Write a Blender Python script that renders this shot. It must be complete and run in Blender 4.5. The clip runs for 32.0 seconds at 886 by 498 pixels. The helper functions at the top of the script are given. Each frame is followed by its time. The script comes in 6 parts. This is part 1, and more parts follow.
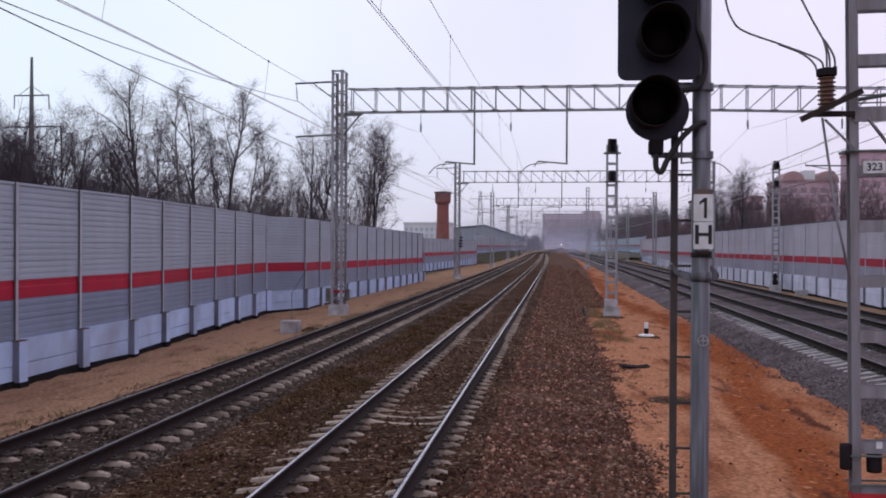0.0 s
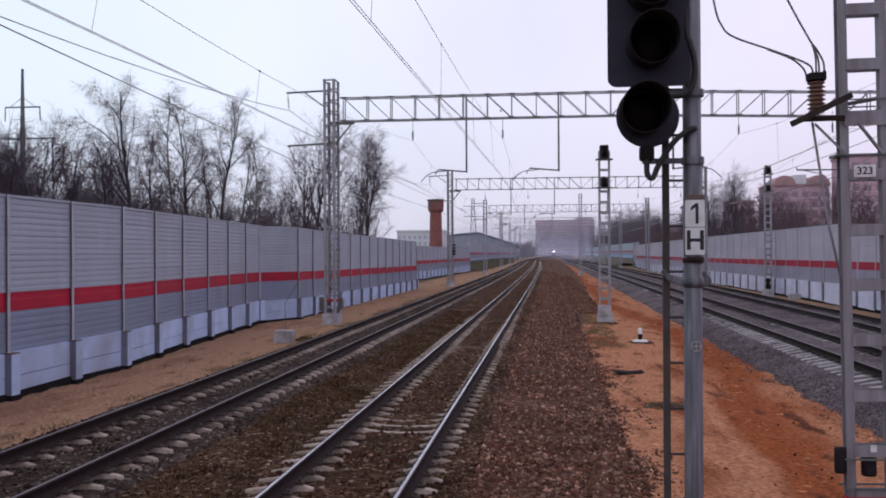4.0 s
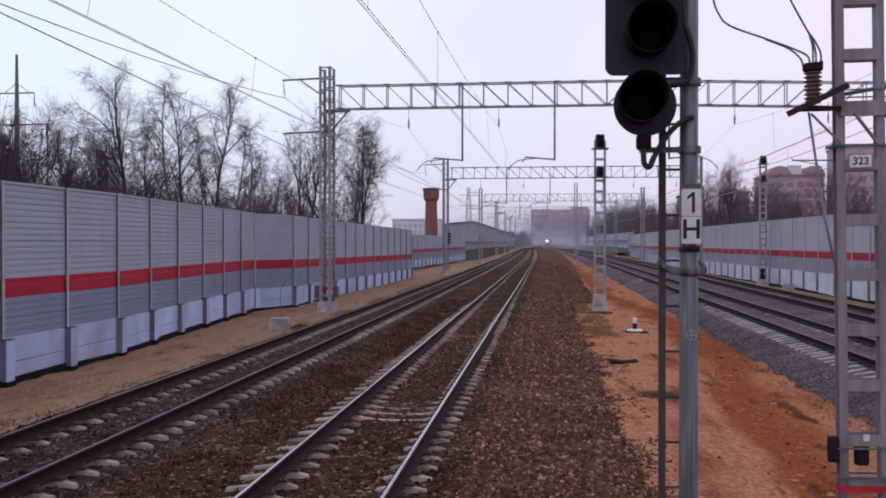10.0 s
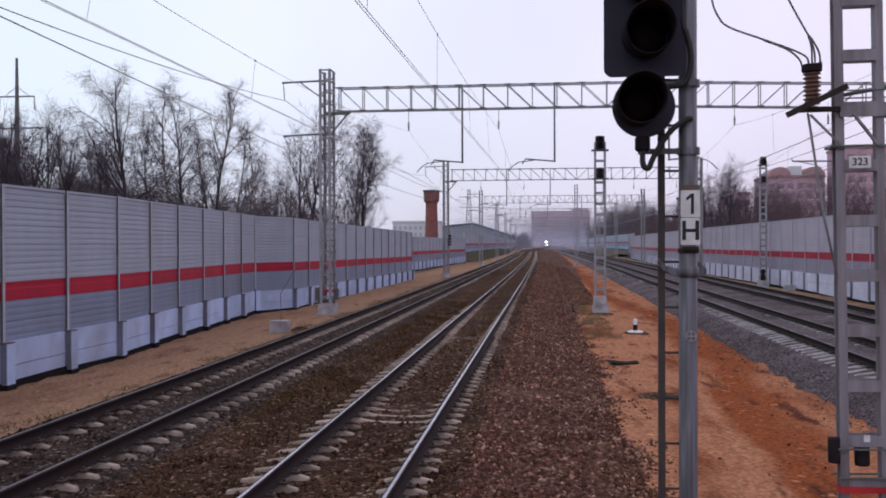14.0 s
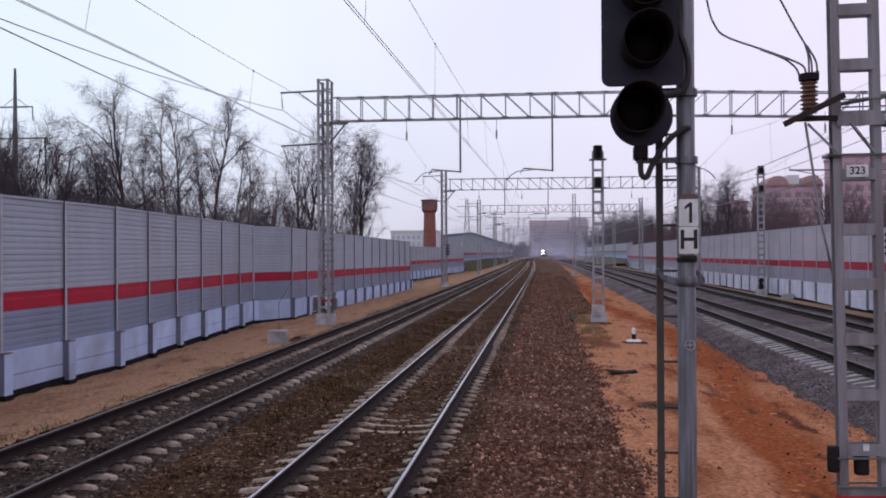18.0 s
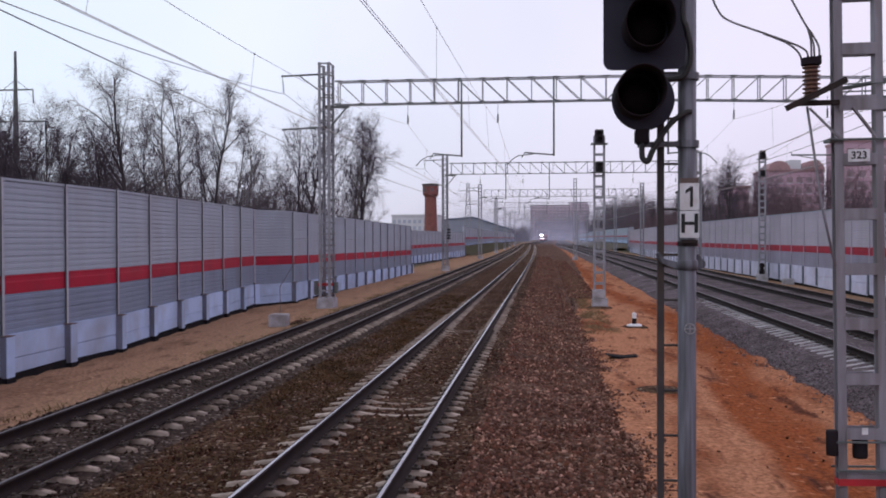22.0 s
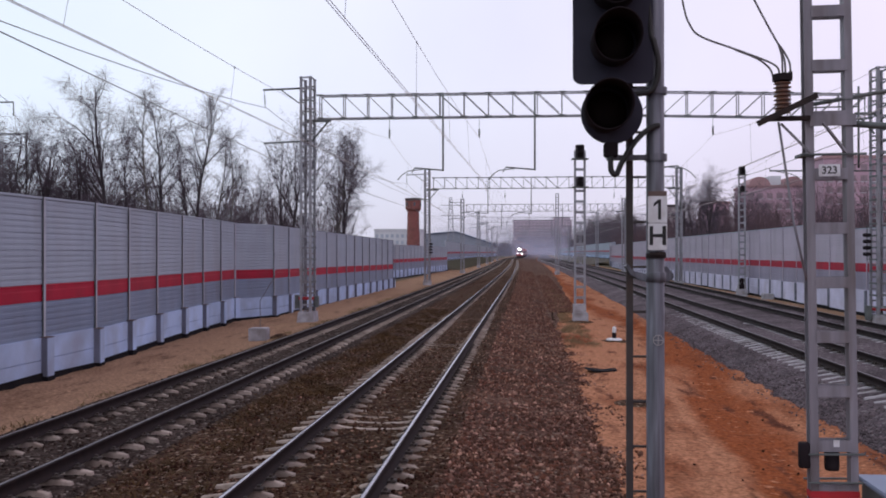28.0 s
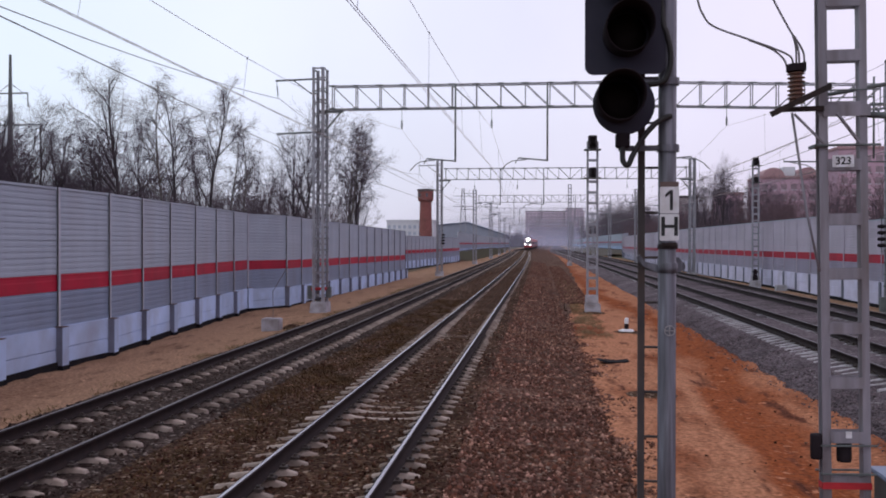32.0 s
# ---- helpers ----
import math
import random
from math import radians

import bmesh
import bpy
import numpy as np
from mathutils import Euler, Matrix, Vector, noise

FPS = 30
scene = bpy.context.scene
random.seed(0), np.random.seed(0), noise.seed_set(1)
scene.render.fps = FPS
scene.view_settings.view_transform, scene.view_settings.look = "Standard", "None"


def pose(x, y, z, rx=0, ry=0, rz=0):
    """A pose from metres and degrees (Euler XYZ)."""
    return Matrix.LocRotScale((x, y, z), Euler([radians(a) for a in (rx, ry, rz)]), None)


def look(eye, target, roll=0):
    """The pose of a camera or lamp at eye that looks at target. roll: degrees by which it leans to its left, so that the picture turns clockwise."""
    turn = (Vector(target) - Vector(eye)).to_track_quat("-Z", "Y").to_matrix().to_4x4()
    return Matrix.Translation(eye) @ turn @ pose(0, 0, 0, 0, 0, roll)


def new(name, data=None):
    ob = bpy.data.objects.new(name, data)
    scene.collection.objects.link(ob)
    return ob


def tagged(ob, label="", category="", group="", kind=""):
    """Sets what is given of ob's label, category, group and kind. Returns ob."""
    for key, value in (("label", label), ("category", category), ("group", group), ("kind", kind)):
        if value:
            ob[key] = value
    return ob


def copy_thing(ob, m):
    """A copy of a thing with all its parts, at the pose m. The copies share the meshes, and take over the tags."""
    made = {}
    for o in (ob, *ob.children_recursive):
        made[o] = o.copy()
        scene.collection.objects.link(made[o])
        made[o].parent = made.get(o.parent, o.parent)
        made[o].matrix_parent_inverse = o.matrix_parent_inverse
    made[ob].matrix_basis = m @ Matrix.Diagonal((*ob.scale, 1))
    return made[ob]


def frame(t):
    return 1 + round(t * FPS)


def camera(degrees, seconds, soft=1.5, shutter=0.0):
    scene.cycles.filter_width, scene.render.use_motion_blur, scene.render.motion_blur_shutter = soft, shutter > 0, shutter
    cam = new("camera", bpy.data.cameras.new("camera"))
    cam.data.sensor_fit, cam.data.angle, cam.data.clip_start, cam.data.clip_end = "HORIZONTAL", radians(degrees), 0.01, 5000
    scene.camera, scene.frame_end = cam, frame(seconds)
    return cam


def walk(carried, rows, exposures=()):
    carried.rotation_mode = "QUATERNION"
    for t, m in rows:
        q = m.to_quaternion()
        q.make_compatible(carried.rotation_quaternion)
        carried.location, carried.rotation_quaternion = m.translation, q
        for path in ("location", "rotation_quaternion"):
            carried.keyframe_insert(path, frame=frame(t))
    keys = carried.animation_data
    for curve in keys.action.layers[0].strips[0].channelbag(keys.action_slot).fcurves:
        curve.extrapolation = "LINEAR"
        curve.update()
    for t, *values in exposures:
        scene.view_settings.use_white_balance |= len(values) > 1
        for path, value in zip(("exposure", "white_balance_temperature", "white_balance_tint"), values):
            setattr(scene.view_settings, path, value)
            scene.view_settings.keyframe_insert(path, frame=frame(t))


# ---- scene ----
cam = camera(50.7, 32.0, soft=1.85)
ROWS = [
    (0.0, pose(-0.093, 0.036, 2.666, 89.783, -0.312, 6.955)), (0.5, pose(-0.094, 0.042, 2.667, 89.927, -0.156, 6.992)),
    (1.0, pose(-0.096, 0.038, 2.666, 90.091, -0.157, 6.880)), (1.5, pose(-0.094, 0.041, 2.669, 90.084, 0.108, 6.853)),
    (2.0, pose(-0.086, 0.056, 2.673, 91.328, 0.505, 6.600)), (2.5, pose(-0.088, 0.027, 2.672, 90.497, 0.404, 6.612)),
    (3.0, pose(-0.087, 0.037, 2.667, 90.469, 0.296, 6.631)), (3.5, pose(-0.085, 0.042, 2.670, 90.352, 0.366, 6.594)),
    (5.5, pose(-0.098, 0.049, 2.665, 89.884, -0.176, 6.346)), (6.0, pose(-0.100, 0.038, 2.667, 89.652, 0.027, 6.580)),
    (6.5, pose(-0.096, 0.046, 2.661, 89.558, 0.018, 6.530)), (7.0, pose(-0.096, 0.046, 2.665, 89.347, -0.027, 6.427)),
    (7.5, pose(-0.093, 0.042, 2.666, 89.417, 0.035, 6.405)), (8.0, pose(-0.093, 0.038, 2.662, 89.303, 0.109, 6.276)),
    (8.5, pose(-0.088, 0.037, 2.659, 89.362, -0.019, 6.362)), (9.0, pose(-0.091, 0.029, 2.666, 89.468, 0.061, 6.500)),
    (9.5, pose(-0.094, 0.025, 2.666, 89.557, 0.018, 6.465)), (10.0, pose(-0.094, 0.040, 2.663, 89.563, 0.004, 6.256)),
    (10.5, pose(-0.095, 0.029, 2.664, 89.462, 0.131, 6.221)), (11.0, pose(-0.095, 0.029, 2.666, 89.410, 0.074, 6.217)),
    (11.5, pose(-0.093, 0.041, 2.660, 89.452, 0.007, 6.206)), (12.0, pose(-0.093, 0.036, 2.663, 89.614, 0.122, 6.276)),
    (12.5, pose(-0.095, 0.023, 2.663, 89.769, 0.139, 6.268)), (13.0, pose(-0.088, 0.030, 2.663, 89.770, 0.132, 6.281)),
    (13.5, pose(-0.092, 0.027, 2.663, 89.768, 0.138, 6.174)), (14.0, pose(-0.087, 0.038, 2.663, 89.687, 0.182, 6.281)),
    (14.5, pose(-0.095, 0.027, 2.662, 89.570, 0.075, 6.268)), (16.5, pose(-0.095, 0.036, 2.663, 90.193, 0.479, 6.413)),
    (17.0, pose(-0.088, 0.059, 2.661, 90.406, 0.416, 6.449)), (17.5, pose(-0.093, 0.050, 2.664, 90.251, 0.332, 6.244)),
    (18.0, pose(-0.089, 0.038, 2.663, 90.266, 0.299, 6.168)), (18.5, pose(-0.090, 0.038, 2.664, 90.178, 0.304, 6.101)),
    (19.0, pose(-0.093, 0.036, 2.663, 90.069, 0.241, 6.233)), (19.5, pose(-0.094, 0.036, 2.658, 89.987, 0.149, 6.178)),
    (20.0, pose(-0.095, 0.041, 2.665, 89.878, 0.165, 6.195)), (20.5, pose(-0.097, 0.034, 2.659, 89.706, 0.040, 6.165)),
    (21.0, pose(-0.099, 0.030, 2.662, 89.669, 0.101, 6.081)), (21.5, pose(-0.096, 0.024, 2.662, 89.563, 0.110, 6.107)),
    (22.0, pose(-0.089, 0.024, 2.657, 89.304, 0.158, 6.226)), (22.5, pose(-0.070, 0.036, 2.661, 89.492, 0.305, 6.056)),
    (23.0, pose(-0.060, 0.031, 2.664, 90.027, 0.447, 6.234)), (23.5, pose(-0.054, 0.011, 2.659, 89.731, 0.432, 6.682)),
    (24.0, pose(-0.038, 0.006, 2.653, 89.832, 0.393, 7.104)), (24.5, pose(-0.022, -0.000, 2.650, 90.193, 0.094, 6.646)),
    (25.0, pose(-0.006, 0.003, 2.641, 90.030, -0.079, 6.324)), (25.5, pose(-0.001, -0.004, 2.637, 90.099, -0.139, 5.843)),
    (27.5, pose(-0.007, 0.015, 2.639, 90.426, 0.205, 5.511)), (28.0, pose(-0.010, -0.004, 2.639, 90.192, 0.008, 5.174)),
    (28.5, pose(-0.007, -0.002, 2.636, 90.037, 0.014, 5.365)), (29.0, pose(-0.010, -0.005, 2.636, 89.979, -0.108, 5.268)),
    (29.5, pose(-0.009, 0.002, 2.638, 89.911, -0.110, 5.247)), (30.0, pose(-0.013, -0.009, 2.637, 89.741, -0.176, 5.365)),
    (30.5, pose(-0.015, -0.028, 2.635, 89.511, -0.133, 5.370)), (31.0, pose(-0.011, -0.017, 2.635, 89.658, 0.011, 5.619)),
    (31.5, pose(-0.007, -0.026, 2.638, 89.616, -0.010, 5.645)), (32.0, pose(-0.005, -0.025, 2.636, 89.634, -0.066, 5.928)),
]
walk(cam, ROWS)

# ---- light: an overcast sky with a weak, wide sun ----
world = bpy.data.worlds.new("overcast_sky")
scene.world = world
world.use_nodes = True
wn, wl = world.node_tree.nodes, world.node_tree.links
wn.clear()
w_out, w_bg = wn.new("ShaderNodeOutputWorld"), wn.new("ShaderNodeBackground")
w_sky = wn.new("ShaderNodeTexSky")
w_sky.sky_type, w_sky.sun_disc = "NISHITA", False
w_sky.sun_elevation, w_sky.sun_rotation = radians(35), radians(200)
w_dim = wn.new("ShaderNodeVectorMath")
w_dim.operation = "SCALE"
w_dim.inputs["Scale"].default_value = 0.10
wl.new(w_sky.outputs[0], w_dim.inputs[0])
w_co = wn.new("ShaderNodeTexCoord")
w_sep = wn.new("ShaderNodeSeparateXYZ")
wl.new(w_co.outputs["Generated"], w_sep.inputs[0])
w_ramp = wn.new("ShaderNodeValToRGB")
w_ramp.color_ramp.elements[0].position, w_ramp.color_ramp.elements[0].color = 0.0, (0.74, 0.70, 0.83, 1)
w_ramp.color_ramp.elements[1].position, w_ramp.color_ramp.elements[1].color = 0.45, (1.045, 1.032, 1.135, 1)
w_mid = w_ramp.color_ramp.elements.new(0.16)
w_mid.color = (0.955, 0.938, 1.055, 1)
wl.new(w_sep.outputs["Z"], w_ramp.inputs[0])
w_cloud = wn.new("ShaderNodeTexNoise")
w_cloud.inputs["Scale"].default_value, w_cloud.inputs["Detail"].default_value = 2.6, 5
wl.new(w_co.outputs["Generated"], w_cloud.inputs["Vector"])
w_cr = wn.new("ShaderNodeMapRange")
w_cr.inputs["From Min"].default_value, w_cr.inputs["From Max"].default_value = 0.3, 0.7
w_cr.inputs["To Min"].default_value, w_cr.inputs["To Max"].default_value = 0.93, 1.05
wl.new(w_cloud.outputs[0], w_cr.inputs[0])
w_mul = wn.new("ShaderNodeVectorMath")
w_mul.operation = "SCALE"
wl.new(w_ramp.outputs[0], w_mul.inputs[0])
wl.new(w_cr.outputs[0], w_mul.inputs["Scale"])
w_mix = wn.new("ShaderNodeMix")
w_mix.data_type = "RGBA"
w_mix.inputs[0].default_value = 0.90
wl.new(w_dim.outputs[0], w_mix.inputs[6])
w_side = wn.new("ShaderNodeMapRange")
w_side.inputs["From Min"].default_value, w_side.inputs["From Max"].default_value = -0.48, 0.5
wl.new(w_sep.outputs["X"], w_side.inputs[0])
w_tint = wn.new("ShaderNodeMix")
w_tint.data_type = "RGBA"
w_tint.inputs[6].default_value, w_tint.inputs[7].default_value = (0.875, 0.98, 1.015, 1), (0.965, 0.848, 0.95, 1)
wl.new(w_side.outputs[0], w_tint.inputs[0])
w_cast = wn.new("ShaderNodeVectorMath")
w_cast.operation = "MULTIPLY"
wl.new(w_mul.outputs[0], w_cast.inputs[0])
wl.new(w_tint.outputs[2], w_cast.inputs[1])
wl.new(w_cast.outputs[0], w_mix.inputs[7])
wl.new(w_mix.outputs[2], w_bg.inputs[0])
w_bg.inputs[1].default_value = 1.05
wl.new(w_bg.outputs[0], w_out.inputs[0])

sun = new("sun", bpy.data.lights.new("sun", "SUN"))
sun.data.energy, sun.data.angle, sun.data.color = 0.28, radians(25), (1.0, 0.95, 0.95)
sun.matrix_world = look((0, 0, 50), (18, 50, 0))


# ---- materials ----
def mat(name, c1, c2=None, scale=3.0, rough=0.8, metal=0.0, bump=0.0, bscale=None, stain=None, sscale=0.4, samt=0.5, rnd=0.0, stretch=(1, 1, 1), spec=0.4):
    """Two tones mixed by fine noise, a third as larger stains, a little difference from object to object, and relief."""
    m = bpy.data.materials.new(name)
    m.use_nodes = True
    n, l = m.node_tree.nodes, m.node_tree.links
    b = n["Principled BSDF"]
    b.inputs["Roughness"].default_value, b.inputs["Metallic"].default_value = rough, metal
    b.inputs["Specular IOR Level"].default_value = spec
    geo = n.new("ShaderNodeNewGeometry")
    mp = n.new("ShaderNodeMapping")
    mp.inputs["Scale"].default_value = stretch
    l.new(geo.outputs["Position"], mp.inputs[0])
    a = n.new("ShaderNodeTexNoise")
    a.inputs["Scale"].default_value, a.inputs["Detail"].default_value = scale, 6
    l.new(mp.outputs[0], a.inputs["Vector"])
    r = n.new("ShaderNodeMapRange")
    r.inputs["From Min"].default_value, r.inputs["From Max"].default_value = 0.32, 0.68
    l.new(a.outputs[0], r.inputs[0])
    mx = n.new("ShaderNodeMix")
    mx.data_type = "RGBA"
    mx.inputs[6].default_value, mx.inputs[7].default_value = (*c1, 1), (*(c2 or tuple(0.75 * v for v in c1)), 1)
    l.new(r.outputs[0], mx.inputs[0])
    out = mx.outputs[2]
    if stain:
        s = n.new("ShaderNodeTexNoise")
        s.inputs["Scale"].default_value, s.inputs["Detail"].default_value = sscale, 4
        l.new(mp.outputs[0], s.inputs["Vector"])
        sr = n.new("ShaderNodeMapRange")
        sr.inputs["From Min"].default_value, sr.inputs["From Max"].default_value, sr.inputs["To Max"].default_value = 0.45, 0.72, samt
        l.new(s.outputs[0], sr.inputs[0])
        m2 = n.new("ShaderNodeMix")
        m2.data_type = "RGBA"
        m2.inputs[7].default_value = (*stain, 1)
        l.new(sr.outputs[0], m2.inputs[0])
        l.new(out, m2.inputs[6])
        out = m2.outputs[2]
    if rnd:
        oi = n.new("ShaderNodeObjectInfo")
        rr = n.new("ShaderNodeMapRange")
        rr.inputs["To Min"].default_value, rr.inputs["To Max"].default_value = 1 - rnd, 1 + rnd
        l.new(oi.outputs["Random"], rr.inputs[0])
        sc = n.new("ShaderNodeVectorMath")
        sc.operation = "SCALE"
        l.new(out, sc.inputs[0])
        l.new(rr.outputs[0], sc.inputs["Scale"])
        out = sc.outputs[0]
    l.new(out, b.inputs["Base Color"])
    if bump:
        bn = n.new("ShaderNodeTexNoise")
        bn.inputs["Scale"].default_value, bn.inputs["Detail"].default_value = bscale or scale * 3, 5
        l.new(mp.outputs[0], bn.inputs["Vector"])
        bp = n.new("ShaderNodeBump")
        bp.inputs["Strength"].default_value, bp.inputs["Distance"].default_value = 0.8, bump
        l.new(bn.outputs[0], bp.inputs["Height"])
        l.new(bp.outputs[0], b.inputs["Normal"])
    return m


def glow(name, colour, strength):
    m = bpy.data.materials.new(name)
    m.use_nodes = True
    b = m.node_tree.nodes["Principled BSDF"]
    b.inputs["Base Color"].default_value = (*colour, 1)
    b.inputs["Emission Color"].default_value, b.inputs["Emission Strength"].default_value = (*colour, 1), strength
    return m


def ballast_mat(name, tones, cell):
    """Crushed stone: cells of several tones with dark joints, patches, and the relief of the stones."""
    m = bpy.data.materials.new(name)
    m.use_nodes = True
    n, l = m.node_tree.nodes, m.node_tree.links
    b = n["Principled BSDF"]
    b.inputs["Roughness"].default_value, b.inputs["Specular IOR Level"].default_value = 1.0, 0.03
    geo = n.new("ShaderNodeNewGeometry")
    v = n.new("ShaderNodeTexVoronoi")
    v.inputs["Scale"].default_value = cell
    l.new(geo.outputs["Position"], v.inputs["Vector"])
    ramp = n.new("ShaderNodeValToRGB")
    ramp.color_ramp.interpolation = "CONSTANT"
    e = ramp.color_ramp.elements
    e[0].color = (*tones[0], 1)
    e[1].position, e[1].color = 0.3, (*tones[1], 1)
    for p, c in ((0.55, tones[2]), (0.75, tones[3]), (0.93, tones[4])):
        e.new(p).color = (*c, 1)
    sep = n.new("ShaderNodeSeparateColor")
    l.new(v.outputs["Color"], sep.inputs[0])
    l.new(sep.outputs[0], ramp.inputs[0])
    big = n.new("ShaderNodeTexNoise")
    big.inputs["Scale"].default_value, big.inputs["Detail"].default_value = 0.5, 5
    l.new(geo.outputs["Position"], big.inputs["Vector"])
    br = n.new("ShaderNodeMapRange")
    br.inputs["From Min"].default_value, br.inputs["From Max"].default_value = 0.3, 0.7
    br.inputs["To Min"].default_value, br.inputs["To Max"].default_value = 0.6, 1.45
    l.new(big.outputs[0], br.inputs[0])
    sc = n.new("ShaderNodeVectorMath")
    sc.operation = "SCALE"
    l.new(ramp.outputs[0], sc.inputs[0])
    l.new(br.outputs[0], sc.inputs["Scale"])
    l.new(sc.outputs[0], b.inputs["Base Color"])
    bp = n.new("ShaderNodeBump")
    bp.invert = True
    bp.inputs["Strength"].default_value, bp.inputs["Distance"].default_value = 1.0, 0.5 / cell
    l.new(v.outputs["Distance"], bp.inputs["Height"])
    l.new(bp.outputs[0], b.inputs["Normal"])
    return m


def sand_mat(name, pale, deep, damp):
    """Spread sand: pale and orange drifts, damp patches, footmarks."""
    m = bpy.data.materials.new(name)
    m.use_nodes = True
    n, l = m.node_tree.nodes, m.node_tree.links
    b = n["Principled BSDF"]
    b.inputs["Roughness"].default_value, b.inputs["Specular IOR Level"].default_value = 1.0, 0.03
    geo = n.new("ShaderNodeNewGeometry")
    mp = n.new("ShaderNodeMapping")
    mp.inputs["Scale"].default_value = (1.0, 0.28, 1.0)
    l.new(geo.outputs["Position"], mp.inputs[0])

    def noise_range(scale, lo, hi, vec, detail=6):
        t = n.new("ShaderNodeTexNoise")
        t.inputs["Scale"].default_value, t.inputs["Detail"].default_value = scale, detail
        l.new(vec, t.inputs["Vector"])
        r = n.new("ShaderNodeMapRange")
        r.inputs["From Min"].default_value, r.inputs["From Max"].default_value = lo, hi
        l.new(t.outputs[0], r.inputs[0])
        return r.outputs[0]

    def mixed(f, a, c):
        x = n.new("ShaderNodeMix")
        x.data_type = "RGBA"
        l.new(f, x.inputs[0])
        if isinstance(a, tuple):
            x.inputs[6].default_value = (*a, 1)
        else:
            l.new(a, x.inputs[6])
        x.inputs[7].default_value = (*c, 1)
        return x.outputs[2]

    sep = n.new("ShaderNodeSeparateXYZ")
    l.new(geo.outputs["Position"], sep.inputs[0])
    # the dug strip of deep orange sand runs slantwise across the verge; its edge wanders
    def ranged(src, f0, f1, t0, t1):
        r = n.new("ShaderNodeMapRange")
        for key, val in zip(("From Min", "From Max", "To Min", "To Max"), (f0, f1, t0, t1)):
            r.inputs[key].default_value = val
        l.new(src, r.inputs[0])
        return r.outputs[0]

    def summed(p, q):
        a = n.new("ShaderNodeMath")
        l.new(p, a.inputs[0])
        l.new(q, a.inputs[1])
        return a.outputs[0]

    wander = ranged(noise_range(0.9, 0.3, 0.7, mp.outputs[0]), 0, 1, -0.45, 0.45)
    slant = summed(ranged(sep.outputs["Y"], 15, 32, 0, -1.4), ranged(sep.outputs["Y"], 36, 60, 0, 1.6))
    edge = summed(summed(sep.outputs["X"], slant), wander)
    band = n.new("ShaderNodeMapRange")
    band.interpolation_type = "SMOOTHSTEP"
    band.inputs["From Min"].default_value, band.inputs["From Max"].default_value = 2.75, 3.45
    l.new(edge, band.inputs[0])
    col = mixed(band.outputs[0], pale, deep)
    rim = n.new("ShaderNodeMapRange")
    rim.interpolation_type = "SMOOTHSTEP"
    rim.inputs["From Min"].default_value, rim.inputs["From Max"].default_value, rim.inputs["To Max"].default_value = 3.95, 4.75, 0.8
    l.new(edge, rim.inputs[0])
    col = mixed(rim.outputs[0], col, tuple(1.0 * v for v in pale))
    col = mixed(noise_range(0.55, 0.54, 0.66, mp.outputs[0], 8), col, tuple(0.55 * p + 0.45 * q for p, q in zip(deep, damp)))
    col = mixed(noise_range(2.6, 0.57, 0.70, mp.outputs[0], 8), col, damp)
    col = mixed(noise_range(5.0, 0.62, 0.74, geo.outputs["Position"]), col, tuple(min(1, 1.45 * v) for v in pale))
    fine = noise_range(14, 0.3, 0.7, geo.outputs["Position"], 10)
    fr = n.new("ShaderNodeMapRange")
    fr.inputs["To Min"].default_value, fr.inputs["To Max"].default_value = 0.55, 1.45
    l.new(fine, fr.inputs[0])
    sc = n.new("ShaderNodeVectorMath")
    sc.operation = "SCALE"
    l.new(col, sc.inputs[0])
    l.new(fr.outputs[0], sc.inputs["Scale"])
    l.new(sc.outputs[0], b.inputs["Base Color"])
    bt = n.new("ShaderNodeTexNoise")
    bt.inputs["Scale"].default_value, bt.inputs["Detail"].default_value = 4, 9
    l.new(geo.outputs["Position"], bt.inputs["Vector"])
    bp = n.new("ShaderNodeBump")
    bp.inputs["Strength"].default_value, bp.inputs["Distance"].default_value = 1.0, 0.10
    l.new(bt.outputs[0], bp.inputs["Height"])
    l.new(bp.outputs[0], b.inputs["Normal"])
    return m


GROUND = mat("ground_earth", (0.14, 0.105, 0.075), (0.08, 0.075, 0.045), 0.4, 1.0, spec=0.05, bump=0.05, bscale=2, stain=(0.05, 0.06, 0.03), sscale=0.05)
SAND = sand_mat("right_sand", (0.318, 0.144, 0.082), (0.20, 0.058, 0.0225), (0.085, 0.031, 0.019))
SAND_L = sand_mat("left_sand", (0.255, 0.157, 0.103), (0.218, 0.126, 0.079), (0.125, 0.075, 0.05))
BALLAST = ballast_mat("rusty_ballast", ((0.032, 0.0175, 0.013), (0.058, 0.032, 0.022), (0.042, 0.026, 0.016), (0.088, 0.056, 0.036), (0.19, 0.142, 0.11)), 17)
BALLAST_D = ballast_mat("dirty_ballast", ((0.028, 0.020, 0.018), (0.046, 0.033, 0.029), (0.036, 0.027, 0.023), (0.07, 0.053, 0.046), (0.16, 0.135, 0.12)), 17)
BALLAST_G = ballast_mat("grey_ballast", ((0.07, 0.055, 0.063), (0.104, 0.083, 0.093), (0.083, 0.066, 0.074), (0.12, 0.104, 0.108), (0.17, 0.155, 0.157)), 15)
BALLAST_S = ballast_mat("shoulder_ballast", ((0.052, 0.028, 0.021), (0.095, 0.052, 0.039), (0.068, 0.037, 0.028), (0.13, 0.079, 0.058), (0.195, 0.148, 0.12)), 17)
STONE = mat("ballast_stone", (0.060, 0.033, 0.024), (0.038, 0.022, 0.017), 5, 1.0, spec=0.03, stain=(0.072, 0.04, 0.025), sscale=0.7, samt=0.6)
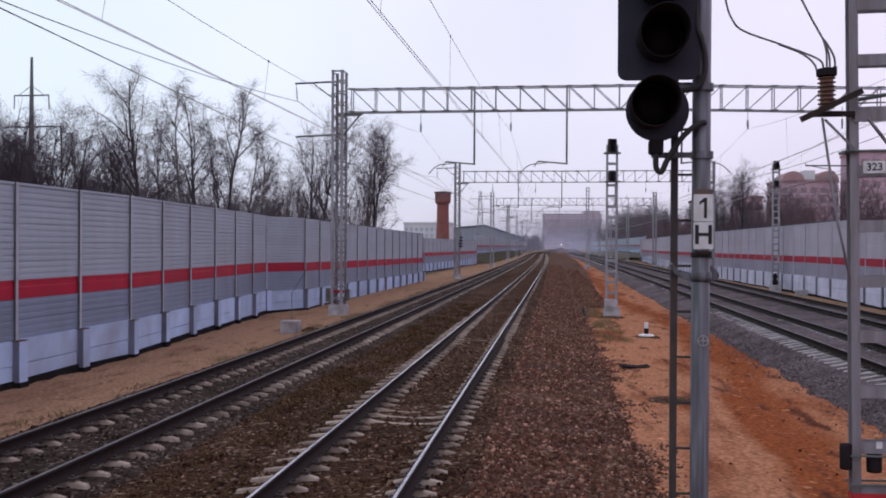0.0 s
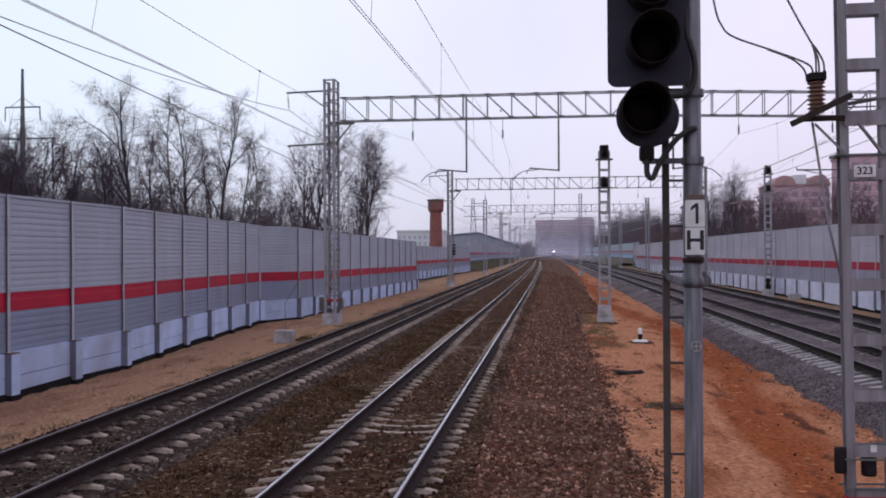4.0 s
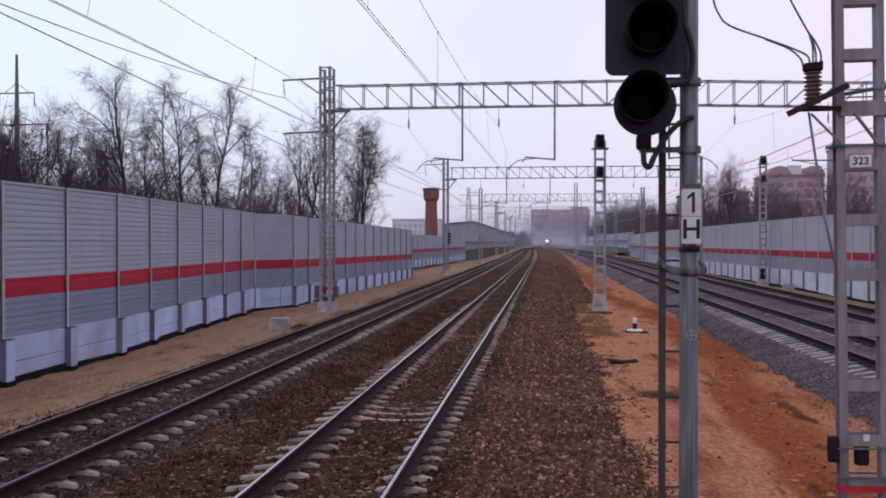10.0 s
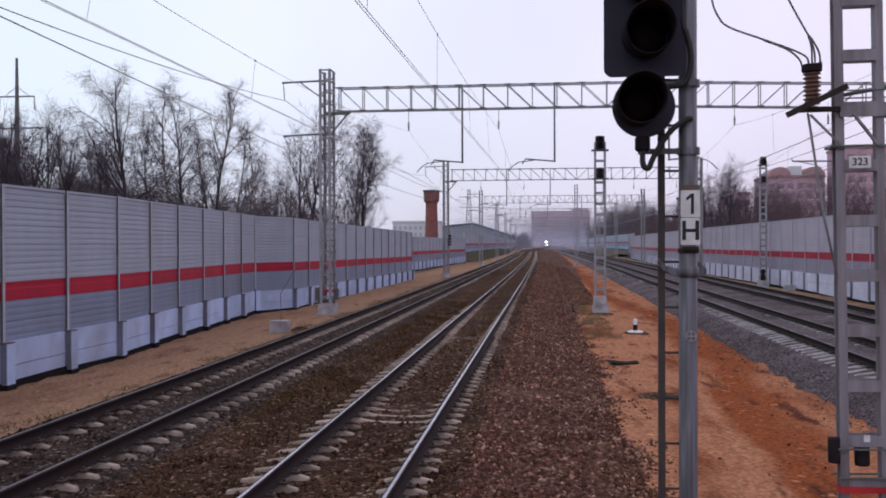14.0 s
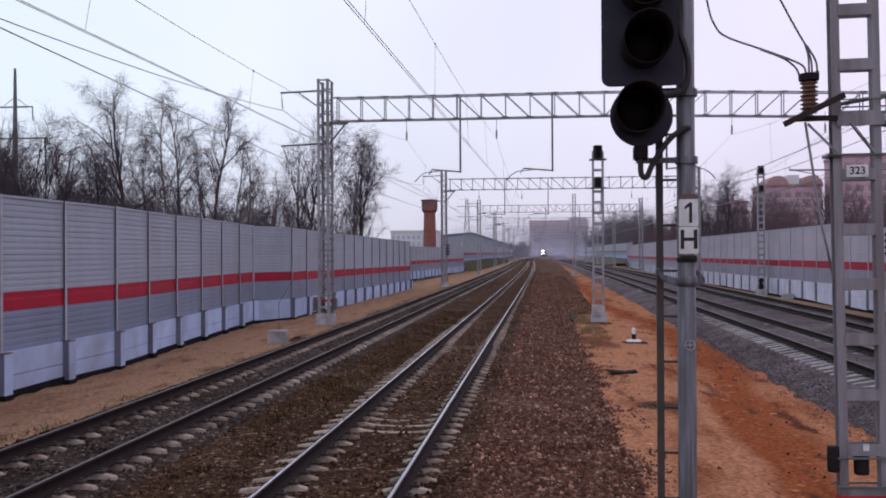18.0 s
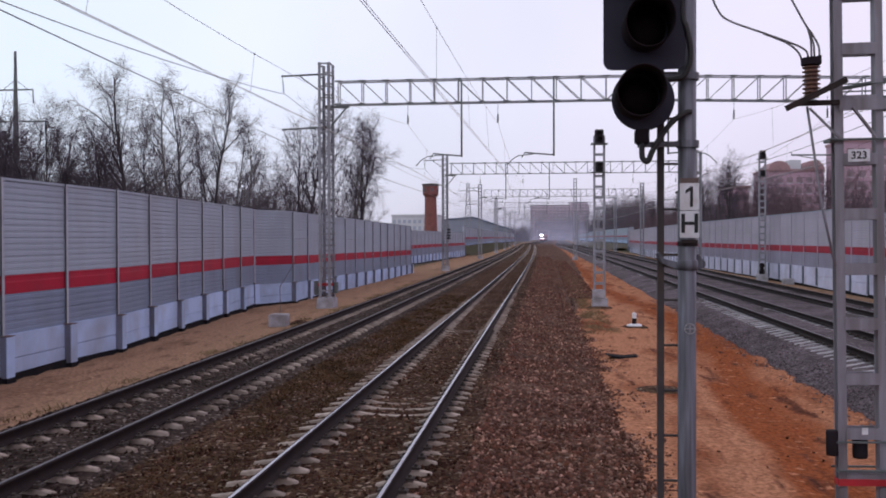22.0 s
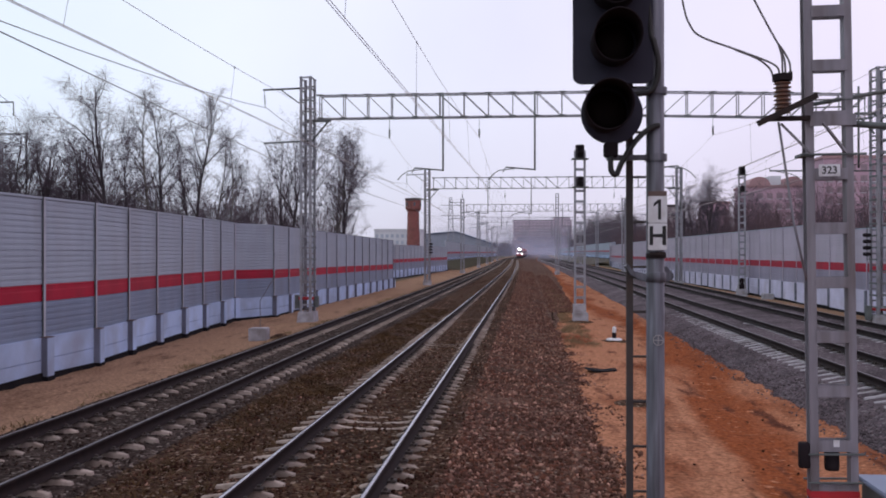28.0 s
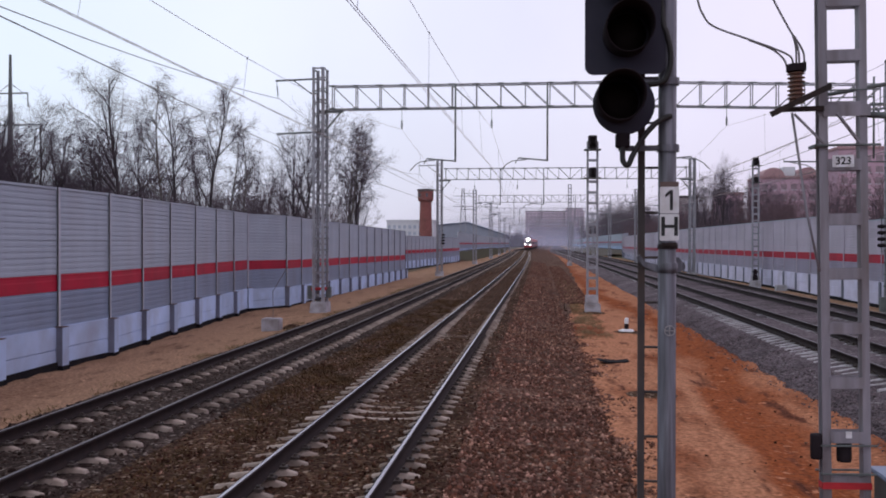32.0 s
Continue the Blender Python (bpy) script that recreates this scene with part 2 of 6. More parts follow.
STONE_D = mat("dirty_ballast_stone", (0.046, 0.034, 0.030), (0.03, 0.022, 0.02), 5, 1.0, spec=0.03, stain=(0.052, 0.038, 0.03), sscale=0.7, samt=0.6)
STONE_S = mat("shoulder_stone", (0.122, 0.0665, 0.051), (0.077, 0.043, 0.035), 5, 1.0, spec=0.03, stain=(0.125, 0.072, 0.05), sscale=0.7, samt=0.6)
STONE_G = mat("grey_ballast_stone", (0.108, 0.088, 0.096), (0.062, 0.05, 0.056), 5, 0.9, stain=(0.15, 0.125, 0.125), sscale=9, samt=0.5)
SLEEPER = mat("sleeper_concrete", (0.38, 0.32, 0.28), (0.25, 0.205, 0.18), 6, 0.95, spec=0.08, bump=0.004, bscale=40, stain=(0.085, 0.05, 0.034), sscale=2.4, samt=0.65, rnd=0.25)
SLEEPER_N = mat("new_sleeper_concrete", (0.40, 0.385, 0.405), (0.31, 0.295, 0.31), 6, 0.9, bump=0.004, bscale=40, stain=(0.163, 0.13, 0.117), sscale=1.5, samt=0.5, rnd=0.12)
RAIL = mat("rail_rust", (0.022, 0.014, 0.013), (0.014, 0.010, 0.011), 8, 0.85, spec=0.15, bump=0.002)
RAIL_TOP = mat("rail_polished", (0.40, 0.365, 0.41), (0.29, 0.265, 0.31), 6, 0.17, metal=1.0, stretch=(6, 0.3, 1))
RAIL_DULL = mat("rail_dull_top", (0.15, 0.135, 0.15), (0.10, 0.09, 0.10), 6, 0.5, metal=0.9, stretch=(6, 0.3, 1))
CLIP = mat("rail_clip", (0.05, 0.035, 0.03), (0.03, 0.024, 0.022), 20, 0.8)
PANEL = mat("panel_light_grey", (0.315, 0.365, 0.435), (0.28, 0.327, 0.393), 1.4, 0.55, stain=(0.255, 0.26, 0.285), sscale=0.8, samt=0.45, rnd=0.04, stretch=(1, 1, 0.25))
PANEL_LOW = mat("panel_slate_grey", (0.185, 0.23, 0.325), (0.16, 0.20, 0.28), 1.4, 0.55, stain=(0.13, 0.132, 0.155), sscale=0.8, samt=0.5, rnd=0.04, stretch=(1, 1, 0.25))
PANEL_R = mat("panel_warm_grey", (0.42, 0.372, 0.45), (0.385, 0.34, 0.412), 1.4, 0.6, stain=(0.29, 0.265, 0.30), sscale=0.8, samt=0.45, rnd=0.05, stretch=(1, 1, 0.25))
PANEL_LOW_R = mat("panel_mauve_grey", (0.275, 0.25, 0.335), (0.24, 0.216, 0.29), 1.4, 0.6, stain=(0.17, 0.155, 0.19), sscale=0.8, samt=0.5, rnd=0.05, stretch=(1, 1, 0.25))
PANEL_RED = mat("panel_red", (0.38, 0.012, 0.038), (0.31, 0.011, 0.033), 1.4, 0.6, spec=0.2, stain=(0.2, 0.018, 0.034), sscale=0.9, samt=0.5, rnd=0.05)
POST = mat("galvanised_post", (0.40, 0.42, 0.475), (0.30, 0.315, 0.36), 4, 0.55, metal=0.1, rnd=0.06)
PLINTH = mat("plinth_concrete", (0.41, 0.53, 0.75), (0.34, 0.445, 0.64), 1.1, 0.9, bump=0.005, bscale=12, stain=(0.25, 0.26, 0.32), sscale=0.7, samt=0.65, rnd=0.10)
RUST_PLATE = mat("rusty_base_plate", (0.12, 0.085, 0.08), (0.08, 0.06, 0.06), 6, 0.85, stain=(0.16, 0.09, 0.06), sscale=3)
PLINTH_MR = mat("right_plinth_concrete", (0.56, 0.55, 0.70), (0.47, 0.46, 0.60), 1.1, 0.9, bump=0.005, bscale=12, stain=(0.32, 0.29, 0.36), sscale=0.7, samt=0.6, rnd=0.12)
PILLAR = mat("dark_pilaster_concrete", (0.16, 0.17, 0.225), (0.12, 0.128, 0.165), 1.5, 0.9, bump=0.004, bscale=12, stain=(0.1, 0.1, 0.115), sscale=0.9, samt=0.6, rnd=0.1)
TAR = mat("tar_strip", (0.010, 0.010, 0.014), (0.02, 0.018, 0.018), 6, 0.95, spec=0.05)
STEEL = mat("lattice_steel", (0.27, 0.275, 0.31), (0.2, 0.203, 0.23), 3, 0.55, metal=0.2, stain=(0.128, 0.09, 0.075), sscale=1.2, samt=0.35)
NEAR_STEEL = mat("mast_paint", (0.238, 0.225, 0.258), (0.166, 0.157, 0.182), 5, 0.6, metal=0.1, stain=(0.09, 0.068, 0.062), sscale=3.0, samt=0.75, stretch=(2, 2, 0.22))
STEEL_D = mat("dark_lattice_steel", (0.136, 0.152, 0.152), (0.088, 0.1, 0.104), 3, 0.65, metal=0.2, stain=(0.064, 0.048, 0.044), sscale=1.2, samt=0.5)
PIPE = mat("signal_post_paint", (0.165, 0.165, 0.20), (0.06, 0.06, 0.076), 5, 0.5, metal=0.1, spec=0.35, bump=0.001, bscale=30, stain=(0.04, 0.034, 0.036), sscale=2.5, samt=0.8, stretch=(5, 5, 0.35))
LADDER = mat("ladder_paint", (0.065, 0.055, 0.056), (0.045, 0.038, 0.04), 9, 0.8, spec=0.2, stain=(0.08, 0.05, 0.036), sscale=4)
RUSTY = mat("rusty_steel", (0.034, 0.025, 0.024), (0.022, 0.018, 0.019), 9, 0.85, spec=0.15, stain=(0.05, 0.028, 0.019), sscale=5)
BLACK = mat("black_enamel", (0.014, 0.0105, 0.013), (0.021, 0.016, 0.019), 3, 0.8, spec=0.08)
SHIELD = mat("signal_shield", (0.026, 0.025, 0.041), (0.019, 0.018, 0.03), 2, 0.65, spec=0.18, stain=(0.04, 0.036, 0.048), sscale=3, samt=0.4)
LENS = mat("unlit_lens", (0.012, 0.008, 0.008), (0.02, 0.013, 0.013), 9, 0.6, spec=0.08)
RUBBER = mat("black_cable", (0.018, 0.017, 0.018), None, 6, 0.6)
CABLE_G = mat("grey_cable", (0.12, 0.11, 0.115), (0.08, 0.075, 0.078), 8, 0.6)
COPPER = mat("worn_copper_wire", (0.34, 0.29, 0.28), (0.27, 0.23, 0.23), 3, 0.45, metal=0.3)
WIRE = mat("aged_wire", (0.155, 0.145, 0.165), (0.12, 0.112, 0.13), 3, 0.6, metal=0.2)
WHITE = mat("white_plate", (0.62, 0.62, 0.66), (0.54, 0.54, 0.57), 5, 0.5, stain=(0.30, 0.27, 0.25), sscale=9, samt=0.55)
FADED = mat("faded_paint", (0.30, 0.29, 0.30), (0.2, 0.19, 0.2), 30, 0.8)
INK = mat("black_lettering", (0.012, 0.012, 0.014), None, 5, 0.6)
RED_PAINT = mat("red_paint", (0.42, 0.02, 0.03), (0.3, 0.018, 0.025), 7, 0.6)
CERAMIC = mat("brown_insulator", (0.075, 0.026, 0.014), (0.12, 0.045, 0.02), 12, 0.35, spec=0.5)
CONCRETE = mat("footing_concrete", (0.37, 0.37, 0.41), (0.265, 0.26, 0.285), 3, 0.9, bump=0.004, bscale=25, stain=(0.128, 0.104, 0.088), sscale=1.5, samt=0.6)
BARK = mat("dark_bark", (0.052, 0.041, 0.049), (0.037, 0.03, 0.036), 2.5, 0.95, stain=(0.07, 0.06, 0.06), sscale=1.3, samt=0.5)
BIRCH = mat("birch_bark", (0.16, 0.145, 0.14), (0.07, 0.06, 0.06), 1.6, 0.9, stretch=(1, 1, 2.5))
TWIG = mat("bare_twigs", (0.105, 0.085, 0.108), (0.08, 0.066, 0.084), 1.0, 0.95, spec=0.05)
SHRUB = mat("brown_brushwood", (0.135, 0.105, 0.125), (0.10, 0.08, 0.095), 0.6, 0.95, spec=0.05)
# Paler than the near brushwood: distance haze is put into the colour.
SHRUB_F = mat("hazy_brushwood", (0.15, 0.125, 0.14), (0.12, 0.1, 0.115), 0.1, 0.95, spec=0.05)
SHRUB_R = mat("reddish_brushwood", (0.15, 0.10, 0.112), (0.105, 0.07, 0.08), 0.2, 0.95, spec=0.05)
BANK = mat("bank_earth", (0.115, 0.10, 0.085), (0.08, 0.072, 0.06), 0.8, 0.95, spec=0.05, bump=0.06, bscale=3, stain=(0.03, 0.028, 0.022), sscale=0.2)
STRAW = mat("dry_straw_grass", (0.24, 0.17, 0.10), (0.15, 0.11, 0.065), 3, 0.95, spec=0.05)
GRASS = mat("rough_grass", (0.115, 0.115, 0.085), (0.14, 0.128, 0.1), 1.2, 0.95, spec=0.05)
BRICK = mat("tower_brick", (0.23, 0.085, 0.075), (0.18, 0.065, 0.06), 1.5, 0.9, stain=(0.12, 0.055, 0.05), sscale=0.4, samt=0.6)
ROOF_D = mat("dark_roof", (0.09, 0.07, 0.075), (0.06, 0.05, 0.055), 1, 0.9)


# ---- mesh building ----
class Geo:
    """Collects vertices and faces of one mesh."""

    def __init__(self):
        self.v, self.f = [], []

    def box(self, x0, x1, y0, y1, z0, z1):
        k = len(self.v)
        self.v += [(x0, y0, z0), (x1, y0, z0), (x1, y1, z0), (x0, y1, z0), (x0, y0, z1), (x1, y0, z1), (x1, y1, z1), (x0, y1, z1)]
        self.f += [tuple(k + i for i in q) for q in ((0, 3, 2, 1), (4, 5, 6, 7), (0, 1, 5, 4), (1, 2, 6, 5), (2, 3, 7, 6), (3, 0, 4, 7))]
        return self

    def frustum(self, x, y, z0, z1, w0, d0, w1, d1):
        k = len(self.v)
        for z, w, d in ((z0, w0 / 2, d0 / 2), (z1, w1 / 2, d1 / 2)):
            self.v += [(x - w, y - d, z), (x + w, y - d, z), (x + w, y + d, z), (x - w, y + d, z)]
        self.f += [tuple(k + i for i in q) for q in ((0, 3, 2, 1), (4, 5, 6, 7), (0, 1, 5, 4), (1, 2, 6, 5), (2, 3, 7, 6), (3, 0, 4, 7))]
        return self

    def tube(self, pts, r, n=8, r1=None, caps=True):
        pts = [Vector(p) for p in pts]
        k0, m = len(self.v), len(pts)
        side = None
        for i, p in enumerate(pts):
            d = (pts[min(i + 1, m - 1)] - pts[max(i - 1, 0)]).normalized()
            if side is None:
                side = d.orthogonal().normalized()
                if abs(d.z) < 0.7:
                    side = d.cross(Vector((0, 0, 1))).normalized()
            else:
                side = (side - d * side.dot(d)).normalized()
            up = d.cross(side)
            rr = r if r1 is None else r + (r1 - r) * i / (m - 1)
            for j in range(n):
                a = 2 * math.pi * (j + 0.5) / n
                self.v.append(tuple(p + side * (rr * math.cos(a)) + up * (rr * math.sin(a))))
        for i in range(m - 1):
            for j in range(n):
                a, b = k0 + i * n + j, k0 + i * n + (j + 1) % n
                self.f.append((a, b, b + n, a + n))
        if caps:
            self.f.append(tuple(k0 + j for j in reversed(range(n))))
            self.f.append(tuple(k0 + (m - 1) * n + j for j in range(n)))
        return self

    def bar(self, p, q, w, h=None):
        """A square bar from p to q."""
        p, q = Vector(p), Vector(q)
        d = (q - p).normalized()
        side = d.cross(Vector((0, 0, 1)))
        side = side.normalized() if side.length > 1e-4 else Vector((1, 0, 0))
        up = side.cross(d)
        a, b = side * (w / 2), up * ((h or w) / 2)
        k = len(self.v)
        for c in (p, q):
            self.v += [tuple(c - a - b), tuple(c + a - b), tuple(c + a + b), tuple(c - a + b)]
        self.f += [tuple(k + i for i in s) for s in ((3, 2, 1, 0), (4, 5, 6, 7), (0, 1, 5, 4), (1, 2, 6, 5), (2, 3, 7, 6), (3, 0, 4, 7))]
        return self

    def lathe(self, prof, n=20, axis="z", at=(0, 0, 0)):
        k, m = len(self.v), len(prof)
        for r, h in prof:
            for j in range(n):
                a = 2 * math.pi * j / n
                c, s = r * math.cos(a), r * math.sin(a)
                p = (c, s, h) if axis == "z" else ((c, -h, s) if axis == "y" else (h, c, s))
                self.v.append((p[0] + at[0], p[1] + at[1], p[2] + at[2]))
        for i in range(m - 1):
            for j in range(n):
                a, b = k + i * n + j, k + i * n + (j + 1) % n
                self.f.append((a, b, b + n, a + n))
        return self

    def prism(self, outline, y0, y1):
        """An outline in x and z, given thickness along y."""
        k, m = len(self.v), len(outline)
        self.v += [(x, y0, z) for x, z in outline] + [(x, y1, z) for x, z in outline]
        self.f.append(tuple(range(k, k + m)))
        self.f.append(tuple(reversed(range(k + m, k + 2 * m))))
        for i in range(m):
            j = (i + 1) % m
            self.f.append((k + j, k + i, k + m + i, k + m + j))
        return self

    def column(self, outline, z0, z1):
        """An outline in x and y, raised from z0 to z1."""
        k, m = len(self.v), len(outline)
        self.v += [(x, y, z0) for x, y in outline] + [(x, y, z1) for x, y in outline]
        self.f.append(tuple(reversed(range(k, k + m))))
        self.f.append(tuple(range(k + m, k + 2 * m)))
        for i in range(m):
            j = (i + 1) % m
            self.f.append((k + i, k + j, k + m + j, k + m + i))
        return self

    def mesh(self, name, material, smooth=False, bevel=0.0):
        me = bpy.data.meshes.new(name)
        me.from_pydata(self.v, [], self.f)
        if bevel:
            bm = bmesh.new()
            bm.from_mesh(me)
            bmesh.ops.recalc_face_normals(bm, faces=bm.faces)
            bmesh.ops.bevel(bm, geom=bm.edges[:], offset=bevel, segments=2, affect="EDGES", clamp_overlap=True)
            bm.to_mesh(me)
            bm.free()
        me.materials.append(material)
        if smooth:
            me.polygons.foreach_set("use_smooth", [True] * len(me.polygons))
        me.update()
        return me


def smooth_path(pts, n=5):
    """A rounded path through the points."""
    p = [Vector(q) for q in pts]
    p = [2 * p[0] - p[1]] + p + [2 * p[-1] - p[-2]]
    out = []
    for a, b, c, d in zip(p, p[1:], p[2:], p[3:]):
        for k in range(n):
            t = k / n
            out.append(0.5 * (2 * b + (c - a) * t + (2 * a - 5 * b + 4 * c - d) * t * t + (3 * b - a - 3 * c + d) * t ** 3))
    return out + [p[-2]]


def thing(name, at, label, category, group="", kind="", turn=0.0):
    ob = new(name)
    ob.matrix_basis = pose(*at, 0, 0, turn)
    ob.empty_display_size = 0.2
    return tagged(ob, label, category, group, kind)


def part(name, geo, material, parent, label="", smooth=False, bevel=0.0, at=None, kind=""):
    """One mesh object under a thing or a part; geo may be a mesh that is shared."""
    me = geo if isinstance(geo, bpy.types.Mesh) else geo.mesh(name, material, smooth, bevel)
    ob = new(name, me)
    ob.parent = parent
    if at is not None:
        ob.matrix_basis = at
    if label or kind:
        tagged(ob, label, kind=kind)
    return ob


def whole(name, geo, material, label, category="", kind="", smooth=False, at=None):
    ob = new(name, geo if isinstance(geo, bpy.types.Mesh) else geo.mesh(name, material, smooth))
    if at is not None:
        ob.matrix_basis = at
    return tagged(ob, label, category, kind=kind)


def poly_mesh(name, verts, faces, material, smooth=False):
    """A mesh from two arrays, with faces of one size."""
    me = bpy.data.meshes.new(name)
    k = faces.shape[1]
    me.vertices.add(len(verts))
    me.vertices.foreach_set("co", np.asarray(verts, np.float32).ravel())
    me.loops.add(faces.size)
    me.loops.foreach_set("vertex_index", faces.astype(np.int32).ravel())
    me.polygons.add(len(faces))
    me.polygons.foreach_set("loop_start", np.arange(0, faces.size, k, dtype=np.int32))
    me.polygons.foreach_set("loop_total", np.full(len(faces), k, np.int32))
    me.update(calc_edges=True)
    me.materials.append(material)
    if smooth:
        me.polygons.foreach_set("use_smooth", [True] * len(faces))
    return me


# ---- plan: the four tracks run along y and bend a little far off ----
TRACKS = (-6.75, -2.55, 8.05, 12.1)
GROUND_Z = -0.70
BEND_Y = (-100, 0, 120, 220, 300, 380, 460, 565, 765, 1005, 1600, 3000)
BEND_X = (0, 0, 0, -0.6, -1.6, -2.1, -1.0, 0.6, 3.3, 7.0, 17.0, 40.0)


def bend(y):
    """Sideways shift of the line at y, eased between the plan's points."""
    for i in range(len(BEND_Y) - 1):
        if y <= BEND_Y[i + 1]:
            t = (y - BEND_Y[i]) / (BEND_Y[i + 1] - BEND_Y[i])
            h = BEND_Y[i + 1] - BEND_Y[i]

            def slope(k):
                a, b = max(k - 1, 0), min(k + 1, len(BEND_Y) - 1)
                return (BEND_X[b] - BEND_X[a]) / (BEND_Y[b] - BEND_Y[a])

            t2, t3 = t * t, t * t * t
            return (BEND_X[i] * (2 * t3 - 3 * t2 + 1) + h * slope(i) * (t3 - 2 * t2 + t)
                    + BEND_X[i + 1] * (3 * t2 - 2 * t3) + h * slope(i + 1) * (t3 - t2))
    return BEND_X[-1]


def steps_along(y0, y1, fine=4.0):
    """Stations along the line: close together near the camera, wider far off."""
    out, y = [], y0
    while y < y1:
        out.append(y)
        y += fine if y < 160 else (12.0 if y < 420 else 40.0)
    return out + [y1]


def strip(name, section, ys, material, rough=0.0, seed=1):
    """Extrudes a section (x, z) along the line; the upper surface may be uneven."""
    rng = np.random.default_rng(seed)
    m = len(section)
    verts, faces = [], []
    for y in ys:
        o = bend(y)
        for k, (x, z) in enumerate(section):
            inner = 0 < k < m - 1
            verts.append((x + o + (rng.normal(0, rough * 1.5) if inner else 0), y, z + (rng.normal(0, rough) if inner else 0)))
    for i in range(len(ys) - 1):
        for k in range(m - 1):
            a = i * m + k
            faces.append((a, a + 1, a + m + 1, a + m))
    return poly_mesh(name, np.array(verts), np.array(faces), material, True)


# ---- ground, sand and ballast ----
def ground_sheet():
    xs = [-4000, -1500, -500, -150, -60, -20, 0, 20, 60, 150, 500, 1500, 4000]
    ys = [-800, -200, -40, 0, 60, 160, 400, 1000, 2000, 4900]
    v = np.array([(x, y, GROUND_Z - 0.02) for y in ys for x in xs])
    n = len(xs)
    f = np.array([(j * n + i, j * n + i + 1, (j + 1) * n + i + 1, (j + 1) * n + i) for j in range(len(ys) - 1) for i in range(n - 1)])
    whole("ground", poly_mesh("ground", v, f, GROUND), None, "brown bare earth with thin dry grass", "ground", "structure")


ground_sheet()
NEAR = [y * 0.5 for y in range(-40, 120)] + steps_along(60, 1600)
FAR_STEPS = steps_along(-20, 1600)
whole("sand_strip_left", strip("sand_strip_left", [(-14.8, -0.69), (-13.4, -0.66), (-12.3, -0.64), (-11.2, -0.65), (-10.2, -0.64), (-9.3, -0.6), (-8.9, -0.55), (-8.3, -0.6)], NEAR, SAND_L, 0.012, 4), None,
      "tan sand verge between wall and track", "sand verge", "structure")
def lumpy(name, x0, x1, base, y1, material, height):
    """Sand with hummocks and hollows: a fine grid near the camera, coarse beyond."""
    xs = np.arange(x0, x1 + 0.01, 0.18)
    ys = [-20.0, -10.0, 0.0] + list(np.arange(6, 46, 0.22)) + [y for y in steps_along(46, y1) if y > 46]
    verts = []
    for y in ys:
        o = bend(y)
        for k, x in enumerate(xs):
            d = noise.noise(Vector((x * 1.1, y * 0.8, 3))) * 0.5 + noise.noise(Vector((x * 3.1, y * 2.6, 7))) * 0.35 + noise.noise(Vector((x * 7, y * 6, 1))) * 0.15
            rim = 0 if k in (0, len(xs) - 1) else 1
            verts.append((x + o, y, float(np.interp(x, *base)) + height * d * rim))
    n = len(xs)
    f = [(j * n + i, j * n + i + 1, (j + 1) * n + i + 1, (j + 1) * n + i) for j in range(len(ys) - 1) for i in range(n - 1)]
    return poly_mesh(name, np.array(verts), np.array(f), material, True)


whole("sand_strip_middle", lumpy("sand_strip_middle", 0.2, 6.3, ((0.2, 1.2, 2.0, 3.2, 3.8, 4.3, 4.8, 5.5, 6.3), (-0.69, -0.62, -0.6, -0.6, -0.64, -0.68, -0.64, -0.58, -0.69)), 1600, SAND, 0.10), None,
      "pale and orange sand dug over between the tracks", "sand verge", "structure")
whole("sand_strip_right", strip("sand_strip_right", [(13.6, -0.69), (14.6, -0.62), (15.8, -0.63), (17.5, -0.66)], NEAR, SAND_L, 0.012, 6), None,
      "tan sand verge along the wall", "sand verge", "structure")
TOP = -0.268
BED = [(-9.2, -0.66), (-8.45, TOP - 0.03), (-8.1, -0.29), (-7.7, TOP - 0.006), (-7.3, TOP), (-7.1, -0.256), (-6.75, -0.27), (-6.4, -0.256), (-6.2, TOP), (-5.8, TOP - 0.006), (-5.4, -0.29), (-4.9, -0.295), (-4.4, -0.31), (-3.95, -0.315),
       (-3.55, -0.285), (-3.1, TOP), (-2.92, -0.256), (-2.55, -0.27), (-2.18, -0.256), (-2.0, TOP), (-1.66, TOP), (-1.46, -0.248), (-1.15, -0.24)]
k_split = [p[0] for p in BED].index(-5.4)
whole("ballast_bed_dirty", strip("ballast_bed_dirty", BED[:k_split + 1] + [(-5.3, -0.4)], NEAR, BALLAST_D, 0.008, 7), None,
      "dirty grey-brown ballast under the far track", "ballast", "structure")
whole("ballast_bed_rusty", strip("ballast_bed_rusty", [(-5.5, -0.4)] + BED[k_split:] + [(-1.0, -0.4)], NEAR, BALLAST, 0.008, 7), None,
      "rust-brown crushed stone ballast under two tracks", "ballast", "structure")
whole("ballast_shoulder", strip("ballast_shoulder", [(-1.45, -0.4), (-1.2, -0.235), (-0.6, -0.34), (0.1, -0.46), (0.8, -0.55), (1.4, -0.66)], NEAR, BALLAST_S, 0.012, 7), None,
      "reddish brown fresh ballast on the wide track shoulder", "ballast", "structure")
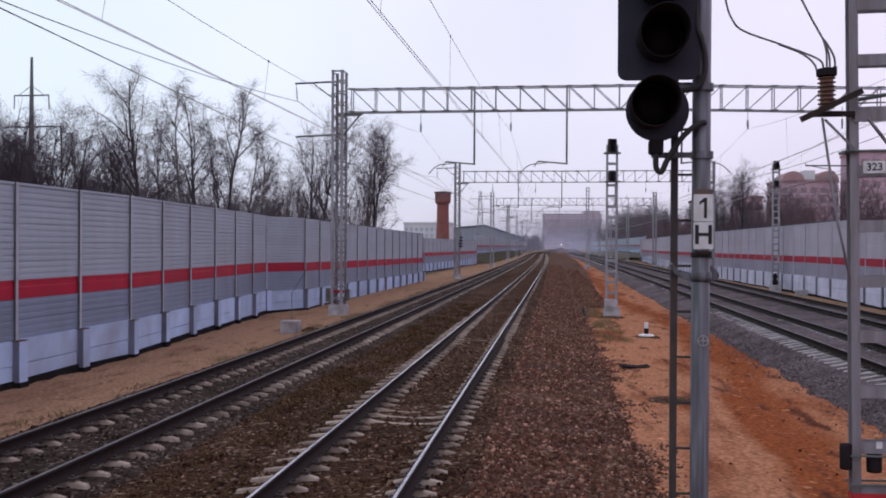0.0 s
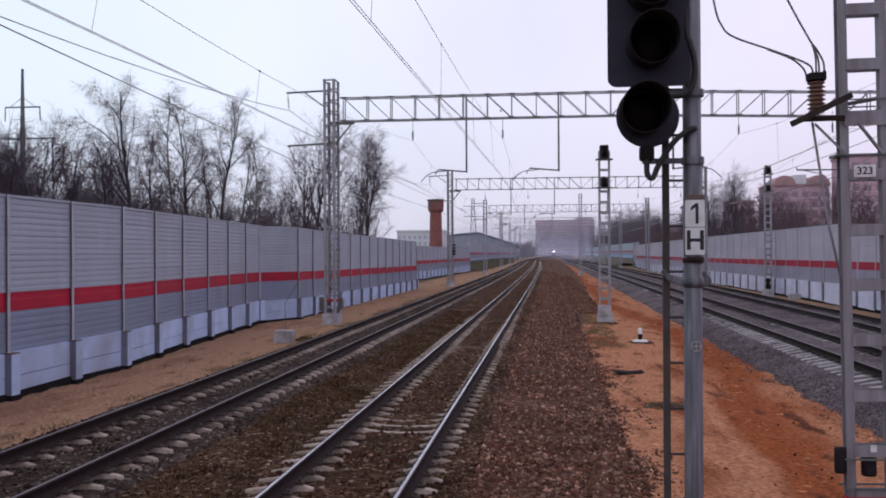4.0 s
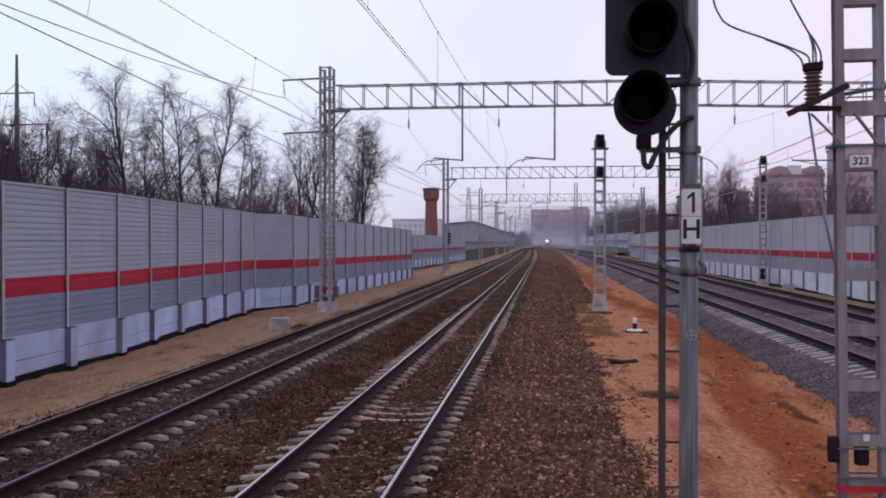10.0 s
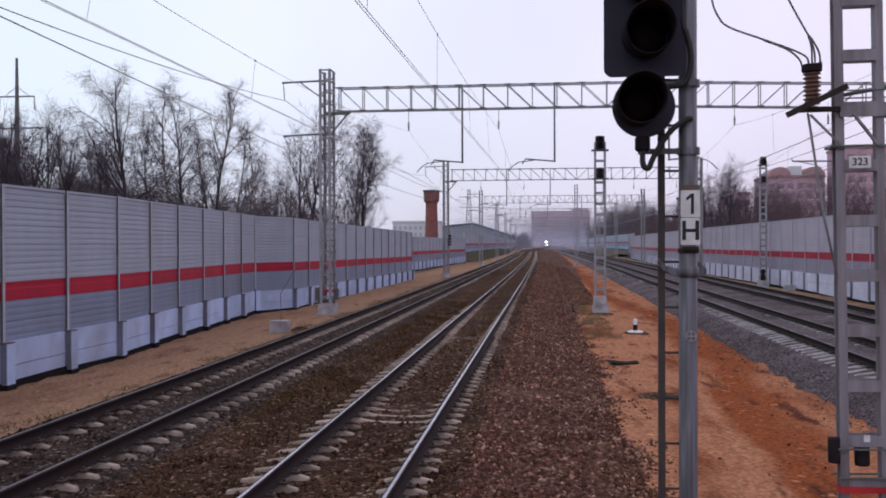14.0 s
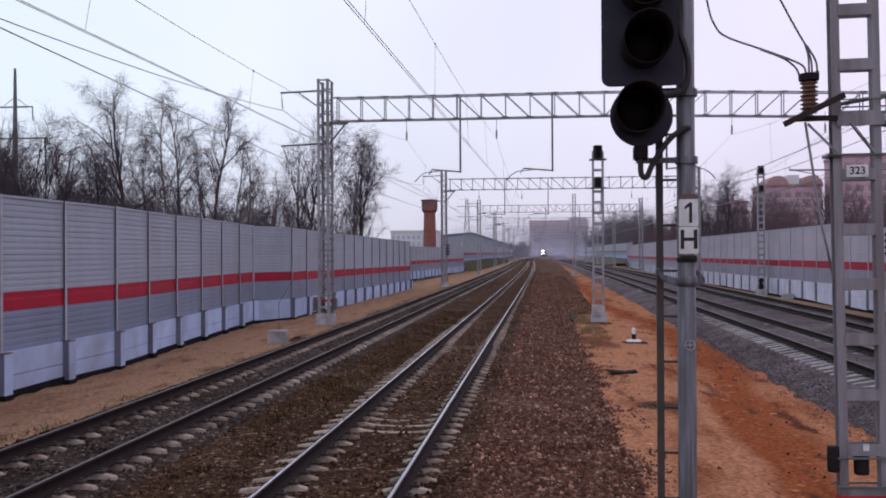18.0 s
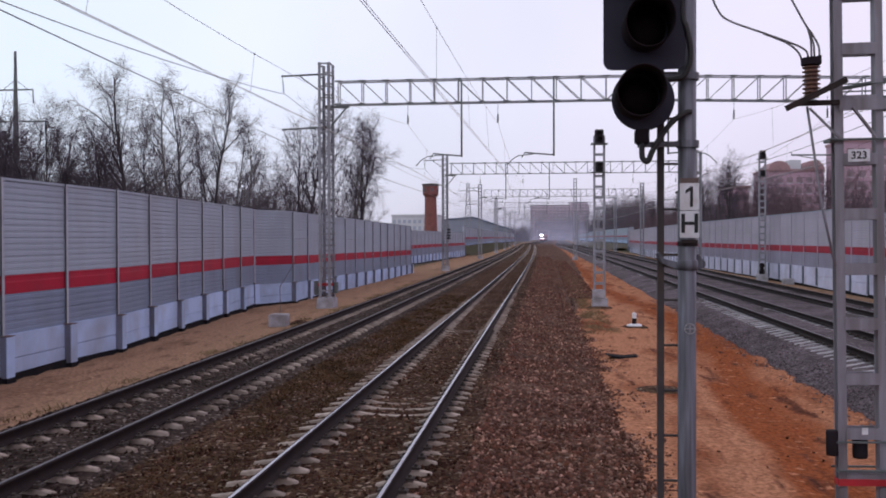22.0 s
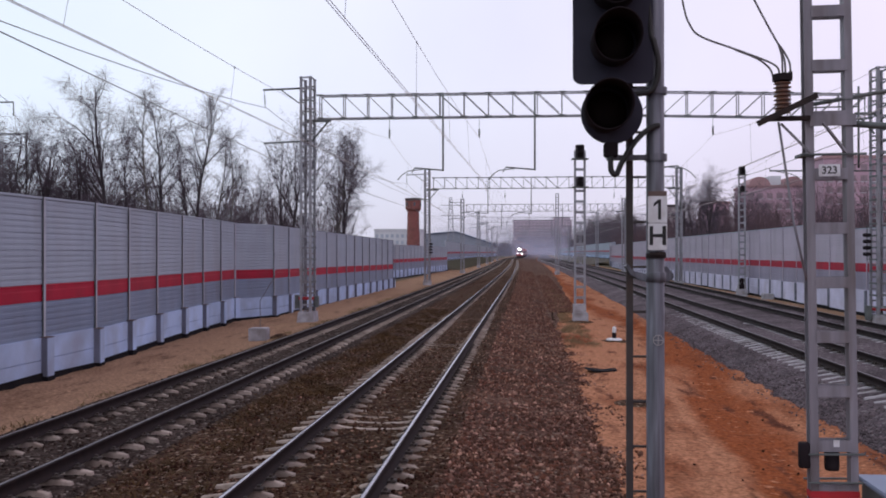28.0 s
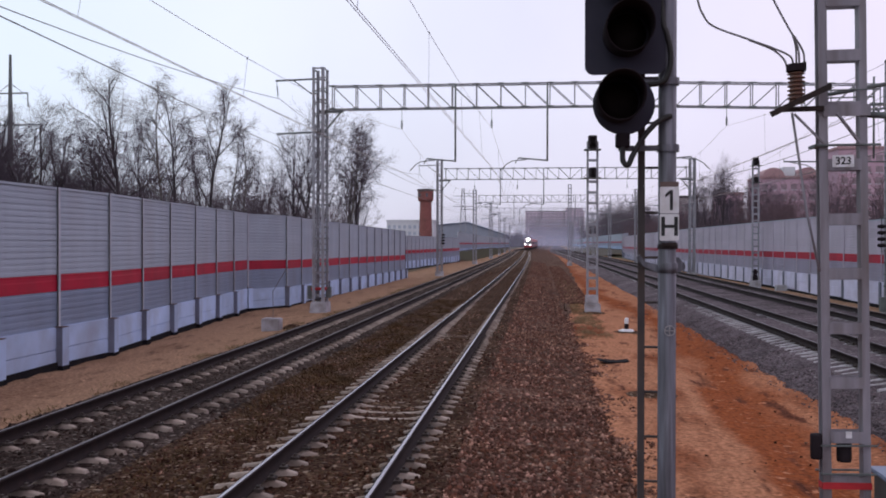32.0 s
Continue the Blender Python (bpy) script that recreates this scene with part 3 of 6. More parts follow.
def verge(name, rows, material, label, category):
    """A strip whose two sides (x, z) are given at stations along the line."""
    v, f = [], []
    for y, x0, z0, x1, z1 in rows:
        o = bend(y)
        for k in range(7):
            t = k / 6
            wob = 0.35 * noise.noise(Vector((y * 0.12, k * 0.7, 5))) + 0.15 * noise.noise(Vector((y * 0.5, k * 1.3, 9)))
            v.append((x0 + (x1 - x0) * t + o + wob, y, z0 + (z1 - z0) * t + (0.04 * noise.noise(Vector((y * 0.4, k, 2))) if k < 6 else -0.1)))
    for j in range(len(rows) - 1):
        for k in range(6):
            a = j * 7 + k
            f.append((a, a + 1, a + 8, a + 7))
    whole(name, poly_mesh(name, np.array(v), np.array(f), material, True), None, label, category, "structure")


verge("brown_verge", [(y, 0.9, -0.56 - 0.1 * max(0, 46 - y) / 12, 1.2 + 1.9 * min(1, max(0, (y - 36) / 40)) ** 1.4 + 2.6 * min(1, max(0, (y - 76) / 200)), -0.545 - 0.1 * max(0, 46 - y) / 12) for y in steps_along(34, 1500, 2.0)], BALLAST_S, "dark brown gritty verge beside the track", "verge")
verge("grass_bank_left", [(y, -17.6, 0.32, -12.8, -0.66) for y in steps_along(170, 520, 6.0)], BANK, "low grassy bank below the distant barrier", "bank")
verge("earth_bank_right", [(y, 15.4, -0.66, 24.5, 0.85) for y in steps_along(238, 460, 6.0)], BANK, "brown earth bank below the distant barrier", "bank")
whole("ballast_bed_grey", strip("ballast_bed_grey", [(5.45, -0.67), (5.9, -0.5), (6.45, TOP - 0.07), (6.75, TOP - 0.03), (7.05, -0.25), (7.45, -0.215), (8.05, -0.218), (8.65, -0.215), (9.1, -0.222), (9.5, -0.212), (10.1, -0.245), (10.7, -0.212), (11.1, -0.222),
      (11.5, -0.215), (12.1, -0.218), (12.7, -0.215), (13.1, -0.222), (13.5, -0.22), (14.3, -0.66)], NEAR, BALLAST_G, 0.012, 8), None,
      "fresh grey crushed stone ballast under two tracks", "ballast", "structure")


def stones(name, material, label, count, x0, x1, y0, y1, height, size, seed, tracks=(), fade=1.7):
    """Loose angular stones on the ballast: jittered blocks, half sunk, closer together near the platform."""
    rng = np.random.default_rng(seed)
    x = rng.uniform(x0, x1, count)
    y = y0 + (y1 - y0) * rng.uniform(0, 1, count) ** fade
    keep = np.ones(count, bool)
    for c in tracks:
        for side in (-0.76, 0.76):
            keep &= np.abs(x - c - side) > 0.085
    x, y = x[keep], y[keep]
    x = x + np.array([bend(v) for v in y])
    n = len(x)
    z = np.interp(x - np.array([bend(v) for v in y]), height[0], height[1])
    cube = np.array([(-1, -1, -1), (1, -1, -1), (1, 1, -1), (-1, 1, -1), (-1, -1, 1), (1, -1, 1), (1, 1, 1), (-1, 1, 1)], float)
    s = rng.uniform(size[0], size[1], (n, 1, 1)) * rng.uniform(0.6, 1.15, (n, 1, 3)) * 0.5
    p = cube[None] * s * rng.uniform(0.45, 1.1, (n, 8, 1)) + rng.normal(0, 0.12, (n, 8, 3)) * s
    q = rng.normal(0, 1, (n, 4))
    q /= np.linalg.norm(q, axis=1, keepdims=True)
    w, a, b, c = q.T
    R = np.stack([np.stack([1 - 2 * (b * b + c * c), 2 * (a * b - c * w), 2 * (a * c + b * w)], -1),
                  np.stack([2 * (a * b + c * w), 1 - 2 * (a * a + c * c), 2 * (b * c - a * w)], -1),
                  np.stack([2 * (a * c - b * w), 2 * (b * c + a * w), 1 - 2 * (a * a + b * b)], -1)], 1)
    p = np.einsum("nij,nkj->nki", R, p) + np.stack([x, y, z + rng.uniform(-0.022, 0.008, n)], -1)[:, None]
    quad = np.array([(0, 3, 2, 1), (4, 5, 6, 7), (0, 1, 5, 4), (1, 2, 6, 5), (2, 3, 7, 6), (3, 0, 4, 7)])
    f = (np.arange(n)[:, None, None] * 8 + quad[None]).reshape(-1, 4)
    whole(name, poly_mesh(name, p.reshape(-1, 3), f, material), None, label, "ballast stones", "stuff")


def stone_mat(m, tones, first, last):
    """Lets each joined stone differ in tone."""
    n, l = m.node_tree.nodes, m.node_tree.links
    b = n["Principled BSDF"]
    src = b.inputs["Base Color"].links[0].from_socket
    g = n.new("ShaderNodeNewGeometry")
    r = n.new("ShaderNodeValToRGB")
    e = r.color_ramp.elements
    e[0].color, e[1].color = (*first, 1), (*last, 1)
    for p, c in tones:
        e.new(p).color = (*c, 1)
    l.new(g.outputs["Random Per Island"], r.inputs[0])
    s = n.new("ShaderNodeVectorMath")
    s.operation = "MULTIPLY"
    l.new(src, s.inputs[0])
    l.new(r.outputs[0], s.inputs[1])
    l.new(s.outputs[0], b.inputs["Base Color"])


stone_mat(STONE, ((0.3, (0.7, 0.62, 0.58)), (0.5, (1.3, 0.98, 0.85)), (0.7, (0.9, 0.98, 1.05)), (0.86, (1.7, 1.6, 1.5)), (0.94, (3.3, 3.4, 3.5))), (0.5, 0.42, 0.42), (5.5, 5.8, 6.0))
stone_mat(STONE_D, ((0.3, (0.7, 0.65, 0.62)), (0.5, (1.2, 1.0, 0.92)), (0.7, (0.9, 0.98, 1.05)), (0.86, (1.6, 1.55, 1.5)), (0.94, (3.0, 3.1, 3.2))), (0.5, 0.45, 0.45), (5.0, 5.2, 5.4))
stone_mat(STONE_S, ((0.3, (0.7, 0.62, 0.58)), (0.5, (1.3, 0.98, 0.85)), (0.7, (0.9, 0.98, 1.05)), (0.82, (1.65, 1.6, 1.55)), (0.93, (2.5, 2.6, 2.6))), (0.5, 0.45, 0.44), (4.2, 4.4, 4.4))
WEED = mat("brown_weeds", (0.072, 0.042, 0.023), (0.045, 0.031, 0.018), 4, 0.95, spec=0.05, stain=(0.11, 0.055, 0.022), sscale=2)
stone_mat(STONE_G, ((0.3, (0.7, 0.66, 0.68)), (0.6, (0.95, 0.9, 0.92)), (0.85, (1.15, 1.05, 1.05))), (0.55, 0.5, 0.52), (1.6, 1.5, 1.5))
BED_X = [p[0] for p in BED] + [-0.6, 0.1, 0.8, 1.4]
BED_Z = [p[1] for p in BED] + [-0.34, -0.46, -0.55, -0.64]
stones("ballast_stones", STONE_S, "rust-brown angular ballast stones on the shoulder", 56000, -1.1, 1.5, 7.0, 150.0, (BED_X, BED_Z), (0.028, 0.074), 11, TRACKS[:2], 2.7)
stones("ballast_stones", STONE, "rust-brown angular ballast stones between the rails", 36000, -5.3, -1.1, 7.0, 110.0, (BED_X, BED_Z), (0.022, 0.056), 15, TRACKS[:2], 2.6)
stones("ballast_stones", STONE_D, "dirty grey-brown ballast stones of the far track", 22000, -8.6, -5.3, 8.5, 110.0, (BED_X, BED_Z), (0.022, 0.056), 12, TRACKS[:2], 2.6)
stones("ballast_stones", STONE_G, "grey angular ballast stones on the slope", 14000, 5.4, 6.8, 13.0, 45.0, ((5.45, 5.9, 6.45, 6.75, 7.2), (-0.66, -0.5, TOP - 0.08, TOP - 0.05, TOP - 0.03)), (0.03, 0.065), 13)
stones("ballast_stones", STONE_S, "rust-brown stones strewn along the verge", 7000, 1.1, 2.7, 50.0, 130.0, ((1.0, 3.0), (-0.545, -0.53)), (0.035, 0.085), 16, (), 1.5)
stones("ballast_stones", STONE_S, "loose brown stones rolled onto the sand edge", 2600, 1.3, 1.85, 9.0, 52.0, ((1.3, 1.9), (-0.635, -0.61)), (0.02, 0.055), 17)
stones("ballast_stones", STONE_G, "grey stones rolled down onto the sand edge", 700, 5.2, 5.7, 11.0, 48.0, ((5.2, 5.7), (-0.585, -0.565)), (0.02, 0.045), 18)
stones("stones_on_sand", STONE, "small dark stones scattered on sand", 160, 1.0, 5.4, 11.0, 45.0, ((1.0, 5.5), (-0.61, -0.6)), (0.02, 0.05), 14)


def tufts(name, label, count, x0, x1, y0, y1, z, material, tall, seed):
    """Thin blades in loose clumps."""
    rng = np.random.default_rng(seed)
    c = max(1, count // 40)
    cx, cy = rng.uniform(x0, x1, c), rng.uniform(y0, y1, c)
    k = rng.integers(0, c, count)
    x, y = cx[k] + rng.normal(0, 0.13, count), cy[k] + rng.normal(0, 0.3, count)
    h, w = rng.uniform(0.3, 1.0, count) * tall, 0.012
    v = np.stack([np.stack([x - w, y, np.full(count, z)], -1), np.stack([x + w, y + 0.01, np.full(count, z)], -1), np.stack([x + rng.normal(0, 0.09, count), y + rng.normal(0, 0.09, count), z + h], -1)], 1).reshape(-1, 3)
    whole(name, poly_mesh(name, v, np.arange(count * 3).reshape(-1, 3), material), None, label, "grass", "stuff")


tufts("dry_grass", "pale dry grass tufts along the sand edge", 6000, 1.5, 2.4, 32, 80, -0.62, STRAW, 0.16, 71)
tufts("dry_grass", "sparse dry grass by the track shoulder", 3000, -9.6, -8.9, 12, 90, -0.62, STRAW, 0.14, 72)


tufts("dry_weeds", "low brown weeds and moss between the two tracks", 9000, -5.3, -3.9, 8, 48, -0.30, WEED, 0.075, 73)
tufts("dry_weeds", "low brown weeds between the rails", 2200, -3.0, -2.1, 8, 40, -0.28, WEED, 0.06, 74)


# ---- tracks ----
RAIL_OUT = [(-0.075, -0.18), (0.075, -0.18), (0.075, -0.168), (0.02, -0.15), (0.009, -0.12), (0.009, -0.06), (0.034, -0.04), (0.037, -0.012), (0.03, -0.003),
            (-0.03, -0.003), (-0.037, -0.012), (-0.034, -0.04), (-0.009, -0.06), (-0.009, -0.12), (-0.02, -0.15), (-0.075, -0.168), (-0.075, -0.18)]
RAIL_HEAD = [(0.022, -0.002), (0.019, 0.0), (0.011, 0.0015), (-0.011, 0.0015), (-0.019, 0.0), (-0.022, -0.002)]


def sleeper_mesh(material, swept=False, free=(False, False)):
    """A prestressed sleeper, high at the rail seats; its blunt ends and low middle lie in the ballast unless free or swept."""
    g = Geo()
    inner = [(0.12, -0.254, 0.04), (0.34, -0.246, 0.04), (0.5, -0.226, 0.042)] if swept else [(0.25, -0.32, 0.04), (0.455, -0.31, 0.042), (0.475, -0.234, 0.043)]
    buried = [(1.0, -0.212, 0.044), (1.07, -0.228, 0.043), (1.09, -0.30, 0.043), (1.35, -0.32, 0.04)]
    exposed = [(0.95, -0.2, 0.043), (1.1, -0.236, 0.041), (1.34, -0.272, 0.04), (1.35, -0.30, 0.04)]
    seat = [(0.645, -0.188, 0.046), (0.87, -0.188, 0.046)]
    low = inner + seat + (exposed if free[0] else buried)
    us = [(-x, z, w) for x, z, w in reversed(low)] + inner + seat + (exposed if free[1] else buried)
    for x, z, w in us:
        g.v += [(x, -w - 0.022, -0.38), (x, -w, z - 0.014), (x, -w + 0.012, z), (x, w - 0.012, z), (x, w, z - 0.014), (x, w + 0.022, -0.38)]
    for i in range(len(us) - 1):
        for k in range(5):
            a = i * 6 + k
            g.f.append((a, a + 1, a + 7, a + 6))
    g.f += [tuple(range(6)), tuple(reversed(range(6 * len(us) - 6, 6 * len(us))))]
    return g.mesh("sleeper", material)


def clip_mesh():
    """The rail fastenings of one sleeper: a plate and two bolts at each rail foot."""
    g = Geo()
    for c in (-0.76, 0.76):
        for s in (-1, 1):
            g.box(c + s * 0.12 - 0.05, c + s * 0.12 + 0.05, -0.06, 0.06, -0.187, -0.155)
            g.box(c + s * 0.115 - 0.02, c + s * 0.115 + 0.02, -0.02, 0.02, -0.156, -0.125)
    return g.mesh("fastening", CLIP)


def track(x0, top, sleeper_material, label, seed):
    tr = tagged(new("railway_track"), label, "railway track", kind="structure")
    for s in (-0.76, 0.76):
        r = part("rail", strip("rail", [(x0 + s + x, z) for x, z in RAIL_OUT], FAR_STEPS, RAIL), RAIL, tr, "dark rusty rail web and foot")
        part("rail_head", strip("rail_head", [(x0 + s + x, z) for x, z in RAIL_HEAD], FAR_STEPS, top), top, r, "worn bright running surface")
    free = (x0 in (TRACKS[1], TRACKS[2]), False)
    sm, bare, cm = sleeper_mesh(sleeper_material, False, free), sleeper_mesh(sleeper_material, True, free), clip_mesh()
    rng = np.random.default_rng(seed)
    y = -12.0
    far = Geo()
    for k in range(660):
        o, turn, dz = bend(y), rng.normal(0, 0.5), -abs(rng.normal(0, 0.008))
        dz -= 0.045 * min(1.0, max(0.0, (y - 34) / 14))  # the ballast lies deeper farther along
        if k < 300:
            swept = x0 == TRACKS[1] and (14.9 < y < 17.3 or 27.5 < y < 29.8)
            sl = part("sleeper", bare if swept else sm, None, tr, at=pose(x0 + o, y, dz, 0, 0, turn))
            if 30 < k < 75:
                part("fastening", cm, None, sl, at=pose(0, 0, -dz))
        else:
            for a, b in ((-1.15, -0.45), (0.45, 1.15)):
                far.box(x0 + o + a, x0 + o + b, y - 0.06, y + 0.06, -0.3, -0.24)
        y += 0.543 + rng.normal(0, 0.012)
    part("sleeper_row", far, sleeper_material, tr, "more concrete sleepers far along", kind="stuff")
    return tr


track(TRACKS[0], RAIL_DULL, SLEEPER, "main line track with dull rails on concrete sleepers", 1)
track(TRACKS[1], RAIL_TOP, SLEEPER, "main line track with polished rails on concrete sleepers", 2)
track(TRACKS[2], RAIL_DULL, SLEEPER_N, "track with dark rails on new pale sleepers", 3)
track(TRACKS[3], RAIL_DULL, SLEEPER_N, "outer track with dark rails on new pale sleepers", 4)


# ---- noise barriers ----
def cassette_mesh(name, h, material, ridges):
    """A one metre length of profiled panel, h high: front ridges, plain back."""
    sec = [(-0.05, 0.0)]
    p = h / ridges
    for k in range(ridges):
        z = k * p
        sec += [(-0.05, z + 0.004), (-0.062, z + 0.01), (-0.062, z + p * 0.6), (-0.055, z + p * 0.68), (-0.055, z + p * 0.88), (-0.061, z + p * 0.93)]
    sec += [(-0.05, h - 0.002), (0.05, h - 0.002), (0.05, 0.0)]
    g = Geo()
    m = len(sec)
    g.v = [(x, y, z) for x in (0, 1) for y, z in sec]
    g.f = [(i, (i + 1) % m, m + (i + 1) % m, m + i) for i in range(m)] + [tuple(reversed(range(m))), tuple(range(m, 2 * m))]
    return g.mesh(name, material)


CASSETTE = cassette_mesh("panel_board", 0.44, PANEL, 3)
CASSETTE_LOW = cassette_mesh("panel_board_low", 0.47, PANEL_LOW, 3)
CASSETTE_RED = cassette_mesh("panel_board_red", 0.44, PANEL_RED, 1)
PLINTH_ME = Geo().box(0, 1, -0.11, 0.09, -0.3, 0.552).box(0, 1, -0.113, 0.09, 0.562, 1.13).mesh("plinth_panel", PLINTH, bevel=0.012)
PLINTH_R = Geo().box(0, 1, -0.11, 0.09, -0.3, 0.552).box(0, 1, -0.113, 0.09, 0.562, 1.13).mesh("plinth_panel", PLINTH_MR, bevel=0.012)
# Dark sleeve behind a pale face slab: side shade put into the colour.
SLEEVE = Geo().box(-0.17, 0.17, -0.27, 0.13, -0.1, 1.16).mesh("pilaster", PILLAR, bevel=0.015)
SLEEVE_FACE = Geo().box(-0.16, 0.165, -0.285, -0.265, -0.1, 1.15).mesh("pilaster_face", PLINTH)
SLEEVE_TAR = Geo().box(-0.185, 0.19, -0.3, -0.1, -0.1, 0.2).mesh("tar_strip", TAR)
BASE_PLATE = Geo().box(-0.18, 0.18, -0.28, 0.1, 1.162, 1.18).mesh("base_plate", RUST_PLATE)
# Dark strip beside each post, painted in for the shadow gap.
GAP_SHADE = Geo().box(-0.06, -0.05, -0.112, -0.085, 0, 1).mesh("seal", STEEL_D)
CASSETTE_R, CASSETTE_LOW_R = cassette_mesh("panel_board", 0.44, PANEL_R, 3), cassette_mesh("panel_board_low", 0.47, PANEL_LOW_R, 3)
POST_PALE = Geo().box(-0.06, 0.06, -0.095, -0.08, 0, 1).box(-0.01, 0.01, -0.08, 0.08, 0, 1).box(-0.06, 0.06, 0.08, 0.095, 0, 1).mesh("post", PANEL_R)
PILASTER = Geo().box(-0.12, 0.12, -0.185, 0.13, 0.0, 1.14).mesh("pilaster", PILLAR, bevel=0.015)
H_POST = Geo().box(-0.05, 0.05, -0.115, -0.105, 0, 1).box(-0.006, 0.006, -0.105, 0.105, 0, 1).box(-0.05, 0.05, 0.105, 0.115, 0, 1).mesh("post", POST)
TAR_ME = Geo().box(0, 1, -0.155, -0.10, -0.15, 0.20).mesh("tar_strip", TAR)
COPING = Geo().box(0, 1, -0.085, 0.065, 0, 0.06).mesh("coping", PANEL)


def barrier(name, posts, label, plinth=1.13, uppers=5, sleeves=False, pale=False):
    """A noise barrier through the posts (x, y, foot z): H posts, plinth panels, grey boards with one red course."""
    wall = tagged(new(name), label, "noise barrier", kind="structure")
    rng = np.random.default_rng(len(posts))
    height = plinth + 0.94 + 0.44 * (uppers + 1)
    for i, (x, y, z) in enumerate(posts):
        j = min(i, len(posts) - 2)
        a = math.degrees(math.atan2(posts[j + 1][1] - posts[j][1], posts[j + 1][0] - posts[j][0]))
        tall = pose(x, y, z + plinth - 0.1, 0, 0, a) @ Matrix.Diagonal((1, 1, height - plinth + 0.16, 1))
        post = part("post", POST_PALE if pale else H_POST, None, wall, at=tall)
        if sleeves:
            part("seal", GAP_SHADE, None, post)
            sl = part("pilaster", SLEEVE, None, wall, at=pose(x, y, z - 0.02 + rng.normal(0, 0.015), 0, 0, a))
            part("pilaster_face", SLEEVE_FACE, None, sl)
            part("base_plate", BASE_PLATE, None, sl)
            part("tar_strip", SLEEVE_TAR, None, sl, at=pose(0, 0, rng.uniform(-0.04, 0.03)))
        else:
            part("pilaster", PILASTER, None, wall, at=pose(x, y, z - 0.02 + plinth - 1.13, 0, 0, a))
    for (x, y, z), (u, v, w) in zip(posts, posts[1:]):
        length, a = math.hypot(u - x, v - y), math.degrees(math.atan2(v - y, u - x))
        zz = (z + w) / 2

        def put(nm, me, h, dy=0.0):
            part(nm, me, None, wall, at=pose(x, y, h, 0, 0, a) @ Matrix.Translation((0, dy, 0)) @ Matrix.Diagonal((length, 1, 1, 1)))

        put("plinth_panel", PLINTH_R if pale else PLINTH_ME, zz + plinth - 1.13 + rng.normal(0, 0.012))
        part("tar_strip", TAR_ME, None, wall, at=pose(x, y, zz + rng.uniform(-0.05, 0.04), 0, -rng.normal(0, 0.4), a) @ Matrix.Diagonal((length, 1, 1, 1)))
        h = zz + plinth
        for k in range(uppers + 3):
            me, dh = (CASSETTE_LOW_R if pale else CASSETTE_LOW, 0.47) if k < 2 else ((CASSETTE_RED, 0.44) if k == 2 else (CASSETTE_R if pale else CASSETTE, 0.44))
            put("panel_board", me, h, rng.normal(0, 0.003))
            h += dh
        put("coping", COPING, h)
    return wall


def along(pts, pitch):
    """Posts at even steps along a polyline of (x, y, z)."""
    out = []
    for (x, y, z), (u, v, w) in zip(pts, pts[1:]):
        n = max(1, round(math.hypot(u - x, v - y) / pitch))
        out += [(x + (u - x) * k / n, y + (v - y) * k / n, z + (w - z) * k / n) for k in range(n)]
    return out + [pts[-1]]


LEFT = along([(-12.4, 2.6, -0.7), (-12.42, 20.2, -0.7)], 2.95) + [(-12.42, 23.1, -0.7), (-12.42, 26.0, -0.7), (-12.74, 28.98, -0.7), (-13.02, 31.97, -0.7), (-13.23, 34.96, -0.7), (-13.47, 37.95, -0.7),
        (-13.71, 40.94, -0.7), (-14.01, 43.93, -0.72), (-12.85, 46.65, -0.75), (-12.86, 49.7, -0.78)] + along([(-12.85, 52.8, -0.80), (-12.5, 86.5, -1.0)], 3.0)
LEFT = [(x - 0.11, y, z) for x, y, z in LEFT]
barrier("noise_barrier_left", LEFT, "light grey ribbed metal noise barrier with red stripe and pale concrete plinth", sleeves=True)
barrier("noise_barrier_left_far", along([(-16.6, 112, -0.75), (-14.4, 166, -0.75)], 3.0), "set back grey noise barrier with red stripe", uppers=4)
barrier("noise_barrier_left_distant", along([(-17.4, 198, 0.25), (-18.6, 330, 0.25), (-18.7, 570, 0.25)], 6.0), "distant grey noise barrier with red stripe above a grassy bank", uppers=5)
RIGHT = along([(20.5, 236, -0.9), (18.9, 212, -0.85), (17.1, 160, -0.8), (16.6, 104, -0.75), (17.3, 62, -0.7), (17.31, 58.4, -0.7)], 3.0)
barrier("noise_barrier_right", RIGHT, "light grey metal noise barrier with red stripe and pale concrete plinth", plinth=1.38, pale=True)
barrier("noise_barrier_right_low", along([(17.31, 58.38, -0.7), (17.4, 26, -0.7)], 3.0), "grey ribbed noise barrier one board lower with red stripe", plinth=1.38, uppers=4, pale=True)
barrier("noise_barrier_right_far", along([(23.0, 460, 0.7), (23.6, 330, 0.7), (24.3, 275, 0.65), (23.0, 250, 0.6), (20.6, 238, 0.1)], 6.0), "distant curved grey noise barrier with red stripe")
barrier("noise_barrier_right_end", along([(30, 900, 0.3), (23, 462, 0.7)], 30.0), "far end of the grey noise barrier with red stripe")


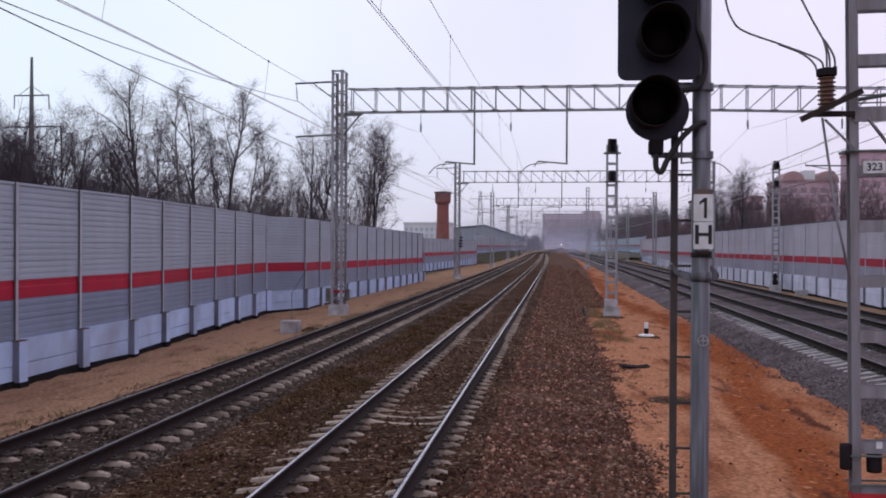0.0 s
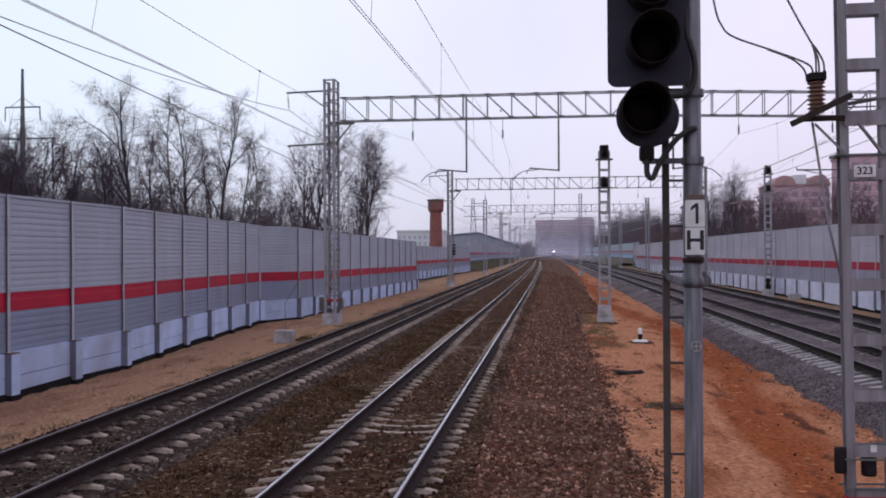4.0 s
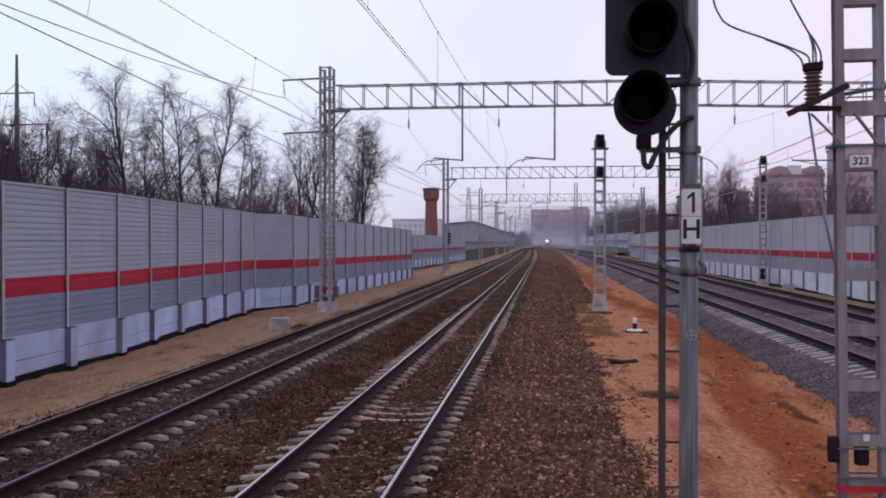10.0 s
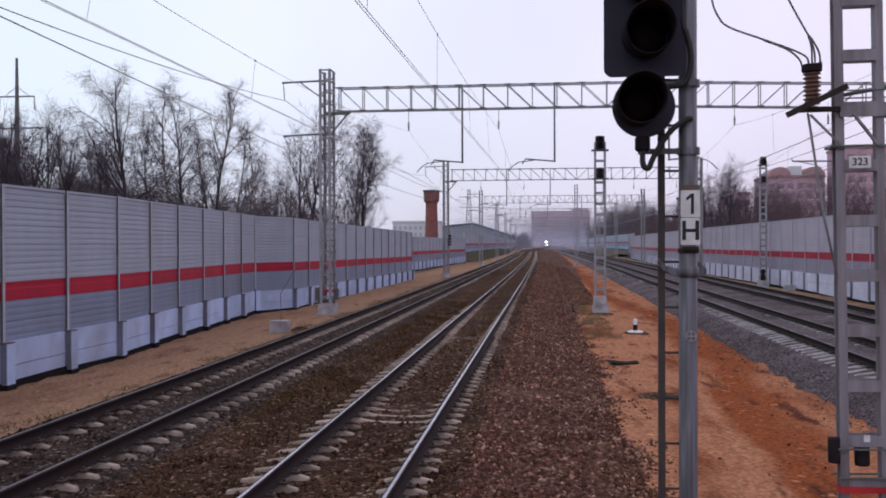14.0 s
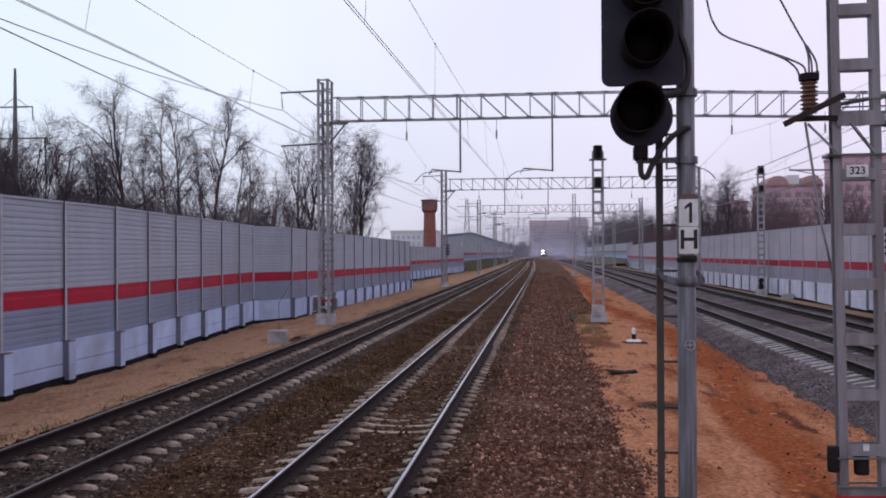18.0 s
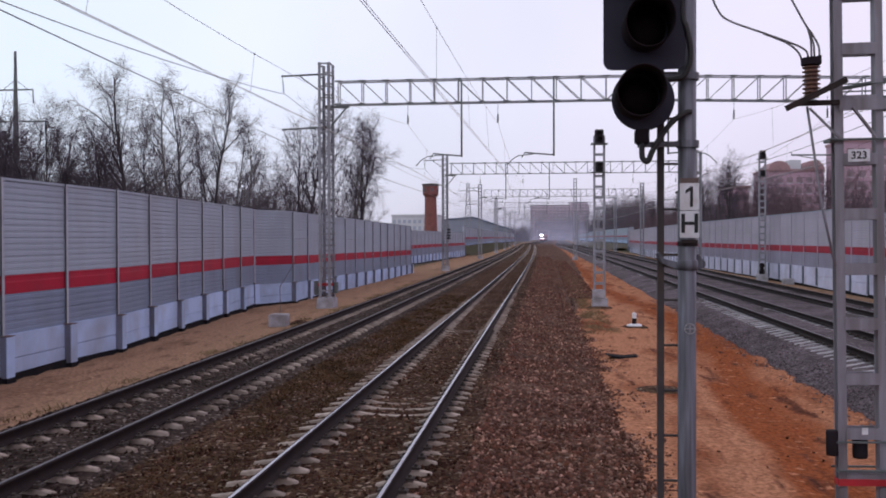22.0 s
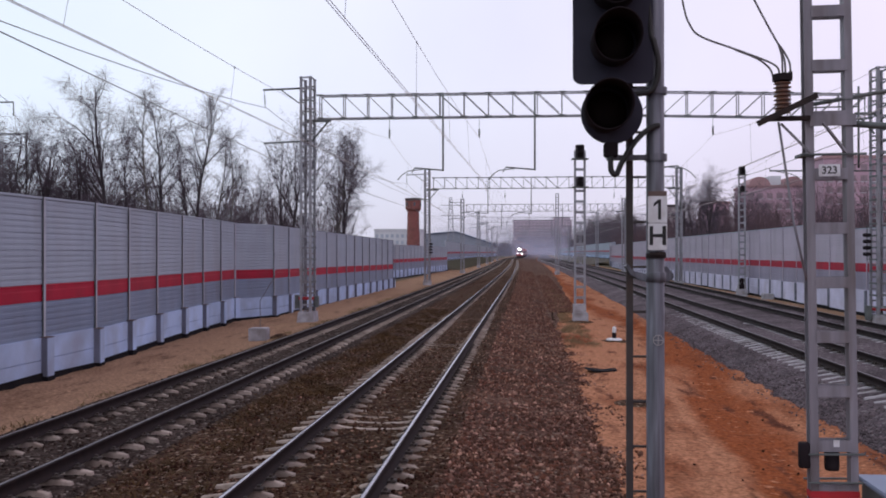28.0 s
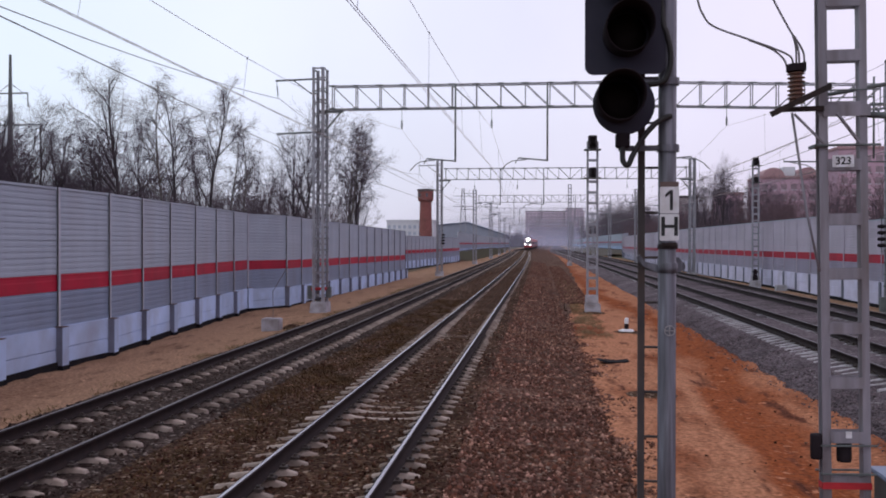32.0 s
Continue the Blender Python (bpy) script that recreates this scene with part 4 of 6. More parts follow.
# ---- overhead line ----
def lattice_mast(x, y, z0, h, w, d, material, label, group, pitch=0.53, split=True, foot=True, kind_name="lattice_mast"):
    """Four angle legs with battens on each face, on a concrete footing."""
    m = thing(kind_name, (x, y, z0), label, "lattice mast", group)
    leg = Geo().column([(0, 0), (0.13, 0), (0.13, 0.018), (0.018, 0.018), (0.018, 0.13), (0, 0.13)], 0, h).mesh("leg", material)
    for sx, sy, a in ((-1, -1, 0), (1, -1, 90), (1, 1, 180), (-1, 1, 270)):
        part("leg", leg, None, m, at=pose(sx * w / 2, sy * d / 2, 0, 0, 0, a))
    n = int(h / pitch)
    front = Geo().box(-w / 2, w / 2, -0.006, 0.006, -0.04, 0.04)
    side = Geo().box(-0.006, 0.006, -d / 2, d / 2, -0.04, 0.04)
    if split:
        # Side battens in darker steel: the mast's inner shade put into the colour.
        fm, sm = front.mesh("batten", material), side.mesh("batten", STEEL_D)
    rest = Geo()
    for k in range(n + 1):
        z = h - 0.06 - k * pitch
        for s in (-1, 1):
            if split:
                part("batten", fm, None, m, at=pose(0, s * (d / 2 + 0.004), z - (pitch / 2 if s > 0 else 0)))
                part("batten", sm, None, m, at=pose(s * (w / 2 + 0.004), 0, z))
            else:
                rest.box(-w / 2, w / 2, s * (d / 2 + 0.004) - 0.006, s * (d / 2 + 0.004) + 0.006, z - 0.04, z + 0.04)
                rest.box(s * (w / 2 + 0.004) - 0.006, s * (w / 2 + 0.004) + 0.006, -d / 2, d / 2, z - 0.04, z + 0.04)
    if not split:
        part("lacework", rest, material, m, kind="stuff")
    if foot:
        part("footing", Geo().frustum(0, 0, -0.3, 0.55, w + 0.3, d + 0.2, w + 0.16, d + 0.1), CONCRETE, m, "weathered concrete footing", bevel=0.02)
    return m


HANG = 0.28  # the messengers hang a little beside the middle of each track


def gantry(y, xl, xr, detail, group="overhead line gantries", fall=0.0):
    """Two lattice masts, a truss beam across all tracks, drop pipes with registration arms."""
    o = bend(y)
    for x in (xl, xr):
        lattice_mast(x + o, y, -0.7, 11.55, 0.56, 0.95, STEEL, "grey steel lattice mast of the overhead line", "lattice masts", split=detail)
    g = thing("gantry_beam", (o, y, 0), "grey steel truss beam spanning four tracks", "gantry beam", group)
    zt, zb, a, b = 9.98, 8.9, xl + 0.62, xr - 0.55

    def dz(x):
        """The beam's far part hangs a little lower."""
        return -fall * max(0.0, x - 4.0)

    for s in (-0.22, 0.22):
        for nm, z in (("top_chord", zt), ("bottom_chord", zb)):
            part(nm, Geo().bar((a, s, z), (4.0, s, z), 0.068, 0.055).bar((4.0, s, z), (b, s, z + dz(b)), 0.068, 0.055), STEEL, g)
    n = round((b - a) / 1.13)
    p = (b - a) / n
    up = Geo().box(-0.022, 0.022, -0.02, 0.02, zb, zt).mesh("upright", STEEL)
    lace = Geo()
    for k in range(n + 1):
        x = a + k * p
        for s in (-0.22, 0.22):
            if detail:
                part("upright", up, None, g, at=pose(x, s, dz(x)))
            else:
                lace.box(x - 0.03, x + 0.03, s - 0.02, s + 0.02, zb, zt)
            if k < n:
                z0, z1 = (zt, zb) if k < n / 2 else (zb, zt)
                if detail:
                    part("diagonal", Geo().bar((x, s, z0 + dz(x)), (x + p, s, z1 + dz(x + p)), 0.035), STEEL, g)
                else:
                    lace.bar((x, s, z0), (x + p, s, z1), 0.045)
        lace.bar((x, -0.22, zb + dz(x)), (x, 0.22, zb + dz(x)), 0.04)
        lace.bar((x, -0.22, zt + dz(x)), (x, 0.22, zt + dz(x)), 0.04)
    part("lacing", lace, STEEL, g, kind="stuff")
    if detail:
        gus = Geo().box(-0.16, 0.16, -0.268, -0.262, -0.04, 0.04).mesh("gusset_plate", STEEL_D)
        for k in range(n + 1):
            for z in (zt, zb):
                part("gusset_plate", gus, None, g, at=pose(a + k * p, 0, z + dz(a + k * p)))
    for x, s in ((xl, 1), (xr, -1)):
        part("corbel", Geo().box(min(x, x + s * 1.15), max(x, x + s * 1.15), -0.27, -0.2, zb - 0.18, zb - 0.05).bar((x + s * 0.3, -0.235, zb - 1.0), (x + s * 1.05, -0.235, zb - 0.12), 0.07), STEEL_D, g, "dark bolted corbel")
    for dx, s in ((-3.93, -1), (0.29, -1), (5.4, 1), (14.6, -1)):
        dp = part("drop_pipe", Geo().tube([(dx, -0.3, zb + 1.1), (dx, -0.3, 6.38)], 0.045), STEEL_D, g, "vertical steel drop pipe", smooth=True)
        t = 1.32 if dx < 10 else 2.9
        if dx > 10:
            part("arm", Geo().tube([(xr, -0.3, 6.24), (dx - 3.85, -0.3, 6.28)], 0.035).tube([(dx - 3.82, -0.3, 6.28), (dx - 3.86, -0.3, 6.4)], 0.02), STEEL_D, dp, smooth=True)
            part("registration_arm", Geo().tube([(dx - 3.6, -0.3, 6.26), (dx - 2.9, -0.3, 6.12), (dx - 2.6, -0.3, 5.98)], 0.02), STEEL_D, dp, smooth=True)
            continue
        part("arm", Geo().tube([(dx, -0.3, 6.42), (dx + s * t, -0.3, 6.54)], 0.035).tube([(dx + s * t, -0.3, 6.54), (dx + s * (t + 0.15), -0.3, 6.3)], 0.02), STEEL_D, dp, smooth=True)
        part("registration_arm", Geo().tube([(dx + s * t * 0.7, -0.3, 6.47), (dx + s * (t + 0.3), -0.3, 6.4), (dx + s * (t + 0.55), -0.3, 6.25), (dx + s * (t + 0.8), -0.3, 5.98)], 0.022), STEEL_D, dp, smooth=True)
    for x in [c + HANG for c in TRACKS]:
        part("insulator", Geo().lathe([(0.01, 0), (0.05, 0.02), (0.02, 0.08), (0.06, 0.14), (0.02, 0.2), (0.06, 0.26), (0.02, 0.32), (0.05, 0.38), (0.01, 0.42)], 10, at=(x, 0, 7.95)).tube([(x, 0, 8.35), (x, 0, zb)], 0.012),
             STEEL_D, g, "dark disc insulator string", smooth=True)
    return g


GANTRIES = ((43.3, -10.35, 15.6, True), (92, -9.95, 14.5, True), (144, -9.95, 14.6, False), (197, -9.9, 14.8, False), (252, -9.9, 15, False), (306, -9.9, 15, False), (370, -9.9, 15, False))
for gy, gl, gr, gd in GANTRIES:
    gantry(gy, gl, gr, gd, fall=0.028 if gy < 50 else 0.0)
gantry(-9.0, -10.35, 15.6, False)


def feeder_brackets(y, x):
    b = thing("feeder_bracket", (x + bend(y), y, 0), "steel cross arms carrying feeder cables beside the mast", "bracket", "feeder brackets")
    part("upper_arm", Geo().tube([(-0.1, -0.25, 10.33), (-2.09, -0.25, 10.27)], 0.045).tube([(-0.35, -0.25, 9.62), (-1.25, -0.25, 10.29)], 0.03), STEEL_D, b, smooth=True)
    part("lower_arm", Geo().tube([(0.35, -0.25, 7.86), (-2.05, -0.25, 7.76)], 0.045), STEEL_D, b, smooth=True)
    for x1, z1, x2, z2 in ((-2.04, 10.27, -1.98, 9.46), (-2.0, 7.76, -1.72, 7.05)):
        g = Geo().tube([(x1, -0.25, z1), (x2, -0.25, z2)], 0.014)
        for k in range(4):
            f = 0.35 + 0.15 * k
            cx, cz = x1 + (x2 - x1) * f, z1 + (z2 - z1) * f
            g.lathe([(0.01, -0.03), (0.06, 0), (0.01, 0.03)], 10, at=(cx, -0.25, cz))
        part("insulator", g, STEEL_D, b, "dark suspended insulator")


for gy, gl, gr, gd in GANTRIES[:5]:
    feeder_brackets(gy, gl)


def sagged(p, q, sag, n=14):
    p, q = Vector(p), Vector(q)
    return [p.lerp(q, k / n) - Vector((0, 0, 4 * sag * (k / n) * (1 - k / n))) for k in range(n + 1)]


SUPPORT = [-9.0] + [g[0] for g in GANTRIES]


def catenary(x, label, sag=1.15, stagger=0.2):
    """Two contact wires side by side, sagging messenger and droppers over one track."""
    c = tagged(new("overhead_wire"), label, "overhead wire", group="overhead wires")
    for i, (y0, y1) in enumerate(zip(SUPPORT, SUPPORT[1:])):
        a, b = x + bend(y0), x + bend(y1)
        za, zb = (stagger, -stagger) if i % 2 else (-stagger, stagger)
        for w in (-0.024, 0.024):
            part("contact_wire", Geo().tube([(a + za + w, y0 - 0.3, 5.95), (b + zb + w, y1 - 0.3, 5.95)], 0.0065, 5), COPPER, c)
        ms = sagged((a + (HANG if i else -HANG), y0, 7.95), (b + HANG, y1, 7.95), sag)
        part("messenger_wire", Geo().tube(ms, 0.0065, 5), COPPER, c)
        if y0 < 150:
            for k in (2, 4, 6, 8, 10, 12):
                f = k / 14
                cx = a + za + (b + zb - a - za) * f
                part("dropper", Geo().tube([ms[k], (cx, ms[k].y - 0.3, 5.95)], 0.004, 4), WIRE, c)
                part("dropper_clamp", Geo().box(ms[k].x - 0.012, ms[k].x + 0.012, ms[k].y - 0.03, ms[k].y + 0.03, ms[k].z - 0.02, ms[k].z + 0.02), STEEL_D, c)
    return c


for tx in TRACKS:
    catenary(tx, "thin dark contact and messenger wires above the track", 0.6 if tx == TRACKS[1] else 1.1, 0.45 if tx == TRACKS[1] else 0.25)


def cable(label, stations, r, sag):
    c = tagged(new("feeder_cable"), label, "cable", group="feeder cables")
    for p, q in zip(stations, stations[1:]):
        part("span", Geo().tube(sagged(p, q, sag), r, 6), WIRE, c, smooth=True)


LY = [g[0] for g in GANTRIES[:5]]
cable("dark feeder cable on the lower cross arms", [(-12.3, -9, 8.75)] + [(-12.07 + (0.35 if y > 60 else 0) + bend(y), y, 7.05) for y in LY], 0.017, 0.05)
cable("dark feeder cable hung from the upper cross arms", [(-12.4, -9, 8.28)] + [(-12.33 + (0.35 if y > 60 else 0) + bend(y), y, 9.46) for y in LY], 0.014, 0.9)
cable("grey feeder cable along the masts", [(-9.95 + bend(y), y, 7.8) for y in LY], 0.012, 0.5)
cable("dark feeder cable along the far masts", [(15.9, -9, 8.6)] + [(15.9 - (0.5 if y > 60 else 0) + bend(y), y, 8.4 if y < 60 else 8.8) for y in LY], 0.019, 0.45)
cable("dark lower cable along the far masts", [(15.9, -9, 7.0)] + [(15.9 - (0.5 if y > 60 else 0) + bend(y), y, 6.95) for y in LY], 0.017, 0.2)
cable("thin upper cable along the far masts", [(16.2, -9, 9.6)] + [(15.6 + bend(y), y, 9.45) for y in LY], 0.012, 0.6)
cable("thin earth cable along the far masts", [(16.3, -9, 7.6)] + [(15.7 + bend(y), y, 7.6) for y in LY], 0.010, 0.8)

# disc insulators on a rod, hung beside two masts
for ix, iy, iz in ((14.95, 42.9, 2.45), (-9.5, 91.6, 2.5)):
    st = thing("insulator_string", (ix, iy, iz), "stack of dark disc insulators tied to a mast", "insulator", "insulator strings")
    part("rod", Geo().tube([(0, 0, -0.2), (0, 0, 1.4)], 0.02).bar((0, 0, 1.3), (0.4 if ix > 0 else -0.4, 0.2, 1.3), 0.04), STEEL_D, st)
    for k in range(4):
        part("disc", Geo().lathe([(0.02, -0.09), (0.16, -0.07), (0.19, 0), (0.16, 0.07), (0.02, 0.09)], 14, at=(0, 0, 0.1 + 0.28 * k)), BLACK, st, smooth=True)


def red_band(x, y, z, w, d):
    r = thing("mast_cabinet_clamp", (x, y, z), "steel clamp band with red strip and boxes round the mast", "clamp", "mast clamps")
    part("band", Geo().box(-w / 2, w / 2, -d / 2, d / 2, -0.06, 0.06), RED_PAINT, r, "red painted strip")
    part("box", Geo().box(-w / 2 - 0.22, -w / 2 - 0.005, -0.15, 0.15, -0.5, 0.15), STEEL_D, r, "dark steel box", bevel=0.015)
    part("box", Geo().box(w / 2 + 0.005, w / 2 + 0.2, -0.12, 0.12, -0.42, 0.1), STEEL_D, r, "dark steel box", bevel=0.015)


red_band(-10.35, 43.3, 0.47, 0.7, 0.54)
red_band(15.6, 43.3, 0.1, 0.7, 0.54)
# plain lattice masts between the tracks and by the wall
lattice_mast(4.3, 138, -0.65, 11.9, 0.5, 0.4, STEEL, "slim grey lattice mast between the tracks", "lattice masts", split=False)


# ---- the near signal ----
def rounded(x0, x1, z0, z1, r, n=6):
    pts = []
    for cx, cz, a0 in ((x1 - r, z0 + r, -90), (x1 - r, z1 - r, 0), (x0 + r, z1 - r, 90), (x0 + r, z0 + r, 180)):
        for k in range(n + 1):
            a = radians(a0 + 90 * k / n)
            pts.append((cx + r * math.cos(a), cz + r * math.sin(a)))
    return pts


def hood(x, z, r, length, cut):
    """A lamp hood: a tube towards the viewer, cut away underneath at its mouth."""
    g = Geo()
    n = 28
    k = len(g.v)
    for rr in (r, r - 0.008):
        for end in (0, 1):
            for j in range(n):
                a = 2 * math.pi * j / n
                l = 0.0 if not end else length * (1 - cut * (0.5 - 0.5 * math.sin(a)))
                g.v.append((x + rr * math.cos(a), -l, z + rr * math.sin(a) - 0.05 * l))
    for a0, b0, flip in ((0, n, False), (2 * n, 3 * n, True), (n, 3 * n, False)):
        for j in range(n):
            q = (k + a0 + j, k + a0 + (j + 1) % n, k + b0 + (j + 1) % n, k + b0 + j)
            g.f.append(tuple(reversed(q)) if flip else q)
    return g


def text_mesh(s, size, material, bold=0.0, name="lettering"):
    cu = bpy.data.curves.new(name, "FONT")
    cu.body, cu.size, cu.align_x, cu.align_y, cu.extrude = s, size, "CENTER", "CENTER", 0.001
    cu.offset = bold
    tmp = bpy.data.objects.new("tmp", cu)
    me = bpy.data.meshes.new_from_object(tmp)
    bpy.data.objects.remove(tmp)
    bpy.data.curves.remove(cu)
    me.materials.clear()
    me.materials.append(material)
    return me


def near_signal():
    s = thing("railway_signal", (0.797, 6.0, -0.64), "unlit black colour-light signal on a grey pipe post with ladder", "railway signal")
    up = 0.64
    part("post", Geo().lathe([(0.057, 0), (0.056, 7.4), (0.0, 7.42)], 24, at=(-0.004, 0, 0)), PIPE, s, "worn grey-blue painted steel pipe", smooth=True)
    part("footing", Geo().frustum(0, 0, -0.2, 0.08, 0.6, 0.6, 0.5, 0.5), CONCRETE, s, bevel=0.02)
    part("shield", Geo().prism(rounded(-0.525, -0.03, 3.69 + up, 5.35 + up, 0.055), -0.10, -0.085), SHIELD, s, "dark blue-black rounded backing shield")
    for hx, hz in ((-0.272, 3.94), (-0.275, 4.29), (-0.275, 4.64), (-0.275, 4.99)):
        h = part("lamp_hood", hood(hx, hz + up, 0.145, 0.42, 0.45), BLACK, s, "long black lamp hood", smooth=True, at=pose(0, -0.10, 0))
        part("lens", Geo().lathe([(0.125, 0.0), (0.11, 0.02), (0.06, 0.035), (0.0, 0.04)], 24, "y", (hx, 0.0, hz + up)), LENS, h, "dark unlit lens", smooth=True)
        part("lamp_case", Geo().lathe([(0.0, 0.22), (0.13, 0.2), (0.15, 0.0), (0.15, -0.002)], 20, "y", (hx, 0.21, hz + up)), BLACK, h, smooth=True)
    disc = part("round_shield", Geo().lathe([(0.0, 0.0), (0.188, 0.0), (0.192, 0.006), (0.188, 0.012), (0.0, 0.012)], 40, "y", (-0.283, -0.085, 3.505 + up)), SHIELD, s, "round dark shield of the lower lamp")
    part("lamp_hood", hood(-0.322, 3.53 + up, 0.145, 0.42, 0.45), BLACK, disc, "black lamp hood", smooth=True, at=pose(0, -0.10, 0))
    part("lens", Geo().lathe([(0.125, 0.0), (0.11, 0.02), (0.06, 0.035), (0.0, 0.04)], 24, "y", (-0.318, -0.1, 3.52 + up)), LENS, disc, "dark unlit lens", smooth=True)
    part("lamp_case", Geo().lathe([(0.0, 0.22), (0.13, 0.2), (0.15, 0.0), (0.15, -0.002)], 20, "y", (-0.283, 0.13, 3.505 + up)), BLACK, disc, smooth=True)
    part("junction_box", Geo().box(-0.33, -0.245, -0.11, -0.01, 3.235 + up, 3.325 + up), BLACK, disc, "small black cable box", bevel=0.008)
    for z in (3.235, 3.655, 4.55, 5.1):
        part("bracket", Geo().box(-0.31, -0.04, -0.04, 0.0, z - 0.016 + up, z + 0.016 + up).lathe([(0.066, z - 0.022 + up), (0.07, z - 0.022 + up), (0.07, z + 0.022 + up), (0.066, z + 0.022 + up)], 20), PIPE, s, "steel bracket clamped round the post", smooth=False)
    part("cable", Geo().tube(smooth_path([(-0.29, -0.09, 3.24 + up), (-0.287, -0.09, 3.15 + up), (-0.255, -0.09, 3.125 + up), (-0.225, -0.09, 3.19 + up), (-0.16, -0.09, 3.3 + up), (-0.09, -0.08, 3.38 + up), (-0.02, -0.07, 3.425 + up), (0.012, -0.06, 3.43 + up)]), 0.0175, 10), RUBBER, s, "looped black cable", smooth=True)
    part("cable", Geo().tube(smooth_path([(-0.05, -0.06, 4.6 + up), (-0.045, -0.09, 4.05 + up), (-0.025, -0.1, 3.95 + up), (0.0, -0.1, 3.84 + up), (0.0, -0.1, 3.74 + up), (-0.025, -0.095, 3.665 + up), (-0.06, -0.09, 3.635 + up), (-0.16, -0.07, 3.625 + up)]), 0.018, 10), RUBBER, s, "black cable bent beside the post", smooth=True)
    # ladder
    for lx in (-0.153, 0.025):
        part("ladder_rail", Geo().box(lx - 0.021, lx + 0.021, 0.09, 0.098, 0.05, 6.9).box(lx - 0.021, lx - 0.014, 0.098, 0.13, 0.05, 6.9), LADDER, s, "brown rusty ladder stringer")
    rung = Geo().tube([(-0.153, 0.1, 0), (0.025, 0.1, 0)], 0.0085, 8).mesh("rung", LADDER)
    for k in range(23):
        part("rung", rung, None, s, at=pose(0, 0, 1.102 + up + 0.2885 * (k - 6)))
    # number plates, collar and stand-off below them
    up2 = up
    plate = part("plate", Geo().prism(rounded(-0.060, 0.058, 2.822 + up2, 2.988 + up2, 0.008), -0.085, -0.081), WHITE, s, "white enamel plate with black digit")
    part("lettering", Geo().prism([(0.002, 2.842), (0.020, 2.842), (0.020, 2.968), (0.004, 2.968), (-0.026, 2.943), (-0.026, 2.922), (0.002, 2.943)], -0.0875, -0.0852), INK, plate, at=pose(0, 0, up2))
    plate = part("plate", Geo().prism(rounded(-0.060, 0.058, 2.652 + up2, 2.818 + up2, 0.008), -0.085, -0.081), WHITE, s, "white enamel plate with black letter")
    part("lettering", text_mesh("H", 0.165, INK, 0.003), None, plate, at=pose(0.0, -0.0875, 2.735 + up2, 90))
    part("plate_strap", Geo().box(-0.056, 0.056, -0.079, -0.06, 2.99 + up2, 3.02 + up2), RUST_PLATE, s, "brown strap")
    part("plate_strap", Geo().box(-0.05, 0.05, -0.08, -0.058, 2.62 + up2, 2.64 + up2).lathe([(0.058, 2.63 + up), (0.064, 2.63 + up), (0.064, 2.6 + up), (0.058, 2.6 + up)], 20), RUSTY, s, "brown strap")
    part("collar", Geo().lathe([(0.057, 2.45 + up), (0.063, 2.45 + up), (0.064, 2.48 + up), (0.062, 2.51 + up), (0.057, 2.515 + up)], 24), PIPE, s, "flared collar", smooth=True)
    part("ladder_bracket", Geo().prism([(-0.19, 2.55 + up), (-0.15, 2.49 + up), (-0.06, 2.45 + up), (0.07, 2.45 + up), (0.115, 2.47 + up), (0.115, 2.5 + up), (0.07, 2.55 + up), (-0.06, 2.5 + up), (-0.14, 2.52 + up), (-0.17, 2.565 + up)], 0.03, 0.11), PIPE, s, "grey welded ladder bracket", bevel=0.004)
    mark = part("round_mark", Geo().lathe([(0.028, 0.0), (0.034, 0.0), (0.034, 0.003), (0.028, 0.003)], 24, "y", (0.006, -0.058, 2.088 + up)), FADED, s, "stencilled pale ring with cross")
    part("cross", Geo().box(-0.02, 0.032, -0.0625, -0.058, 2.085 + up, 2.091 + up).box(0.003, 0.009, -0.063, -0.058, 2.062 + up, 2.114 + up), FADED, mark)


near_signal()


